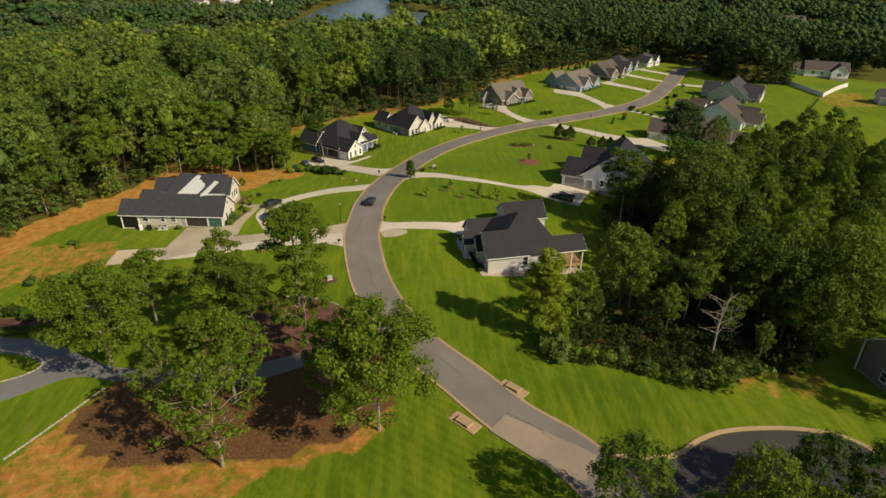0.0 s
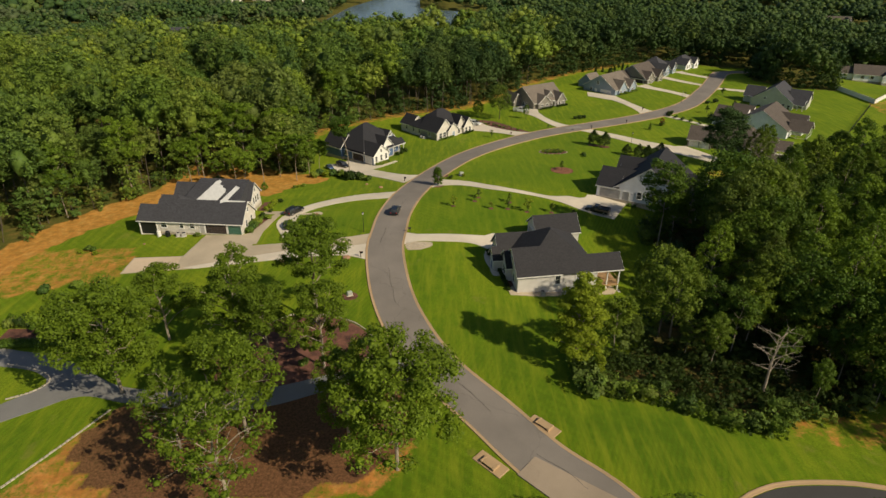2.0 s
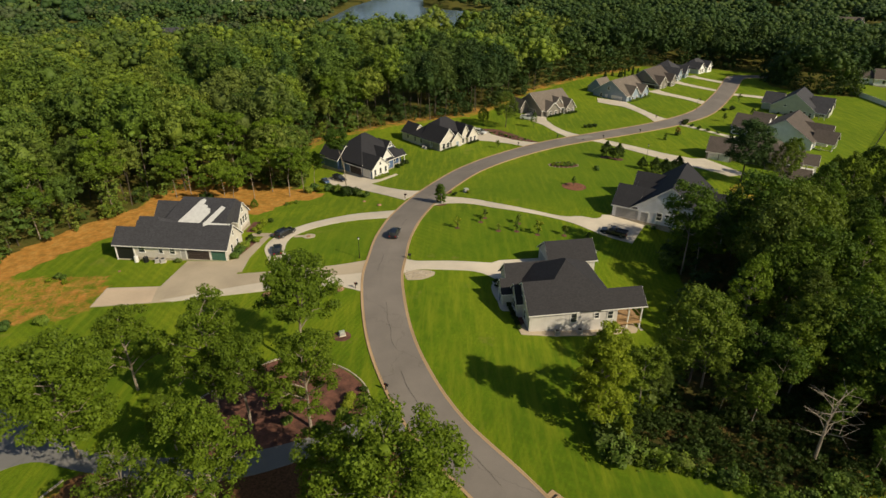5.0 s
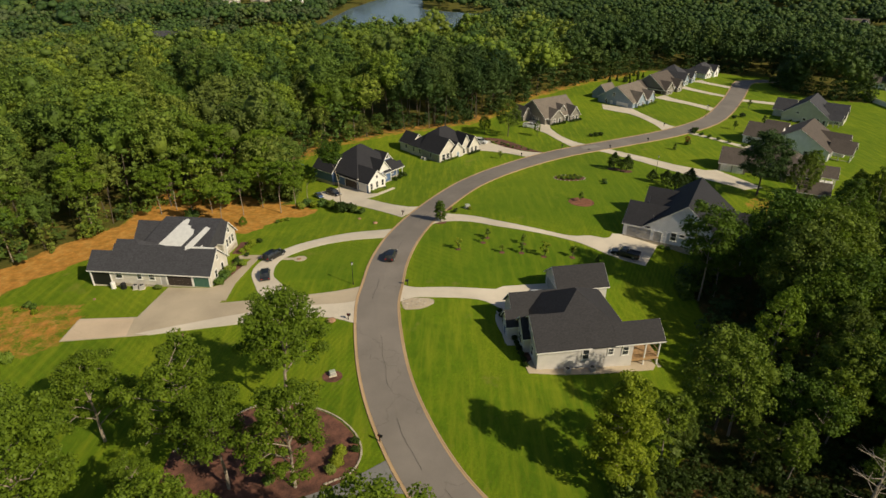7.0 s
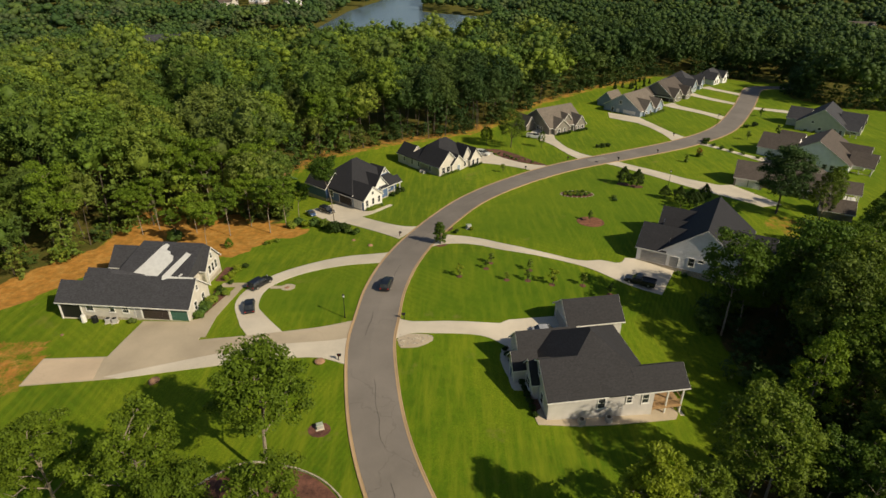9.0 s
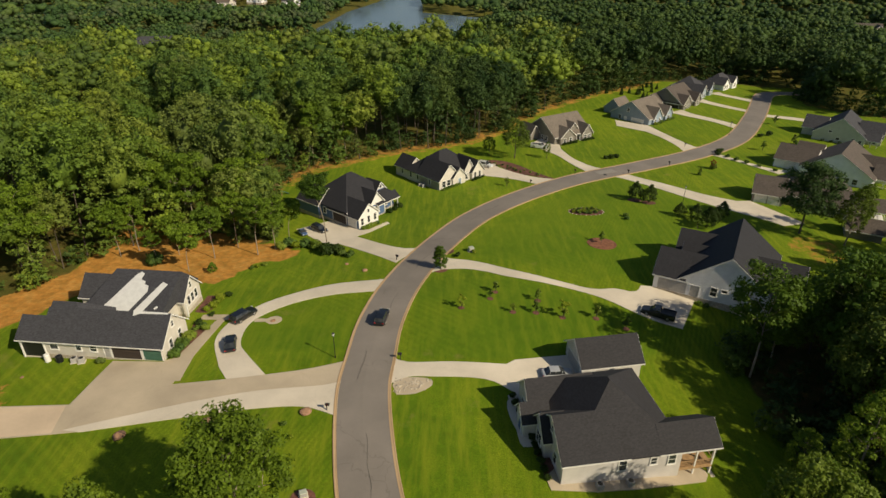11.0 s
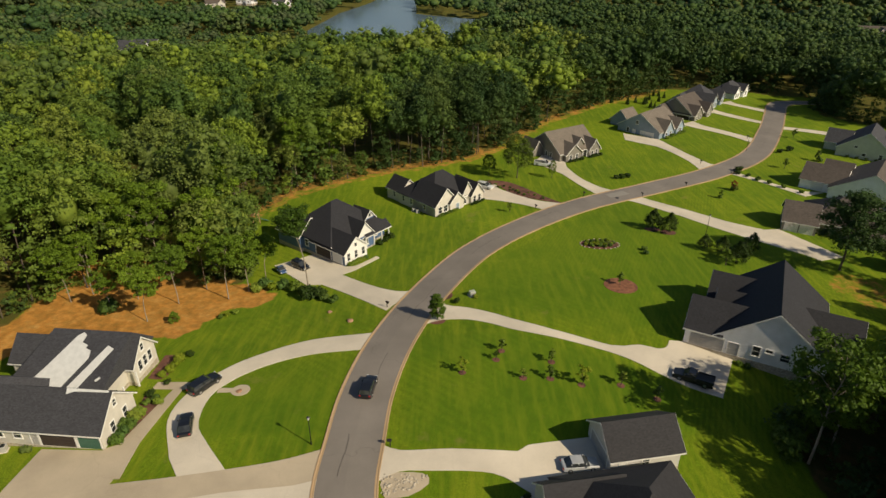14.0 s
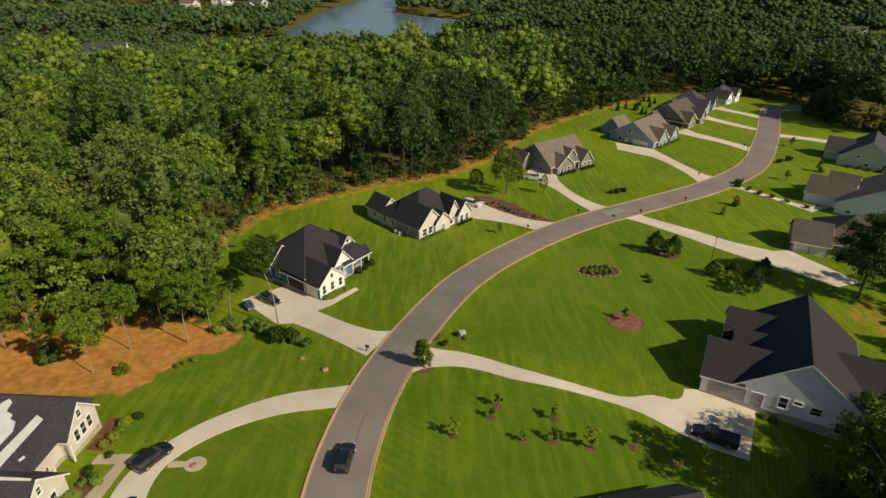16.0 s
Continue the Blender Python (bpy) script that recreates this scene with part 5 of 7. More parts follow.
def branchy_thing(name, label, height, radius, count, leaves, size, leaf_mat, bark, low=0.3, lean=0.0, rise=0.45, clump=0.24, girth=1.0):
    """A tree built limb by limb, with a spray of leaves at the end of each branch and gaps between."""
    tree = tagged(new(name), label, "tree", "trees")
    bm, tips = bmesh.new(), []
    thick = (height * 0.0095 + 0.05) * girth
    trunk = [Vector((lean * height * (k / 5) ** 2 + 0.025 * height * math.sin(k * 1.9 + lean * 90) * k / 5, 0.02 * height * math.cos(k * 2.3) * k / 5, height * 0.86 * k / 5 - (0.4 if k == 0 else 0))) for k in range(6)]
    for k in range(5):
        tube(bm, trunk[k], trunk[k + 1], thick * (1.2 - 0.21 * k), thick * (0.99 - 0.21 * k), 7)
    tips.append((trunk[5] + Vector((0, 0, height * 0.04)), 1.0))
    for k in range(count):
        f = low + (0.84 - low) * (k + rng.uniform(0.1, 0.9)) / count
        i = min(4, int(f / 0.86 * 5))
        start = trunk[i].lerp(trunk[i + 1], f / 0.86 * 5 - i)
        ang = k * 2.4 + rng.uniform(-0.5, 0.5)
        reach = radius * rng.uniform(0.5, 1.15) * min(1.0, 1.25 - 1.1 * abs(f - low - 0.16) / (0.9 - low))
        out = Vector((math.cos(ang), math.sin(ang), 0))
        side = Vector((-out.y, out.x, 0))
        p1 = start + out * reach * 0.42 + Vector((0, 0, reach * rise * 0.7)) + side * rng.uniform(-0.12, 0.12) * reach
        p2 = p1 + out * reach * 0.5 + Vector((0, 0, reach * rise * rng.uniform(0.1, 0.6))) + side * rng.uniform(-0.25, 0.25) * reach
        w = thick * (0.58 - 0.4 * f)
        tube(bm, start, p1, w, w * 0.7, 6)
        tube(bm, p1, p2, w * 0.7, w * 0.22, 5)
        tips.append((p2, 1.0))
        for a, away in ((0.35, 0.34), (0.85, -0.42), (1.3, 0.40), (1.55, -0.28)):
            at = start.lerp(p1, a) if a < 1 else p1.lerp(p2, a - 1)
            tip = at + (side * away * rng.uniform(0.6, 1.3) + out * rng.uniform(0.1, 0.35) + Vector((0, 0, rng.uniform(0.02, 0.36)))) * reach
            tube(bm, at, tip, w * 0.4, w * 0.12, 4)
            tips.append((tip, 0.85 if a > 0.5 else 0.65))
    part("trunk", bm, bark, tree)
    lobes = []
    for p, big_ in tips:
        r = radius * clump * big_ * rng.uniform(0.75, 1.2)
        lobes.append((tuple(p), (r, r, r * rng.uniform(0.5, 0.75))))
    v, f = clump_arrays(lobes, int(leaves / len(lobes)), size, 0.5)
    quads("crown", v, f, leaf_mat, tree, tone=np.full(len(v), 0.3), smooth=True)
    return tree


def clumped_thing(name, label, height, radius, count, leaves, size, leaf_mat, bark, low=0.2, lobe=0.24, spire=0.0):
    """A full crowned tree of many leaf clumps, with limbs that reach into them."""
    tree = tagged(new(name), label, "tree", "trees")
    lobes = canopy_lobes(height, radius, count, low, lobe, spire)
    bm = bmesh.new()
    limbs(bm, height, lobes[::3], height * 0.0085 + 0.04)
    part("trunk", bm, bark, tree)
    v, f = clump_arrays(lobes, leaves, size, 0.45)
    quads("crown", v, f, leaf_mat, tree, tone=np.full(len(v), rng.uniform(0.1, 0.5)), smooth=True)
    return tree


def conifer_thing(name, label, height, radius, leaves, size, low=0.06):
    tree = tagged(new(name), label, "tree", "trees")
    lobes = []
    for k in range(26):
        f = k / 26
        reach = radius * (1 - f) ** 0.85
        for j in range(2 if f < 0.75 else 1):
            ang = k * 2.4 + j * 3.1
            r = max(0.16 * radius, reach * 0.42)
            lobes.append(((math.cos(ang) * reach * 0.55, math.sin(ang) * reach * 0.55, height * (low + (0.97 - low) * f)), (r, r, r * 0.7)))
    bm = bmesh.new()
    tube(bm, (0, 0, -0.3), (0, 0, height * 0.9), height * 0.014 + 0.05, 0.02, 7)
    part("trunk", bm, BARK, tree)
    v, f = crown_arrays(lobes, leaves, size, 0.7)
    quads("crown", v, f, LEAF_DARK, tree, tone=np.full(len(v), 0.2), smooth=True)
    return tree


def stand(tree, x, y, scale=1.0, turn=0.0, lift=0.0):
    """Puts a tree, or a copy of it, on the ground."""
    m = pose(x, y, ground(x, y) + lift, 0, 0, turn)
    ob = copy_thing(tree, m)
    ob.scale = (scale, scale, scale)
    return ob


def drop_thing(tree):
    for o in [*tree.children_recursive, tree]:
        bpy.data.objects.remove(o)


# tall near trees over the mulch beds
big = [branchy_thing("oak_tree", "tall broad oak with open green crown and spreading limbs", 16.0 + k, 5.2 - 0.3 * (k % 3), 17 + k, 11500, 0.18, LEAF_NEAR, PALE_BARK, 0.17, 0.02 * (k - 1), 0.6, 0.2) for k in range(3)]
dense = branchy_thing("oak_tree", "large full oak beside a grey driveway", 16.4, 6.2, 22, 21000, 0.18, LEAF_NEAR, PALE_BARK, 0.2, 0.0, 0.5, 0.21)
slim = branchy_thing("hardwood_tree", "slender tall hardwood with open crown beside the street", 18, 4.8, 17, 13000, 0.175, LEAF_NEAR, PALE_BARK, 0.34, 0.03, 0.75, 0.23)
mids = [clumped_thing("hardwood_tree", "tall green hardwood at the edge of a small wood", 15.5 + 1.5 * k, 3.8, 84, 84, 0.17, LEAF_OAK if k < 2 else LEAF_WOOD, PALE_BARK if k % 2 else BARK, 0.14, 0.19, 0.25) for k in range(4)]
shade = clumped_thing("hardwood_tree", "tall full crowned oak at the lawn's edge", 18, 5.6, 84, 110, 0.18, LEAF_OAK, BARK, 0.2, 0.2)
pale = branchy_thing("tulip_tree", "light green young tulip tree on the lawn's edge", 16.8, 3.6, 38, 21000, 0.17, LEAF_PALE, PALE_BARK, 0.08, 0.0, 0.55, 0.22)
young = [branchy_thing("young_tree", "thin young hardwood leaning over red clay", 11.0 + 1.5 * k, 2.9, 12, 4200, 0.18, LEAF_WOOD, PALE_BARK, 0.42, 0.09 * (1 - k), 0.6, 0.25, 0.55) for k in range(3)]
sparse = branchy_thing("oak_tree", "half bare oak with long pale limbs above red mulch", 17, 6.0, 20, 4800, 0.18, LEAF_NEAR, PALE_BARK, 0.22, 0.03, 0.55, 0.18)
# the last two stand out of view and shade the turning circle
for k, (x, y, s, which) in enumerate(((-43.4, 59.6, 0.9, 0), (-30.6, 55.8, 1.02, 2), (-17.2, 52.2, 0.95, 1), (-25.2, 39.3, 1.0, 0), (-11.6, 38.2, 0.82, 2), (-33.5, 48.5, 0.55, 1), (33, 6.0, 0.95, 2), (44, 6, 1.0, 0))):
    stand(big[which], x, y, s, k * 77)
stand(dense, -45.4, 47.4, 1.1, 0)
stand(dense, -5.0, 33.0, 1.12, 130)
stand(sparse, -24.1, 28.2, 1.0, 150)
stand(sparse, -33.0, 37.0, 0.72, 20)
stand(slim, -25.0, 52.1, 0.85, 200)
stand(slim, -20.5, 64.0, 1.12, 20)
stand(pale, 20.7, 53.8, 1.0, 0)
drop_thing(sparse)
# sized partly for the shade they cast; the last three stand unseen
for x, y, s in ((36.6, 62.4, 0.95), (63, 48, 0.8), (67.5, 50.5, 1.0), (61, 55.5, 0.9), (57.5, 60, 0.95), (71.5, 54, 1.1), (53.5, 63.5, 0.9), (63, 101.5, 0.85), (69, 107.5, 0.7), (60.5, 96.5, 1.25), (72, 114, 0.6), (63.5, 97, 0.9), (64.0, 90.5, 1.25), (67.5, 100.0, 1.1), (58.5, 84.5, 1.2), (57, 77, 1.0), (62.5, 80, 1.1), (22.3, 16.5, 0.76), (29, 10.5, 0.7), (37, 16.2, 0.68), (45, 18.8, 0.62), (51, 16.0, 0.74), (76, 31, 1.1), (85, 36, 1.15), (92, 44, 1.1)):
    stand(shade, x, y, s, x * 31)
for k, (x, y, s) in enumerate(((-51.2, 128.7, 1.0), (-48.3, 135.2, 1.0), (-39.6, 136.8, 1.05), (-68.5, 135.8, 1.1), (-36.6, 139.8, 1.0), (-59.1, 132.2, 0.6), (-56.6, 137.0, 0.9), (-66.0, 138.9, 1.1), (-45.2, 141.1, 1.0), (-34.8, 145.3, 0.9))):
    stand(young[k % 3], x, y, s, k * 83)
slight = branchy_thing("hardwood_tree", "tall thin trunked hardwood at the forest edge", 19, 4.2, 15, 8000, 0.2, LEAF_WOOD, PALE_BARK, 0.3, 0.02, 0.7, 0.25, 0.55)
for k, (x, y, s) in enumerate(((-88, 110, 1.0), (-80, 126, 1.1), (-70, 146, 1.1), (-57, 148, 1.1), (-47, 149, 1.0), (-49, 163, 1.0), (-50, 178, 1.1), (-39, 196, 1.05), (-30, 201, 1.0), (-63, 147, 1.0))):
    stand(slight, x, y, s, k * 61)
drop_thing(slight)
stand(pale, 23.4, 50.0, 0.3, 70)
thin = branchy_thing("hardwood_tree", "thin open crowned tree in a shaded hollow", 12.5, 3.2, 13, 4600, 0.17, LEAF_OAK, PALE_BARK, 0.3, 0.05, 0.6, 0.26, 0.6)
# the one at (27.6, 57.2) is added to widen the lawn's shadow
for k, (x, y, s) in enumerate(((41.5, 53.5, 0.8), (46.5, 57.5, 1.0), (51.5, 52.0, 0.75), (56.0, 56.5, 1.0), (39.0, 57.0, 0.6), (53.5, 46.0, 0.6), (59.5, 50.5, 0.9), (27.6, 57.2, 0.9), (62.0, 45.5, 0.7), (44.0, 60.5, 1.0), (50.0, 60.0, 1.1), (47.6, 96.5, 1.6))):
    stand(thin, x, y, s, k * 71)
drop_thing(thin)
stand(slim, 51.0, 98.0, 0.7, 160)
lone = branchy_thing("pine_tree", "lone slender tree with a bare leaning trunk", 17.5, 3.3, 13, 5200, 0.19, LEAF_OAK, PALE_BARK, 0.62, 0.14, 0.5, 0.3, 0.6)
stand(lone, -25.4, 141.0, 1.0, 170)
drop_thing(lone)
stand(mids[1], 88.5, 140.5, 0.85, 10)
stand(mids[2], 94.0, 146.0, 0.7, 10)
# two dark hollows in the small wood, shaded by the trees round them; dark brush fills the front one
HOLLOWS = [[(36, 80), (57, 74), (60, 98), (46, 101), (38, 92)], [(19, 56), (20, 44), (44, 36), (64, 42), (66, 50), (60, 60), (48, 63), (38, 61), (30, 58)]]
spots = [(60, 102.5), (64, 107), (70, 109), (58, 107), (76, 114), (60, 80), (63, 86), (61, 92), (66, 76), (58, 72)]
while len(spots) < 138:
    x, y = rng.uniform(22, 168), rng.uniform(43, 138)
    if x < 24 or any(inside(x, y, h) for h in HOLLOWS) or not inside(x, y, RIGHT_WOOD) or any((x - a) ** 2 + (y - b) ** 2 < 4.7**2 for a, b in spots):
        if rng.random() < 0.002:
            spots.append((x, y)) if inside(x, y, RIGHT_WOOD) and not any(inside(x, y, h) for h in HOLLOWS) else None
        continue
    spots.append((x, y))
for k, (x, y) in enumerate(spots):
    edge = outline_gap(x, y, RIGHT_WOOD)
    stand(mids[k % 4], x, y, rng.uniform(0.75, 1.1) * (0.48 if edge < 5 and x < 52 else 0.7 if edge < 4 else 1.0), rng.uniform(0, 360))
# pine on the far lawn, roadside evergreen and young firs
pine = branchy_thing("pine_tree", "tall open crowned dark pine beside a driveway", 18.5, 5.4, 24, 15000, 0.19, LEAF_PINE, BARK, 0.24, 0.01, 0.3, 0.27)
ever = tree_thing("evergreen_tree", "dense oval evergreen tree beside the street", 5.3, 1.55, 26, 5200, 0.12, LEAF_OAK, BARK, 0.14, 0.0, 0.5)
fir = clumped_thing("fir_tree", "bushy dark fir on the lawn", 5.2, 2.1, 46, 70, 0.13, LEAF_DARK, BARK, 0.02, 0.27, 0.85)
stand(ever, -0.4, 125.6, 1.0)
for x, y, s in ((48.9, 164.0, 1.0), (52.0, 162.3, 0.95), (59.6, 151.8, 0.8), (60.6, 147.2, 1.0), (66.6, 153.4, 0.85), (56.5, 153.5, 0.7), (63.4, 150.2, 0.7)):
    stand(fir, x, y, s, x * 50)
stand(pine, 81.5, 146.2, 1.0)
stand(shade, 22.4, 201.0, 0.72, 40)
stand(shade, 14.6, 203.8, 0.36, 90)
stand(mids[2], 32.3, 200.8, 0.3, 40)
for t in (*big, dense, slim, *mids, *young, shade, pale, pine, ever, fir):
    drop_thing(t)

# the woods: crowns of many leaf clumps, coarser with distance, as one mass each


def grove(name, label, places, templates, mat, trunks=True):
    vs, fs, tone, n = [], [], [], 0
    tv = bmesh.new()
    for k, (x, y, s) in enumerate(places):
        v, f = templates[int(rng.integers(len(templates)))]
        a = rng.uniform(0, math.tau)
        c, sn = math.cos(a), math.sin(a)
        wide = s * rng.uniform(0.85, 1.2)
        g = ground(x, y)
        w = np.stack([(v[:, 0] * c - v[:, 1] * sn) * wide + x, (v[:, 0] * sn + v[:, 1] * c) * wide + y, v[:, 2] * s + g], 1)
        vs.append(w)
        fs.append(f + n)
        tone.append(np.full(len(v), (0.75 * rng.random() + 0.9 * (0.5 + noise.noise((x / 60, y / 60, 9.1)))) % 1.0))
        n += len(v)
        if trunks:
            tube(tv, (x, y, g - 0.3), (x + rng.uniform(-1, 1), y + rng.uniform(-1, 1), g + 12 * s), 0.15 * s, 0.06 * s, 5)
    ob = tagged(quads(name, np.concatenate(vs), np.concatenate(fs), mat, tone=np.concatenate(tone), smooth=True), label, "woods", kind="stuff")
    if trunks:
        part("trunks", tv, BARK, ob, "bare grey brown trunks")
    else:
        tv.free()
    return ob


def in_view(x, y):
    return y > -10 and abs(x) < (y + 30) * 0.78 + 12


def wood_places(rmin, rmax, gap, test, lo, hi):
    out = []
    lim = rmax * 1.02
    for gy in np.arange(-20, lim, gap):
        for gx in np.arange(-lim, lim, gap):
            x, y = gx + rng.uniform(-0.45, 0.45) * gap, gy + rng.uniform(-0.45, 0.45) * gap
            r = math.hypot(x, y - 20)
            if not (rmin <= r < rmax) or not in_view(x, y) or not inside(x, y, LEFT_WOOD):
                continue
            if test and not test(x, y):
                continue
            if r > 300 and (outline_gap(x, y, LAKE) > -1 or any(math.hypot(x - a, y - b) < c for a, b, c in CLEAR)):
                continue
            gap_lake = outline_gap(x, y, LAKE) if r > 300 else -999
            out.append((x, y, rng.uniform(lo, hi) * (0.55 if gap_lake > -110 and y < 640 else 0.78 if gap_lake > -230 and y < 640 else 1.0)))
    return out


def edge_places(poly, gap, lo, hi, inward, reach):
    """Places for low growth along the edge of a wood."""
    out = []
    for (x0, y0), (x1, y1) in zip(poly, poly[1:]):
        n = int(math.hypot(x1 - x0, y1 - y0) / gap)
        for k in range(n):
            t = (k + rng.random()) / n
            x, y = x0 + (x1 - x0) * t + rng.uniform(-inward, inward), y0 + (y1 - y0) * t + rng.uniform(-inward, inward)
            if math.hypot(x, y) < reach and in_view(x, y) and (inside(x, y, RIGHT_WOOD) or inside(x, y, LEFT_WOOD)):
                out.append((x, y, rng.uniform(lo, hi)))
    return out


def fill_places(poly, count, lo, hi):
    out = []
    while len(out) < count:
        x, y = rng.uniform(22, 170), rng.uniform(43, 138)
        if inside(x, y, poly) and rng.random() < (1.0 if any(inside(x, y, h) for h in HOLLOWS) else 0.35):
            out.append((x, y, rng.uniform(lo, hi)))
    return out


def pines(x, y):
    return x > 30 + 0.10 * y


def hardwoods(x, y):
    return not pines(x, y)


def near_pines(x, y):
    return y > 170 and x > -25 + 0.3 * (y - 190)


def near_hardwoods(x, y):
    return not near_pines(x, y)


def canopies(count, height, radius, lobes, leaves, size, low, lobe=0.3, spire=0.0, core=0.8, down=1.62):
    out = []
    for _ in range(count):
        h, r = height * rng.uniform(0.85, 1.12), radius * rng.uniform(0.85, 1.18)
        v, f = clump_arrays(canopy_lobes(h, r, lobes, low, lobe, spire, down), leaves, size, core)
        heart = LUMP[0] * np.array([r * 0.42, r * 0.42, h * (1 - low) * 0.3]) + np.array([0, 0, h * (0.45 + 0.5 * low)])
        out.append((np.concatenate([v, heart]), np.concatenate([f, LUMP[1] + len(v)])))
    return out


near_crowns = canopies(12, 19.5, 4.9, 38, 56, 0.25, 0.46, 0.24, 0.0, 0.5, 1.5)
near_pine_crowns = canopies(8, 21, 3.9, 28, 60, 0.24, 0.46, 0.31, 0.3, 0.5)
grove("near_woods", "dense green hardwood forest edge with tall trunks", wood_places(0, 235, 7.1, near_hardwoods, 0.55, 1.4), near_crowns, LEAF)
grove("near_woods", "tall dark pine forest edge with bare trunks", wood_places(0, 255, 5.6, near_pines, 0.75, 1.25), near_pine_crowns, LEAF_PINE)
mid_crowns = canopies(12, 19, 5.5, 16, 30, 0.4, 0.48, 0.35, 0.0, 0.6, 1.3)
mid_pine_crowns = canopies(8, 20, 4.6, 14, 30, 0.38, 0.45, 0.37, 0.2, 0.6, 1.35)
grove("woods", "dense green hardwood forest", wood_places(235, 420, 8.6, hardwoods, 0.6, 1.35), mid_crowns, LEAF, False)
grove("woods", "dark green mixed pine forest", wood_places(255, 420, 7.0, pines, 0.6, 1.3), mid_pine_crowns, LEAF_PINE, False)
far_crowns = canopies(10, 18, 7.0, 8, 12, 0.6, 0.4, 0.4, 0.0, 0.7, 1.15)
grove("far_woods", "distant hardwood forest canopy", wood_places(420, 800, 11.6, hardwoods, 0.6, 1.3), far_crowns, LEAF_FAR, False)
grove("far_woods", "distant dark pine forest", wood_places(420, 800, 9.8, pines, 0.6, 1.3), far_crowns, LEAF_PINE, False)
farthest_crowns = canopies(8, 18, 12, 6, 5, 1.3, 0.3, 0.42, 0.0, 0.78, 1.1)
grove("farthest_woods", "far forest canopy by the lake", wood_places(800, 1700, 25, hardwoods, 0.7, 1.2), farthest_crowns, LEAF_FAR, False)
grove("farthest_woods", "far dark forest beyond the lake", wood_places(800, 1700, 26, pines, 0.7, 1.2), farthest_crowns, LEAF_PINE, False)
bushes = [spray_arrays(dome_lobes(3.6, 2.1, 5, 3), 6, 10, 0.22, 0.0) for _ in range(5)]
saplings = [spray_arrays(dome_lobes(8.5, 2.7, 7, 5), 6, 11, 0.25, 0.0) for _ in range(5)]
low_left = edge_places(LEFT_WOOD[:38], 2.8, 0.5, 1.3, 3.5, 400)
young_left = edge_places(LEFT_WOOD[1:38], 1.5, 0.6, 1.7, 6.0, 400)
grove("undergrowth", "low green bushes and saplings along the woods", [p for p in low_left if near_hardwoods(*p[:2])] + edge_places(RIGHT_WOOD + RIGHT_WOOD[:1], 1.0, 0.4, 1.1, 2.6, 200) + edge_places(RIGHT_WOOD[:7], 0.45, 0.3, 0.75, 1.8, 200), bushes, LEAF, False)
grove("undergrowth", "dark leaved bushes by the pines and in the small wood", [p for p in low_left if near_pines(*p[:2])] + [p for p in fill_places(RIGHT_WOOD, 380, 0.5, 1.5) if not inside(*p[:2], HOLLOWS[1])], bushes, LEAF_PINE, False)
# dense brush in the darkest leaf colour, to keep the front hollow dark
grove("undergrowth", "low dark leaved brush filling a hollow in the wood", [p for p in fill_places(HOLLOWS[1], 480, 0.22, 0.6) if inside(*p[:2], RIGHT_WOOD)], bushes, LEAF_DARK, False)
grove("forest_edge", "young leafy trees crowding the forest edge", [p for p in young_left if near_hardwoods(*p[:2])], saplings, LEAF, False)
grove("forest_edge", "young dark trees at the pine wood's edge", [p for p in young_left if near_pines(*p[:2])], saplings, LEAF_PINE, False)

# ---- vehicles ----


def wheel(car, x, y, r, w):
    bm = bmesh.new()
    tube(bm, (x, y - w / 2, r), (x, y + w / 2, r), r, r, 14)
    tyre = part("wheel", soft(bm, 0.03), RUBBER, car)
    bm = bmesh.new()
    out = 1 if y > 0 else -1
    tube(bm, (x, y + out * (w / 2 - 0.03), r), (x, y + out * (w / 2 + 0.015), r), r * 0.62, r * 0.55, 10)
    part("rim", bm, CHROME, tyre)


def paint(name, colour):
    m, nt, b = nodes_of(name)
    nt.links.new(ramp(nt, noise_of(nt, place(nt), 1.5, 2), [(0.3, tuple(v * 0.93 for v in colour)), (0.7, colour)]), b.inputs["Base Color"])
    b.inputs["Roughness"].default_value, b.inputs["Metallic"].default_value, b.inputs["Coat Weight"].default_value = 0.35, 0.2, 0.8
    return m


CHROME = plain("bright_metal", (0.55, 0.55, 0.56), 0.3, 0.9)
BLACK_PAINT, SILVER_PAINT, WHITE_PAINT, BLUE_PAINT = paint("black_car_paint", (0.012, 0.013, 0.016)), paint("silver_car_paint", (0.48, 0.49, 0.5)), paint("white_car_paint", (0.75, 0.75, 0.74)), paint("blue_car_paint", (0.05, 0.10, 0.22))
HEADLIGHT, TAIL = plain("lamp_glass", (0.7, 0.7, 0.7), 0.15), plain("tail_lamp", (0.35, 0.02, 0.02), 0.25)


def hull(bm, rows):
    """A body from cross sections: x, half width, bottom, top, and how far the top is drawn in."""
    rings = []
    for x, w, z0, z1, draw in rows:
        rings.append([bm.verts.new(p) for p in ((x, -w, z0), (x, -w * 1.01, z0 + (z1 - z0) * 0.55), (x, -w * (1 - draw), z1), (x, w * (1 - draw), z1), (x, w * 1.01, z0 + (z1 - z0) * 0.55), (x, w, z0))])
    for a, b in zip(rings, rings[1:]):
        for i in range(6):
            bm.faces.new((a[i], a[(i + 1) % 6], b[(i + 1) % 6], b[i]))
    bm.faces.new(rings[0])
    bm.faces.new(rings[-1][::-1])
    bmesh.ops.recalc_face_normals(bm, faces=bm.faces)
    return bm


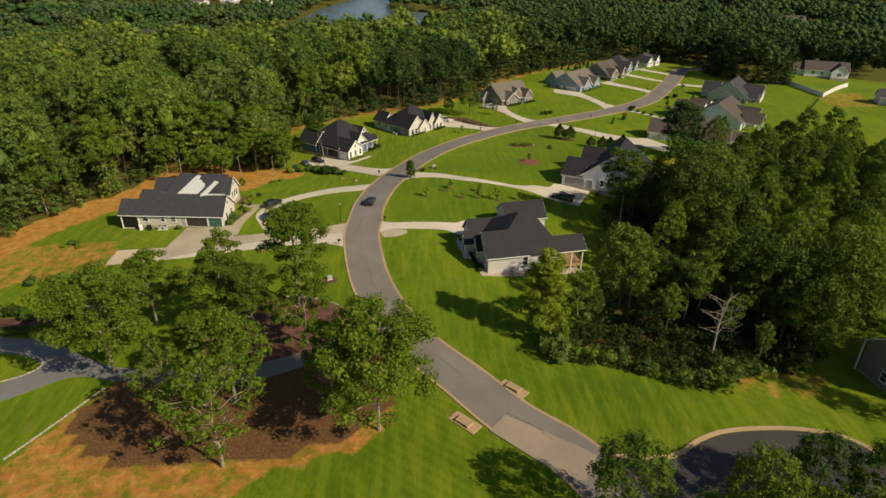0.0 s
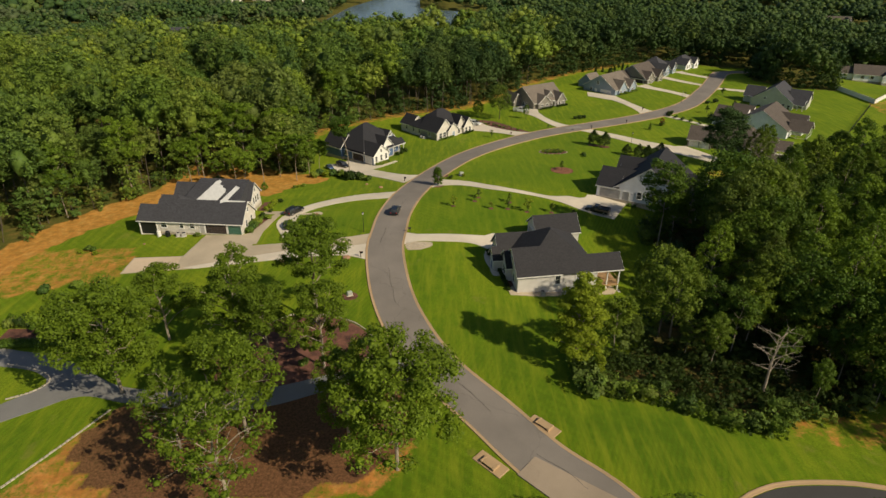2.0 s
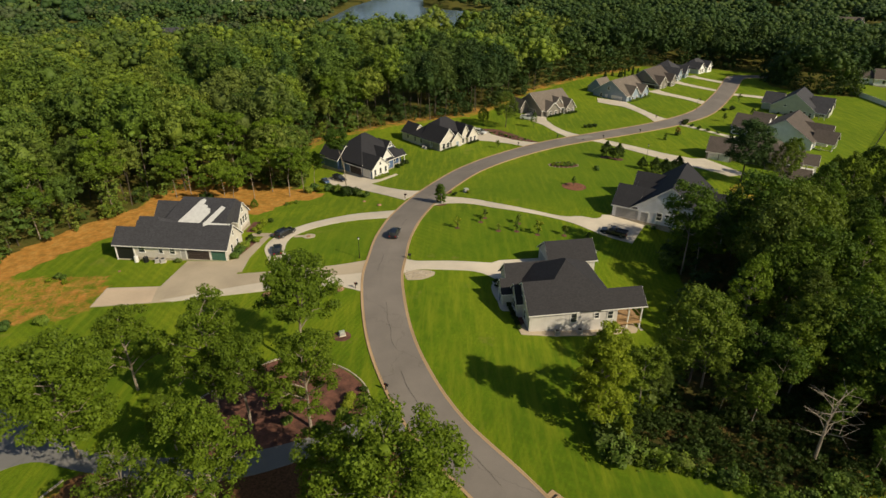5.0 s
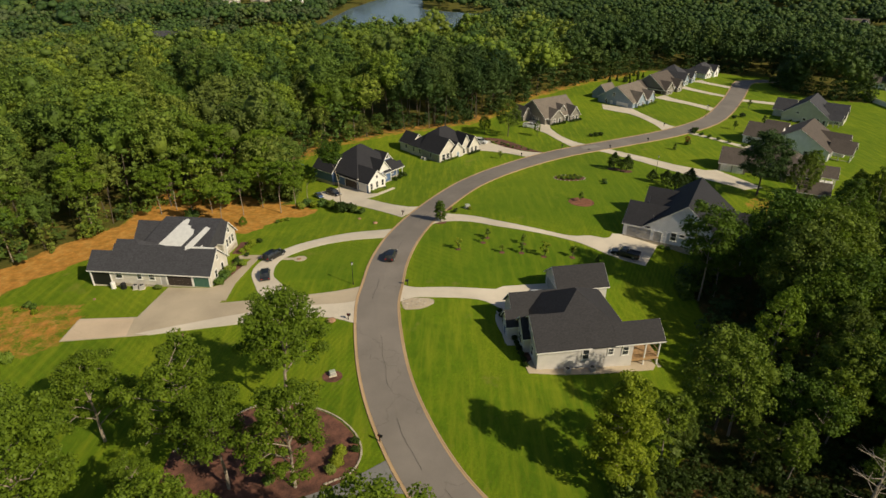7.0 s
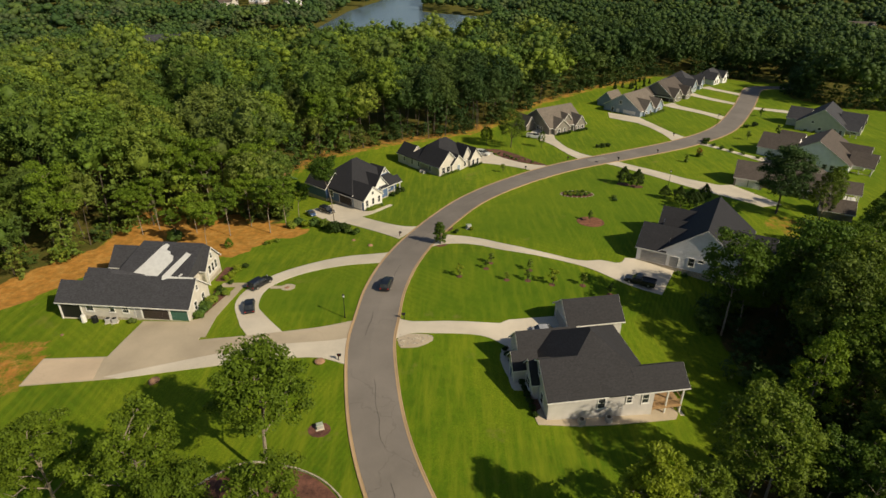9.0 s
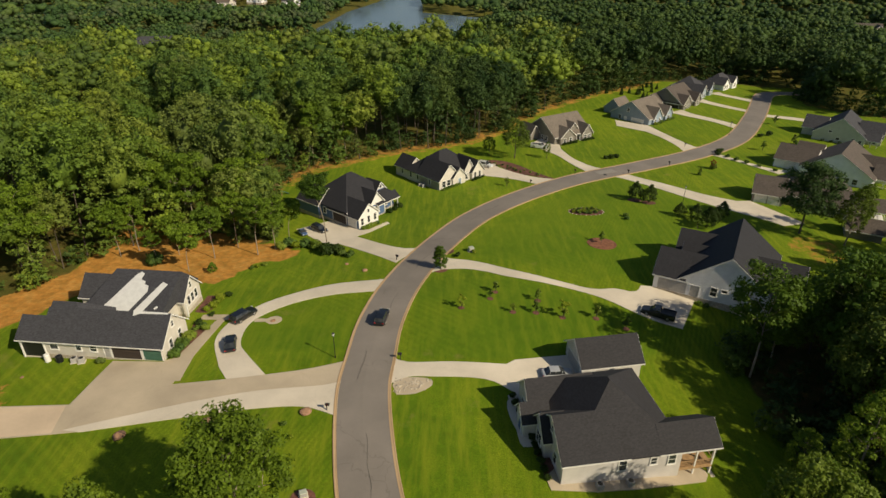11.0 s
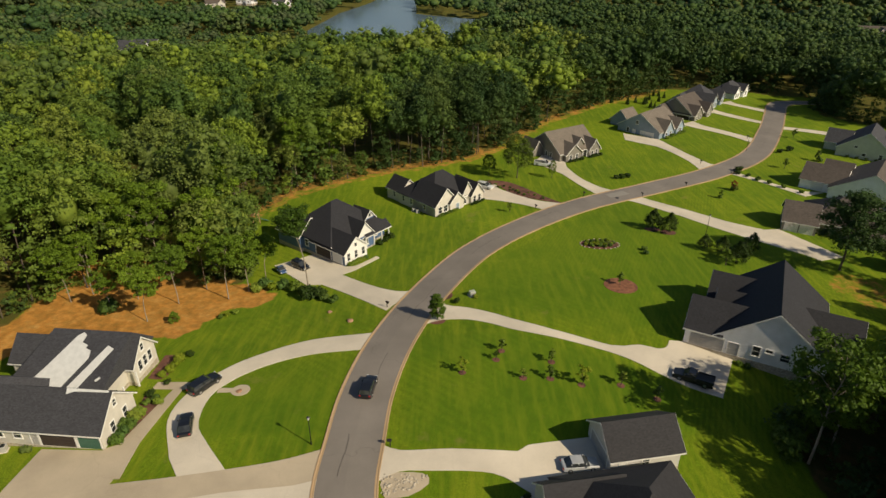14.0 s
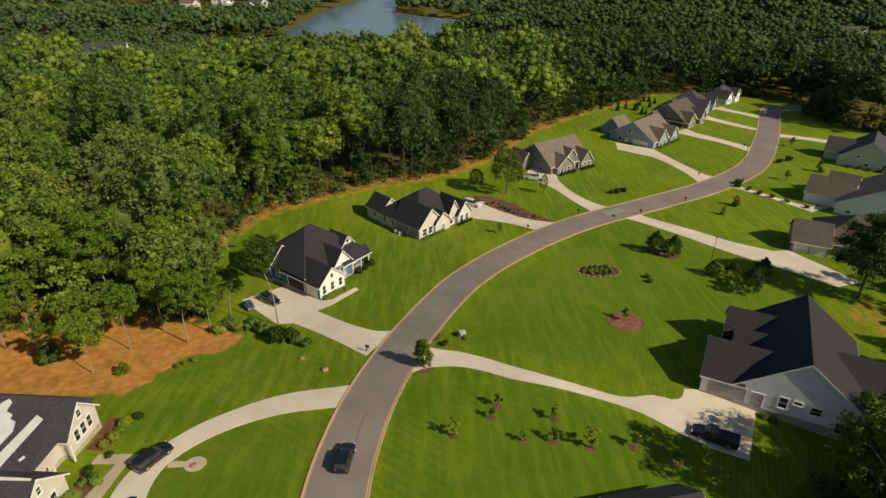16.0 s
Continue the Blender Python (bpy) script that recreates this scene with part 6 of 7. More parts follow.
def vehicle(name, label, x, y, turn, colour, length=4.8, width=1.86, height=1.5, kind="sedan"):
    car = tagged(new(name), label, "truck" if kind == "pickup" else "car")
    z0 = ground(x, y) + 0.1
    car.matrix_world = pose(x, y, z0, 0, 0, turn)
    L, w, belt = length / 2, width / 2, height * 0.62
    part("body", soft(hull(bmesh.new(), [(-L, w * 0.86, 0.35, belt * 0.86, 0.1), (-L + 0.12, w * 0.95, 0.24, belt * 0.98, 0.08), (-L * 0.5, w, 0.2, belt, 0.06), (L * 0.3, w, 0.2, belt, 0.06), (L * 0.72, w * 0.98, 0.22, belt * 0.92, 0.1), (L - 0.1, w * 0.9, 0.26, belt * 0.8, 0.12), (L, w * 0.8, 0.36, belt * 0.66, 0.12)]), 0.025), colour, car)
    if kind == "pickup":
        c0, c1 = -L * 0.16, L * 0.5
        part("bed", boxes((-L + 0.12, c0 - 0.05, -w * 0.92, w * 0.92, belt - 0.02, belt + 0.02)), BLACK, car, "dark open load bed")
        for s in (-1, 1):
            part("bed_side", soft(boxes((-L + 0.02, c0 - 0.02, s * w * 0.96 - 0.06, s * w * 0.96 + 0.06, belt - 0.1, belt + 0.22)), 0.02), colour, car)
        part("tailgate", soft(boxes((-L, -L + 0.1, -w * 0.92, w * 0.92, belt - 0.3, belt + 0.22)), 0.02), colour, car)
    elif kind == "suv":
        c0, c1 = -L * 0.95, L * 0.45
    else:
        c0, c1 = -L * 0.82, L * 0.46
    part("cabin", hull(bmesh.new(), [(c0, w * 0.84, belt - 0.05, belt + 0.02, 0.02), (c0 + (0.2 if kind != "sedan" else 0.66), w * 0.88, belt - 0.05, height - 0.03, 0.16), (c1 - 0.75, w * 0.88, belt - 0.05, height - 0.03, 0.16), (c1, w * 0.84, belt - 0.05, belt + 0.02, 0.02)]), GLASS, car, "dark tinted glass")
    part("roof", soft(hull(bmesh.new(), [(c0 + (0.22 if kind != "sedan" else 0.68), w * 0.75, height - 0.05, height - 0.01, 0.05), ((c0 + c1) / 2, w * 0.77, height - 0.04, height + 0.03, 0.06), (c1 - 0.78, w * 0.75, height - 0.05, height - 0.01, 0.05)]), 0.012), colour, car)
    for s in (-1, 1):
        for px in (c0 + (0.6 if kind == "sedan" else 0.14), (c0 + c1) / 2, c1 - 0.5):
            part("pillar", boxes((px - 0.05, px + 0.05, s * w * 0.81 - 0.03, s * w * 0.81 + 0.03, belt, height - 0.04)), colour, car)
        part("headlight", soft(boxes((L - 0.22, L - 0.02, s * w * 0.66 - 0.18, s * w * 0.66 + 0.18, belt * 0.62, belt * 0.8)), 0.02), HEADLIGHT, car)
        part("tail_light", soft(boxes((-L - 0.02, -L + 0.12, s * w * 0.74 - 0.14, s * w * 0.74 + 0.14, belt * 0.68, belt * 0.9)), 0.02), TAIL, car)
        part("mirror", soft(boxes((c1 - 0.55, c1 - 0.35, s * (w + 0.08) - 0.09, s * (w + 0.08) + 0.09, belt, belt + 0.15)), 0.02), colour, car)
        for px in (-L * 0.6, L * 0.62):
            wheel(car, px, s * (w - 0.1), height * 0.23, 0.22)
    return car


vehicle("car", "black hatchback driving along the street", -10.1, 107.2, 82, BLACK_PAINT, 4.6, 1.84, 1.52, "suv").location.z += 0.1
vehicle("car", "black estate car parked on a loop driveway", -33.9, 108.9, 58, BLACK_PAINT, 4.9, 1.88, 1.6, "suv")
vehicle("car", "black convertible parked on the loop driveway", -33.4, 100.4, 105, BLACK_PAINT, 4.4, 1.8, 1.32, "sedan")
vehicle("pickup", "black pickup truck parked on a concrete pad", 37.6, 110.6, 150, BLACK_PAINT, 5.8, 1.95, 1.82, "pickup")
vehicle("car", "silver sedan beside a small garage", 17.2, 94.2, 5, SILVER_PAINT, 4.6, 1.8, 1.42, "sedan")
vehicle("car", "black car by the blue house", -28.8, 150.0, -40, BLACK_PAINT, 4.5, 1.82, 1.5, "suv")
vehicle("car", "small blue car at the edge of a driveway", -32.4, 148.2, -55, BLUE_PAINT, 3.2, 1.5, 1.2, "sedan")
vehicle("car", "white car behind a gabled house", 12.8, 193.6, -35, WHITE_PAINT, 4.7, 1.84, 1.62, "suv")
vehicle("pickup", "white pickup parked near a taupe house", 31.6, 211.6, -20, WHITE_PAINT, 5.6, 1.9, 1.8, "pickup")

# ---- street furniture ----


def street_lamp(x, y, h=4.6):
    lamp = tagged(new("street_lamp"), "slim dark post lamp with glass lantern on the lawn", "street lamp", "street lamps")
    lamp.matrix_world = pose(x, y, ground(x, y))
    bm = bmesh.new()
    tube(bm, (0, 0, -0.2), (0, 0, 0.5), 0.12, 0.09, 10)
    tube(bm, (0, 0, 0.5), (0, 0, h - 0.5), 0.06, 0.045, 8)
    part("post", bm, METAL, lamp)
    bm = bmesh.new()
    tube(bm, (0, 0, h - 0.5), (0, 0, h - 0.1), 0.12, 0.2, 8)
    part("lantern", bm, HEADLIGHT, lamp, "pale glass lantern")
    bm = bmesh.new()
    tube(bm, (0, 0, h - 0.1), (0, 0, h + 0.1), 0.23, 0.05, 8)
    part("cap", bm, METAL, lamp)


for x, y in ((-16.3, 97.0), (99.7, 226.0)):
    street_lamp(x, y)
street_lamp(60.0, 161.0, 5.2)


def mailbox(x, y, turn):
    boxy = tagged(new("mailbox"), "black mailbox on a post beside the kerb", "mailbox", "mailboxes")
    boxy.matrix_world = pose(x, y, ground(x, y), 0, 0, turn)
    part("post", soft(boxes((-0.06, 0.06, -0.06, 0.06, -0.2, 1.05), (-0.35, 0.12, -0.04, 0.04, 0.82, 0.9)), 0.01), BLACK, boxy)
    bm = bmesh.new()
    prism(bm, [(-0.42, -0.14, 1.02), (-0.42, 0.14, 1.02), (-0.42, 0.14, 1.2), (-0.42, 0.07, 1.3), (-0.42, -0.07, 1.3), (-0.42, -0.14, 1.2)], [(0.2, -0.14, 1.02), (0.2, 0.14, 1.02), (0.2, 0.14, 1.2), (0.2, 0.07, 1.3), (0.2, -0.07, 1.3), (0.2, -0.14, 1.2)])
    part("box", bm, BLACK, boxy)
    part("flag", boxes((-0.1, -0.06, 0.15, 0.17, 1.1, 1.35)), TAIL, boxy)


for x, y, turn in ((-6.3, 96.6, 0), (-15.6, 85.6, 180), (-7.9, 59.2, 150), (-9.3, 130.9, 150), (24.2, 177.6, 120), (38.2, 186.4, 110), (79.6, 212.9, 120), (106.2, 239.4, 130), (68.0, 193.8, -60), (53.4, 185.6, -60), (86.2, 204.9, -50)):
    mailbox(x, y, turn)


def storm_inlet(x, y, turn):
    inlet = tagged(new("storm_drain"), "tan concrete storm drain box beside the kerb", "storm drain", "storm drains")
    inlet.matrix_world = pose(x, y, ground(x, y), 0, 0, turn)
    part("apron", soft(boxes((-2.2, 2.2, -1.0, 1.0, -0.3, 0.12)), 0.04), GUTTER, inlet)
    part("lid", soft(boxes((-0.9, 0.9, -0.4, 0.75, 0.3, 0.44)), 0.03), GUTTER, inlet)
    # a black block fills the opening in place of its shade
    part("opening", boxes((-0.8, 0.8, -0.35, 0.7, 0.1, 0.3)), BLACK, inlet)
    for s in (-1, 1):
        part("pier", soft(boxes((s * 0.95 - 0.15, s * 0.95 + 0.15, -0.45, 0.8, -0.2, 0.46)), 0.03), GUTTER, inlet)


storm_inlet(6.4, 33.8, -45 + 180)
storm_inlet(13.9, 40.2, -45)
slab("road_patch", [(12.0, 34.9), (16, 32.1), (20.6, 29.0), (22.5, 27.4), (20.0, 23.4), (17.7, 24.2), (13.5, 28.2), (9.5, 32.1)], asphalt_material("patched_road", (0.34, 0.27, 0.195), 0.1), "lighter patched strip of road surface", "road patch", 0.175, 1.0)
slab("road_patch", [(44.0, 187.2), (49.5, 190.0), (50.6, 187.6), (45.0, 184.8)], asphalt_material("pale_patch", (0.26, 0.24, 0.21), 0.1), "paler patch on the street surface", "road patch", 0.175, 1.0)
cover_plate = bmesh.new()
tube(cover_plate, (46.5, 184.6, ground(46.5, 184.6) + 0.12), (46.5, 184.6, ground(46.5, 184.6) + 0.19), 0.5, 0.48, 14)
tagged(part("manhole_cover", cover_plate, METAL), "round dark iron manhole cover in the street", "manhole cover")

# ---- garden beds, shrubs, stones ----
shrub_src = []
for k, mat in enumerate((LEAF, LEAF_PALE, LEAF_DARK)):
    bush = tagged(new("shrub"), ("rounded green shrub in a garden bed", "yellow green shrub in a garden bed", "dark evergreen shrub in a garden bed")[k], "shrub", "shrubs")
    lobes = [((math.cos(j * 2.4) * 0.28, math.sin(j * 2.4) * 0.28, 0.35 + 0.12 * (j % 3)), (0.34, 0.34, 0.32)) for j in range(6)]
    v, f = crown_arrays(lobes, 300, 0.12, 0.8, 0.1, LUMP)
    quads("leaves", v, f, mat, bush, tone=np.full(len(v), 0.4))
    bm = bmesh.new()
    for j in range(3):
        tube(bm, (0, 0, -0.1), (math.cos(j * 2.1) * 0.2, math.sin(j * 2.1) * 0.2, 0.4), 0.03, 0.015, 5)
    part("stem", bm, BARK, bush)
    shrub_src.append(bush)


def row(house, kind, size, *spots):
    """Shrubs at places given in a house's own measure."""
    for hx, hy in spots:
        p = house.matrix_world @ Vector((hx, hy, 0))
        stand(shrub_src[kind], p.x, p.y, size * rng.uniform(0.85, 1.15), rng.uniform(0, 360))


bpy.context.view_layer.update()
row(long_house, 0, 1.6, *[(1.0, 1.0 + 1.35 * k) for k in range(5)])
row(long_house, 1, 1.25, (-0.4, 15.0), (0.2, 16.4), (0.3, 17.8), (0.2, 19.2))
row(long_house, 0, 1.1, (1.6, 9.4), (0.8, 8.6), (2.4, 8.8), (-9.8, -1.0))
row(long_house, 2, 1.0, (0.4, 10.4), (1.4, 13.2), (1.2, 20.6))
row(blue_house, 0, 0.9, *[(0.8 + 0.9 * k, -0.8) for k in range(6)])
row(blue_house, 2, 1.3, (12, 1.6), (14, 1.6), (16.2, 2.0), (16.8, 3.6))
row(gable_house, 0, 0.8, *[(0.6 + 1.0 * k, -0.8) for k in range(7)])
row(gable_house, 2, 0.8, *[(11.6 + 1.0 * k, -1.4) for k in range(5)])
row(tan_house, 2, 1.0, *[(0.6 + 1.1 * k, -1.2) for k in range(6)], *[(9.6 + 1.1 * k, -1.3) for k in range(5)])
row(steel_house, 0, 1.0, *[(2.4 + 1.1 * k, -1.5) for k in range(6)], *[(10.6 + 1.1 * k, -1.7) for k in range(5)])
row(grey_house, 2, 0.9, *[(-1.4, 1.0 + 1.3 * k) for k in range(6)], (-1.8, 12.4), (-2.0, 13.8), (-2.0, 15.2))
row(white_house, 0, 0.9, (8.6, -0.8), (9.8, -0.8))
row(sage_house, 2, 1.0, *[(3.5 + 2.6 * k, -0.9) for k in range(5)])
for x, y, k, s in ((-59.5, 132.2, 0, 3.0), (-36.4, 131.0, 0, 0.9), (-37.6, 130.2, 1, 0.8), (-38.6, 129.4, 0, 0.8), (-19.4, 134, 0, 1.6), (-22.2, 136.2, 2, 2.4), (-24.0, 137.4, 0, 2.0), (-26.2, 138.8, 0, 1.8), (-28.8, 140, 0, 1.6), (-30.4, 140.8, 0, 2.2), (-32.2, 140.2, 1, 1.9), (-33.8, 141.2, 0, 2.4), (-35.2, 139.8, 0, 2.0), (-24.6, 136.2, 2, 2.8), (-27.4, 139.2, 0, 2.2), (-21.2, 135.0, 0, 1.5), (52.2, 200.5, 2, 1.6), (54.0, 201.2, 2, 1.5), (50.6, 200.3, 2, 1.2), (73.8, 185.4, 0, 1.0), (80.0, 190.9, 0, 1.8),
                   (43.3, 152.1, 0, 1.1), (43.0, 150.2, 0, 1.0), (-60.5, 61.0, 0, 1.6), (-67.0, 76.2, 0, 1.9), (-72.5, 74.7, 0, 1.9), (-70.7, 89.5, 1, 1.0), (-72.0, 91.2, 0, 1.1), (-73.4, 91.8, 0, 1.2), (-74.4, 90.4, 1, 0.9), (-12.8, 55.6, 1, 1.5), (-12.6, 57.2, 1, 1.4), (-13.4, 54.4, 0, 1.2), (-10.8, 57.6, 2, 1.0), (-11.0, 59.0, 2, 1.0), (6.6, 132.6, 1, 0.8), (3.1, 131.2, 2, 1.0),
                   (88.9, 201.9, 0, 1.2), (90.3, 198.9, 0, 1.3), (92.4, 196.4, 0, 1.2), (94.8, 193.4, 0, 1.2), (97.6, 189.4, 0, 1.1), (88.2, 206.4, 2, 1.9), (86.8, 204.0, 2, 1.4), (117.6, 215.8, 0, 1.6), (113.6, 225.9, 2, 1.8), (109.5, 224, 2, 1.5), (-24.4, 88.8 - 6, 0, 0.6), (-20.8, 82.9, 0, 0.7), (-23.2, 81.6, 0, 0.6), (-22.0, 79.8, 1, 0.6), (-19.4, 80.6, 1, 0.6)):
    stand(shrub_src[k], x, y, s, x * 33)
stand(shrub_src[2], -69.6, 64.2, 2.5, 0)
stand(shrub_src[0], -71.8, 64.3, 2.0, 50)
for x, y, k in ((-33.2, 42.8, 1), (-31.6, 41.5, 1), (-34.6, 43.4, 0), (-29.0, 50.2, 1), (-20.4, 52.8, 0)):
    stand(shrub_src[k], x, y, 1.3, x * 50)
pine_shrub = clumped_thing("pine_sapling", "small light green pine on dry ground", 2.6, 1.0, 30, 60, 0.1, LEAF_WOOD, BARK, 0.03, 0.27, 0.8)
for x, y, s in ((-70.1, 64.1, 1.0), (-66.2, 62.5, 1.15), (-46.2, 128.2, 0.9), (-73.0, 66.0, 0.6)):
    stand(pine_shrub, x, y, s, x * 40)
drop_thing(pine_shrub)
for k, (x, y) in enumerate([(136.6, 166.3), (137.9, 164.2), (138.2, 161.6), (138.6, 159.6), (139.7, 157.0), (140.7, 155.1), (143.0, 150.1), (143.8, 146.1)]):
    stand(shrub_src[2], x, y, 1.7 + 0.5 * (k % 3), k * 40)
for k in range(26):
    a = k * 2.4
    stand(shrub_src[(0, 1, 0)[k % 3]], 34.6 + math.cos(a) * 3.4 * math.sqrt(k / 26), 155.2 + math.sin(a) * 2.0 * math.sqrt(k / 26), 0.75, k * 50)
for k in range(26):
    u = rng.random()
    stand(shrub_src[(0, 2, 0)[k % 3]], 12 + 17 * u + rng.uniform(-1, 1), 198 - 14 * u + rng.uniform(-1.2, 1.2), rng.uniform(0.4, 0.8), k * 50)
cone_bush = conifer_thing("shrub", "small dark conical evergreen on a back lawn", 5.2, 1.5, 900, 0.26, 0.05)
for k in range(12):
    x, y = ((85.3, 286.7), (90.0, 294.8), (87.7, 280.9), (93.1, 291.9), (97.6, 298.5), (94.0, 301.6), (96.2, 301.7), (82.6, 289.7), (72.1, 288.3), (78.3, 286.4), (86.6, 288.3), (86.1, 280.8))[k]
    stand(cone_bush, x, y, rng.uniform(0.45, 0.7), k * 50)
slab("garden_bed", smooth_line((-41.0, 98), (-39.6, 98.6), (-38.6, 103), (-39.6, 106.8), (-42, 107.4)), MULCH, "dark mulch garden bed along a house wall", "garden bed", 0.05)
slab("garden_bed", smooth_line((-43.4, 111.5), (-41.2, 111.2), (-40.6, 113.5), (-41.2, 117.2), (-43.4, 117.6)), MULCH, "dark mulch garden bed with shrubs and stones", "garden bed", 0.05)
slab("path", [(-41.6, 108.8), (-34.6, 108.3), (-34.6, 109.8), (-37.4, 110.2), (-41.4, 110.4)], WORN_CONCRETE, "concrete path from a loop driveway to the front door", "path", 0.08)
slab("path", [(-41.0, 97.6), (-39.4, 92.0), (-38.2, 92.0), (-38.4, 98.0), (-37.0, 108.6), (-38.4, 108.6)], WORN_CONCRETE, "narrow concrete path beside a garden bed", "path", 0.075)
slab("path", [(-31.8, 107.5), (-29.7, 107.5), *[(-28.5 + 1.35 * math.cos(math.radians(a)), 107.9 + 1.25 * math.sin(math.radians(a))) for a in range(-160, 165, 20)], (-29.7, 108.4), (-31.8, 108.6)], WORN_CONCRETE, "small round concrete pad off a loop driveway", "path", 0.075)
slab("garden_bed", smooth_line((10.6, 199.0), (15, 199.6), (19.5, 198.0), (23.8, 193.0), (27.6, 187.0), (31.6, 181.4), (29.0, 182.4), (24.3, 185.2), (19.5, 188.4), (17.6, 193.2), (14.5, 196.6), (10.8, 196.6)), MULCH, "dark sloping mulch bank beside a driveway", "garden bed", 0.05)
slab("garden_bed", [(34.6 + 4.2 * math.cos(k * math.tau / 18), 155.2 + 2.7 * math.sin(k * math.tau / 18)) for k in range(18)], MULCH, "oval flower bed on a lawn", "garden bed", 0.05)
slab("tree_ring", [(33.8 + 3.1 * math.cos(k * math.tau / 20), 136.3 + 2.9 * math.sin(k * math.tau / 20)) for k in range(20)], plain("red_mulch", (0.22, 0.09, 0.045), 0.95, 0, 0.4, 1.5, 8), "round red mulch ring with a young tree", "tree ring", 0.05, 0.8)
slab("tree_ring", [(-0.4 + 1.5 * math.cos(k * math.tau / 14), 125.4 + 1.3 * math.sin(k * math.tau / 14)) for k in range(14)], MULCH, "mulch ring below a roadside evergreen", "tree ring", 0.05, 0.8)
slab("tree_ring", [(1.2 + 1.3 * math.cos(k * math.tau / 14), 134.2 + 1.6 * math.sin(k * math.tau / 14)) for k in range(14)], MULCH, "small mulch bed at a driveway mouth", "tree ring", 0.05, 0.8)
for x, y in ((48.9, 164.0), (52.0, 162.3)):
    slab("tree_ring", [(x + 1.8 * math.cos(k * math.tau / 14), y + 1.4 * math.sin(k * math.tau / 14)) for k in range(14)], MULCH, "bare soil ring below a fir", "tree ring", 0.04, 0.8)

# young trees staked on the lawns
sap = tree_thing("sapling", "young tree staked on the lawn", 2.6, 0.85, 8, 520, 0.13, LEAF, BARK, 0.4, 0.0, 0.0)
sap_pale = tree_thing("sapling", "young yellow green tree on the lawn", 2.6, 0.95, 8, 460, 0.11, LEAF_PALE, BARK, 0.3, 0.0, 0.0)
sap_red = tree_thing("sapling", "young red leaved tree on the lawn", 2.8, 1.0, 8, 460, 0.12, foliage("red_leaves", [(0.16, 0.045, 0.015), (0.3, 0.1, 0.03)]), BARK, 0.35, 0.0, 0.0)
sapling_spots = [(sap_pale, 3.3, 111.0, 1.1), (sap, 9.6, 116.2, 0.9), (sap, 8.6, 114.0, 0.7), (sap, 17.0, 113.6, 0.9), (sap, 16.2, 109.9, 0.9), (sap, 12.2, 109.9, 0.7), (sap_pale, 20.6, 108.8, 1.4), (sap, 26.4, 109.0, 1.0), (sap, 31.0, 106.6, 0.9), (sap, 33.8, 136.6, 1.0), (sap, 58.0, 146.4, 1.4), (sap_red, 79.8, 190.9, 1.1), (sap, 103.2, 209.1, 1.3), (sap, 122.7, 240.3, 1.3), (sap, 117.0, 216.0, 1.3), (sap, 74.0, 185.2, 0.9), (sap, 17.6, 176.4, 1.0)]
for k, (src, x, y, s) in enumerate(sapling_spots):
    stand(src, x, y, s, k * 63)
    if k < 9:
        slab("tree_ring", [(x + 0.6 * math.cos(j * math.tau / 10), y + 0.55 * math.sin(j * math.tau / 10)) for j in range(10)], MULCH, "small mulch ring round a young tree", "tree ring", 0.04, 0.8)
for t in (*shrub_src, cone_bush, sap, sap_pale, sap_red):
    drop_thing(t)


def stone(x, y, size, mat, label, flat=0.6):
    bm = bmesh.new()
    bmesh.ops.create_icosphere(bm, subdivisions=2, radius=size)
    for v in bm.verts:
        n = noise.noise(v.co * (1.1 / size) + Vector((x, y, 0)))
        v.co *= 1 + 0.35 * n
        v.co.z *= flat
    bmesh.ops.translate(bm, verts=bm.verts, vec=(x, y, ground(x, y) + size * flat * 0.55))
    tagged(part("boulder", bm, mat), label, "boulder", "boulders")


RED_ROCK = plain("red_rock", (0.33, 0.19, 0.11), 0.9, 0, 0.35, 2, 9)
for x, y, s in ((-31.2, 83.6, 0.9), (-41.8, 81.2, 0.95), (-18.4, 85.2, 0.9), (-15.3, 126.5, 0.65), (-19.4, 130.1, 0.5), (-62.6, 93.8, 0.35), (-28.6, 107.6, 0.5)):
    stone(x, y, s * 0.85, RED_ROCK, "weathered reddish boulder on the grass", 0.42)
for k in range(22):
    a = k * math.tau / 22
    stone(34.6 + 4.2 * math.cos(a), 155.2 + 2.7 * math.sin(a), 0.17, STONE, "pale edging stone round a flower bed", 0.5)
slab("gravel_bed", smooth_line((-7.1, 90.8), (-6.3, 92.4), (-2.1, 92.5), (-1.4, 91.0), (-3.8, 89.2), (-6.4, 88.9)), WORN_CONCRETE, "oval bed of pale river gravel", "gravel bed", 0.04, 0.6)
for k in range(90):
    u, v = rng.random(), rng.random()
    stone(-6.9 + u * 5.6 * (1 - 0.35 * v * u), 92.3 - v * 3.2 * (1 - 0.4 * u), rng.uniform(0.09, 0.2), STONE, "pale river stone beside a driveway", 0.5)
edge_line = curve_through([(-33.8, 57.6), (-30, 61.8), (-25.5, 65.6), (-21.5, 66.2), (-16, 64.6), (-12.2, 61.8), (-10.1, 58), (-10.8, 54.4), (-14, 52.4)], 0.55)
slab("mulch_bed", smooth_line((-72, 63.6), (-66.8, 63.4), (-60.8, 62.8), (-59.0, 61.5), (-59.8, 60.0), (-64.4, 60.7), (-72, 60.6)), MULCH, "narrow red mulch bed above a clipped hedge", "mulch bed", 0.05)
hedge = tagged(new("hedge"), "low clipped green hedge along a grey driveway", "hedge")
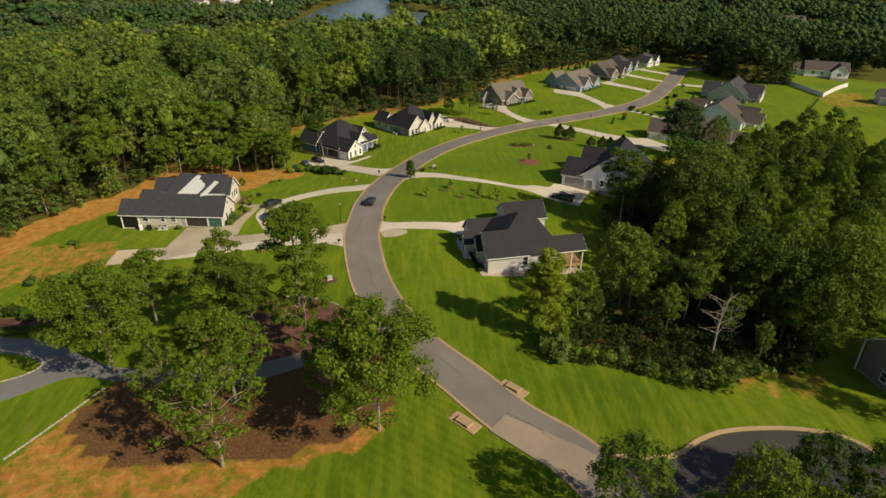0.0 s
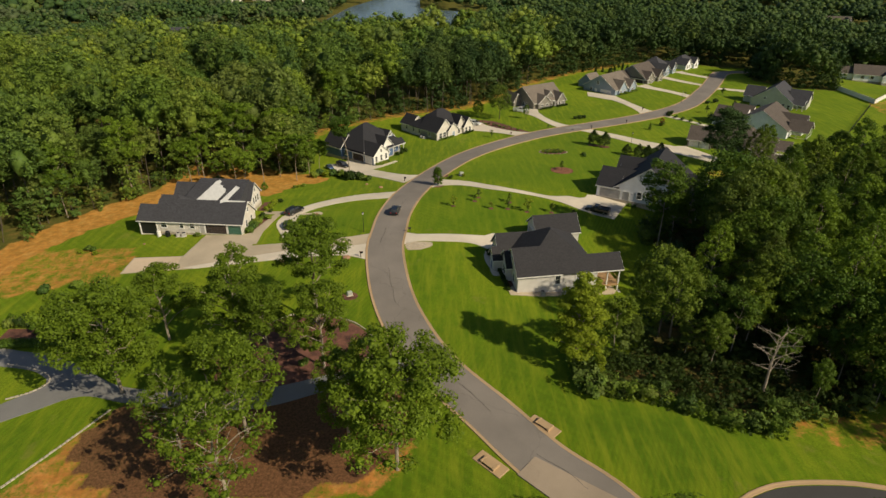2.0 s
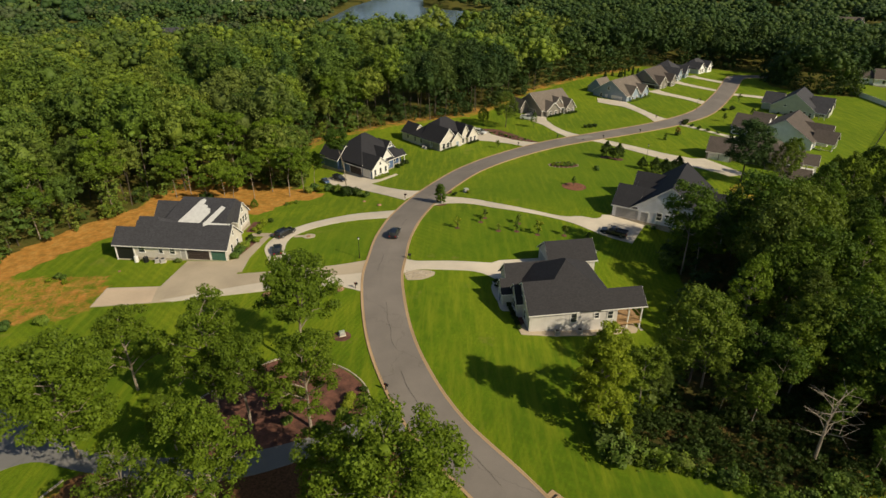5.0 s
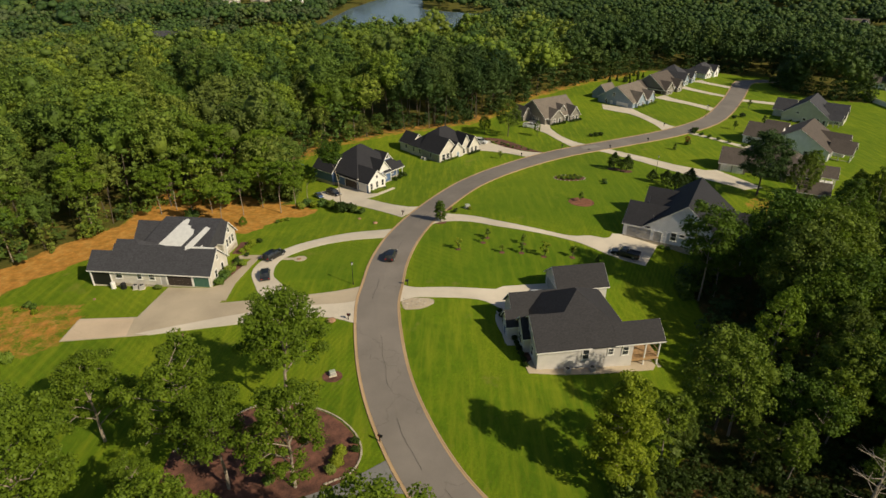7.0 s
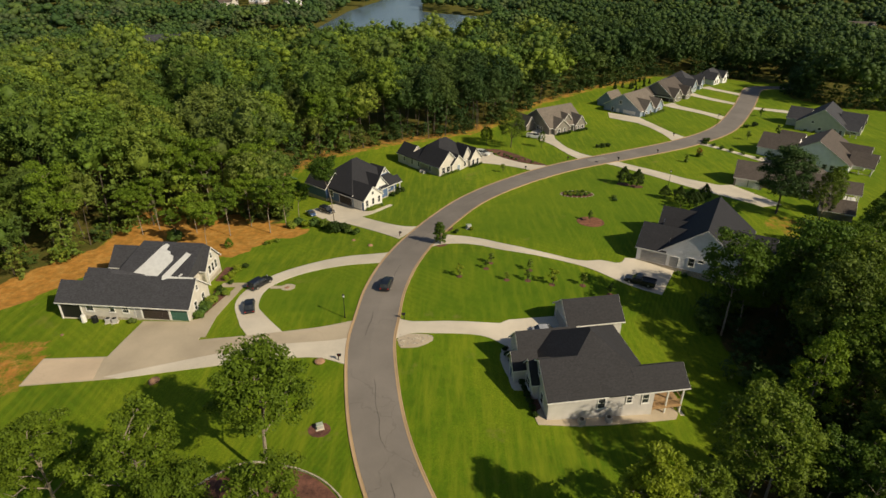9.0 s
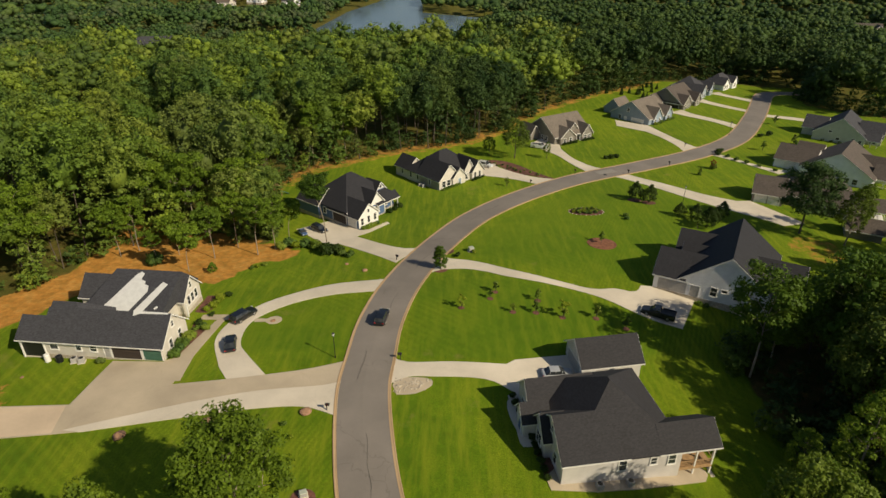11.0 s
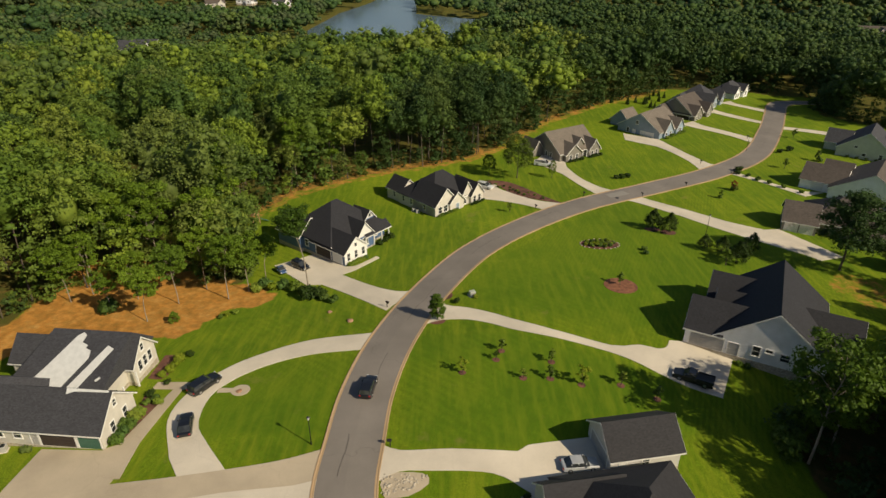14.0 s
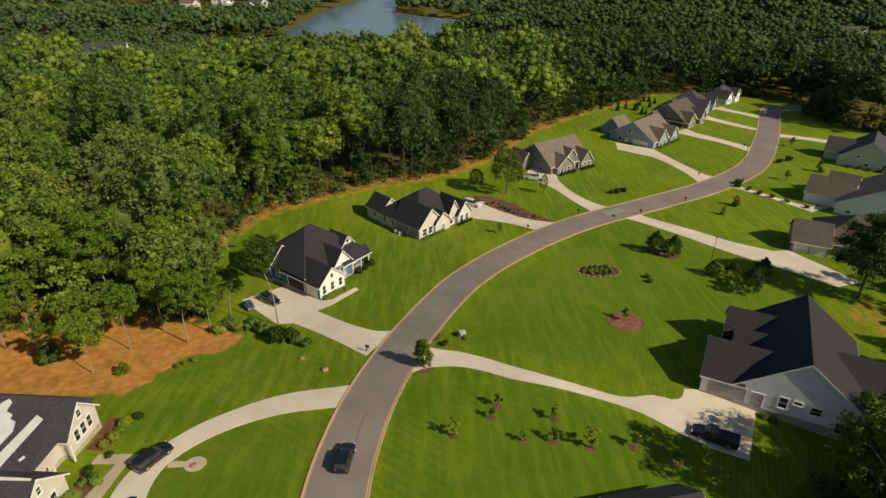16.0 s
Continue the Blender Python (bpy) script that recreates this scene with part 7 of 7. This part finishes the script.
v, f = clump_arrays([((x, 59.0 - 0.5 * ((x + 66) / 7) ** 2 + dy, ground(x, 59.0) + 0.5), (0.75, 0.6, 0.55)) for x in np.arange(-74, -58, 0.7) for dy in (-0.5, 0.5)], 90, 0.11, 0.8)
quads("leaves", v, f, LEAF_OAK, hedge, tone=np.full(len(v), 0.4))
bm = bmesh.new()
for x in np.arange(-73.6, -58.4, 0.9):
    tube(bm, (x, 59.0 - 0.5 * ((x + 66) / 7) ** 2, ground(x, 59.0) - 0.2), (x + 0.1, 59.0 - 0.5 * ((x + 66) / 7) ** 2, ground(x, 59.0) + 0.5), 0.04, 0.02, 5)
part("stem", bm, BARK, hedge)
island_edge = curve_through([(-61.6, 46.4), (-58.6, 47.9), (-57.4, 49.9), (-58.6, 51.6), (-62.2, 53.2), (-66.3, 54.2)], 0.55)
bed_edge = curve_through([(-70, 60.3), (-64.4, 60.4), (-59.8, 59.8), (-58.7, 61.4), (-60.8, 63.1), (-66.8, 63.6)], 0.55)
edging = tagged(new("stone_edging"), "low pale stone edging round a mulch bed", "edging")
lawn_edge = curve_through([(-52.3, 31.1), (-48.9, 37.2), (-45.4, 44.0)], 0.55)
for p, q in [*zip(edge_line[:-1], edge_line[1:]), *zip(lawn_edge[:-1], lawn_edge[1:]), *zip(island_edge[:-1], island_edge[1:]), *zip(bed_edge[:-1], bed_edge[1:])]:
    d = (q - p) * 0.46
    n = Vector((-d.y, d.x, 0)).normalized() * rng.uniform(0.09, 0.13)
    c, z, h = (p + q) / 2, ground(p.x, p.y), rng.uniform(0.14, 0.22)
    base = [c - d - n, c + d - n, c + d + n, c - d + n]
    part("edge_stone", prism(bmesh.new(), [(v.x, v.y, z - 0.1) for v in base], [(c.x + (v.x - c.x) * 0.9, c.y + (v.y - c.y) * 0.9, z + h) for v in base]), STONE, edging)


def utility_box(x, y, s=1.0):
    ob = tagged(new("utility_box"), "pale green metal utility box on a pad", "utility box", "utility boxes")
    ob.matrix_world = pose(x, y, ground(x, y), 0, 0, 20)
    part("pad", boxes((-0.7 * s, 0.7 * s, -0.6 * s, 0.6 * s, -0.2, 0.1)), CONCRETE, ob)
    part("cabinet", soft(boxes((-0.55 * s, 0.55 * s, -0.45 * s, 0.45 * s, 0.1, 0.95 * s)), 0.05), plain("pale_green_metal", (0.42, 0.45, 0.36), 0.5), ob)
    part("door", boxes((-0.45 * s, 0.45 * s, -0.47 * s, -0.45 * s, 0.2, 0.85 * s)), DOOR_PAINT, ob)


utility_box(6.0, 133.6)
utility_box(-16.0, 71.9, 0.8)
slab("garden_bed", [(-16.0 + 1.5 * math.cos(k * math.tau / 12), 71.6 + 1.3 * math.sin(k * math.tau / 12)) for k in range(12)], MULCH, "small mulch bed round a utility box", "garden bed", 0.04, 0.8)


def air_conditioner(house, x, y):
    p = house.matrix_world @ Vector((x, y, 0))
    ob = tagged(new("air_conditioner"), "grey outdoor air conditioning unit by a wall", "air conditioner", "air conditioners")
    ob.matrix_world = pose(p.x, p.y, ground(p.x, p.y), 0, 0, 15)
    part("case", soft(boxes((-0.42, 0.42, -0.42, 0.42, 0, 0.85)), 0.04), DOOR_PAINT, ob)
    bm = bmesh.new()
    tube(bm, (0, 0, 0.85), (0, 0, 0.89), 0.34, 0.3, 12)
    part("fan_grille", bm, METAL, ob)
    part("pad", boxes((-0.55, 0.55, -0.55, 0.55, -0.2, 0.04)), CONCRETE, ob)


for home, x, y in ((grey_house, 4.6, -0.9), (grey_house, 8.6, -0.8), (long_house, -14.2, -0.9), (long_house, -13.0, -0.9), (gable_house, -0.9, 5.6), (gable_house, -0.9, 7.0)):
    air_conditioner(home, x, y)
bm = bmesh.new()
p = long_house.matrix_world @ Vector((-18.6, -0.9, 0))
tube(bm, (p.x, p.y, ground(p.x, p.y) - 0.1), (p.x, p.y, ground(p.x, p.y) + 1.3), 0.45, 0.42, 12)
tagged(part("tank", soft(bm, 0.08), WHITE), "white upright tank against the house wall", "tank")
bm = bmesh.new()
p = long_house.matrix_world @ Vector((-16.6, -0.9, 0))
tube(bm, (p.x, p.y, ground(p.x, p.y) - 0.1), (p.x, p.y, ground(p.x, p.y) + 1.1), 0.55, 0.5, 10)
tagged(part("water_butt", soft(bm, 0.06), METAL), "dark round water butt by the wall", "water butt")

shed = tagged(new("shed"), "small grey garden shed with pale door on a back lawn", "shed")
SX, SY = (123.2, 140.4)
shed.matrix_world = pose(SX, SY, ground(SX, SY), 0, 0, -35)
part("wall", prism(bmesh.new(), [(0, 0, -0.3), (4.2, 0, -0.3), (4.2, 0, 2.2), (2.1, 0, 3.3), (0, 0, 2.2)], [(0, 5, -0.3), (4.2, 5, -0.3), (4.2, 5, 2.2), (2.1, 5, 3.3), (0, 5, 2.2)]), PALE_GREY, shed)
part("roof", prism(bmesh.new(), [(-0.3, -0.3, 2.1), (2.1, -0.3, 3.36), (4.5, -0.3, 2.1), (4.5, -0.3, 2.22), (2.1, -0.3, 3.5), (-0.3, -0.3, 2.22)], [(-0.3, 5.3, 2.1), (2.1, 5.3, 3.36), (4.5, 5.3, 2.1), (4.5, 5.3, 2.22), (2.1, 5.3, 3.5), (-0.3, 5.3, 2.22)]), PALE_GREY, shed)
part("door", boxes((1.4, 2.8, -0.05, 0.0, 0.05, 2.0)), WHITE, shed, "white double door")

# fences of the fields and a play set behind the blue house


def fence(name, label, line, h, mat, gap=2.4, solid=True):
    ob = tagged(new(name), label, "fence")
    for (x0, y0), (x1, y1) in zip(line, line[1:]):
        n = max(1, int(math.hypot(x1 - x0, y1 - y0) / gap))
        for k in range(n):
            xa, ya, xb, yb = (x0 + (x1 - x0) * k / n, y0 + (y1 - y0) * k / n, x0 + (x1 - x0) * (k + 1) / n, y0 + (y1 - y0) * (k + 1) / n)
            ga, gb = ground(xa, ya), ground(xb, yb)
            part("post", boxes((xa - 0.08, xa + 0.08, ya - 0.08, ya + 0.08, ga - 0.2, ga + h + 0.1)), mat, ob)
            dx, dy = (yb - ya), -(xb - xa)
            d = math.hypot(dx, dy)
            dx, dy = dx / d * 0.03, dy / d * 0.03
            for z0, z1 in (((0.05, h),) if solid else ((h * 0.4, h * 0.4 + 0.09), (h * 0.9, h * 0.9 + 0.09))):
                bm = prism(bmesh.new(), [(xa - dx, ya - dy, ga + z0), (xa + dx, ya + dy, ga + z0), (xa + dx, ya + dy, ga + z1), (xa - dx, ya - dy, ga + z1)], [(xb - dx, yb - dy, gb + z0), (xb + dx, yb + dy, gb + z0), (xb + dx, yb + dy, gb + z1), (xb - dx, yb - dy, gb + z1)])
                part("panel" if solid else "rail", bm, mat, ob)


fence("fence", "white board fence round a back yard", [(187, 268), (177.5, 250), (177.5, 223), (206, 248)], 1.9, WHITE)
fence("fence", "dark wire and rail fence across the field", [(136.6, 175.5), (174.4, 220.4)], 1.1, METAL, 3.0, False)
play = tagged(new("play_set"), "small timber play set with slide in the back yard", "play set")
play.matrix_world = pose(-44.2, 172.6, ground(-44.2, 172.6), 0, 0, 30)
for x, y in ((-0.8, -0.8), (0.8, -0.8), (0.8, 0.8), (-0.8, 0.8)):
    part("post", boxes((x - 0.07, x + 0.07, y - 0.07, y + 0.07, -0.2, 2.6)), TIMBER, play)
part("platform", boxes((-0.9, 0.9, -0.9, 0.9, 1.2, 1.3)), TIMBER, play)
part("roof", prism(bmesh.new(), [(-1, -1, 2.5), (1, -1, 2.5), (0, -1, 3.3)], [(-1, 1, 2.5), (1, 1, 2.5), (0, 1, 3.3)]), TIMBER, play)
part("slide", prism(bmesh.new(), [(0.9, -0.3, 1.25), (0.9, 0.3, 1.25), (3.0, 0.3, 0.1), (3.0, -0.3, 0.1)], [(0.9, -0.3, 1.35), (0.9, 0.3, 1.35), (3.0, 0.3, 0.2), (3.0, -0.3, 0.2)]), GREEN_PAINT, play, "green plastic slide")
# a bare dead tree among the green ones
dead = tagged(new("dead_tree"), "bare pale dead tree at the wood's edge", "tree")
dead.matrix_world = pose(46.8, 47.5, ground(46.8, 47.5), 0, 0, 40) @ Matrix.Scale(1.1, 4)
bm = bmesh.new()
tube(bm, (0, 0, -0.3), (0.3, 0.2, 6), 0.22, 0.14, 7)
tube(bm, (0.3, 0.2, 6), (1.2, -0.2, 10.5), 0.14, 0.04, 6)
part("trunk", bm, PALE_BARK, dead)
for k in range(15):
    a, z = k * 2.4, 3.8 + k * 0.4
    bm = bmesh.new()
    mid = (math.cos(a) * 1.5, math.sin(a) * 1.5, z + 0.8)
    tube(bm, (0.2, 0.1, z), mid, 0.06, 0.035, 5)
    for j in range(3):
        tube(bm, mid, (math.cos(a + j * 0.5 - 0.5) * 2.9, math.sin(a + j * 0.5 - 0.5) * 2.9, z + 0.7 + 0.5 * j), 0.032, 0.012, 4)
    part("limb", bm, PALE_BARK, dead)
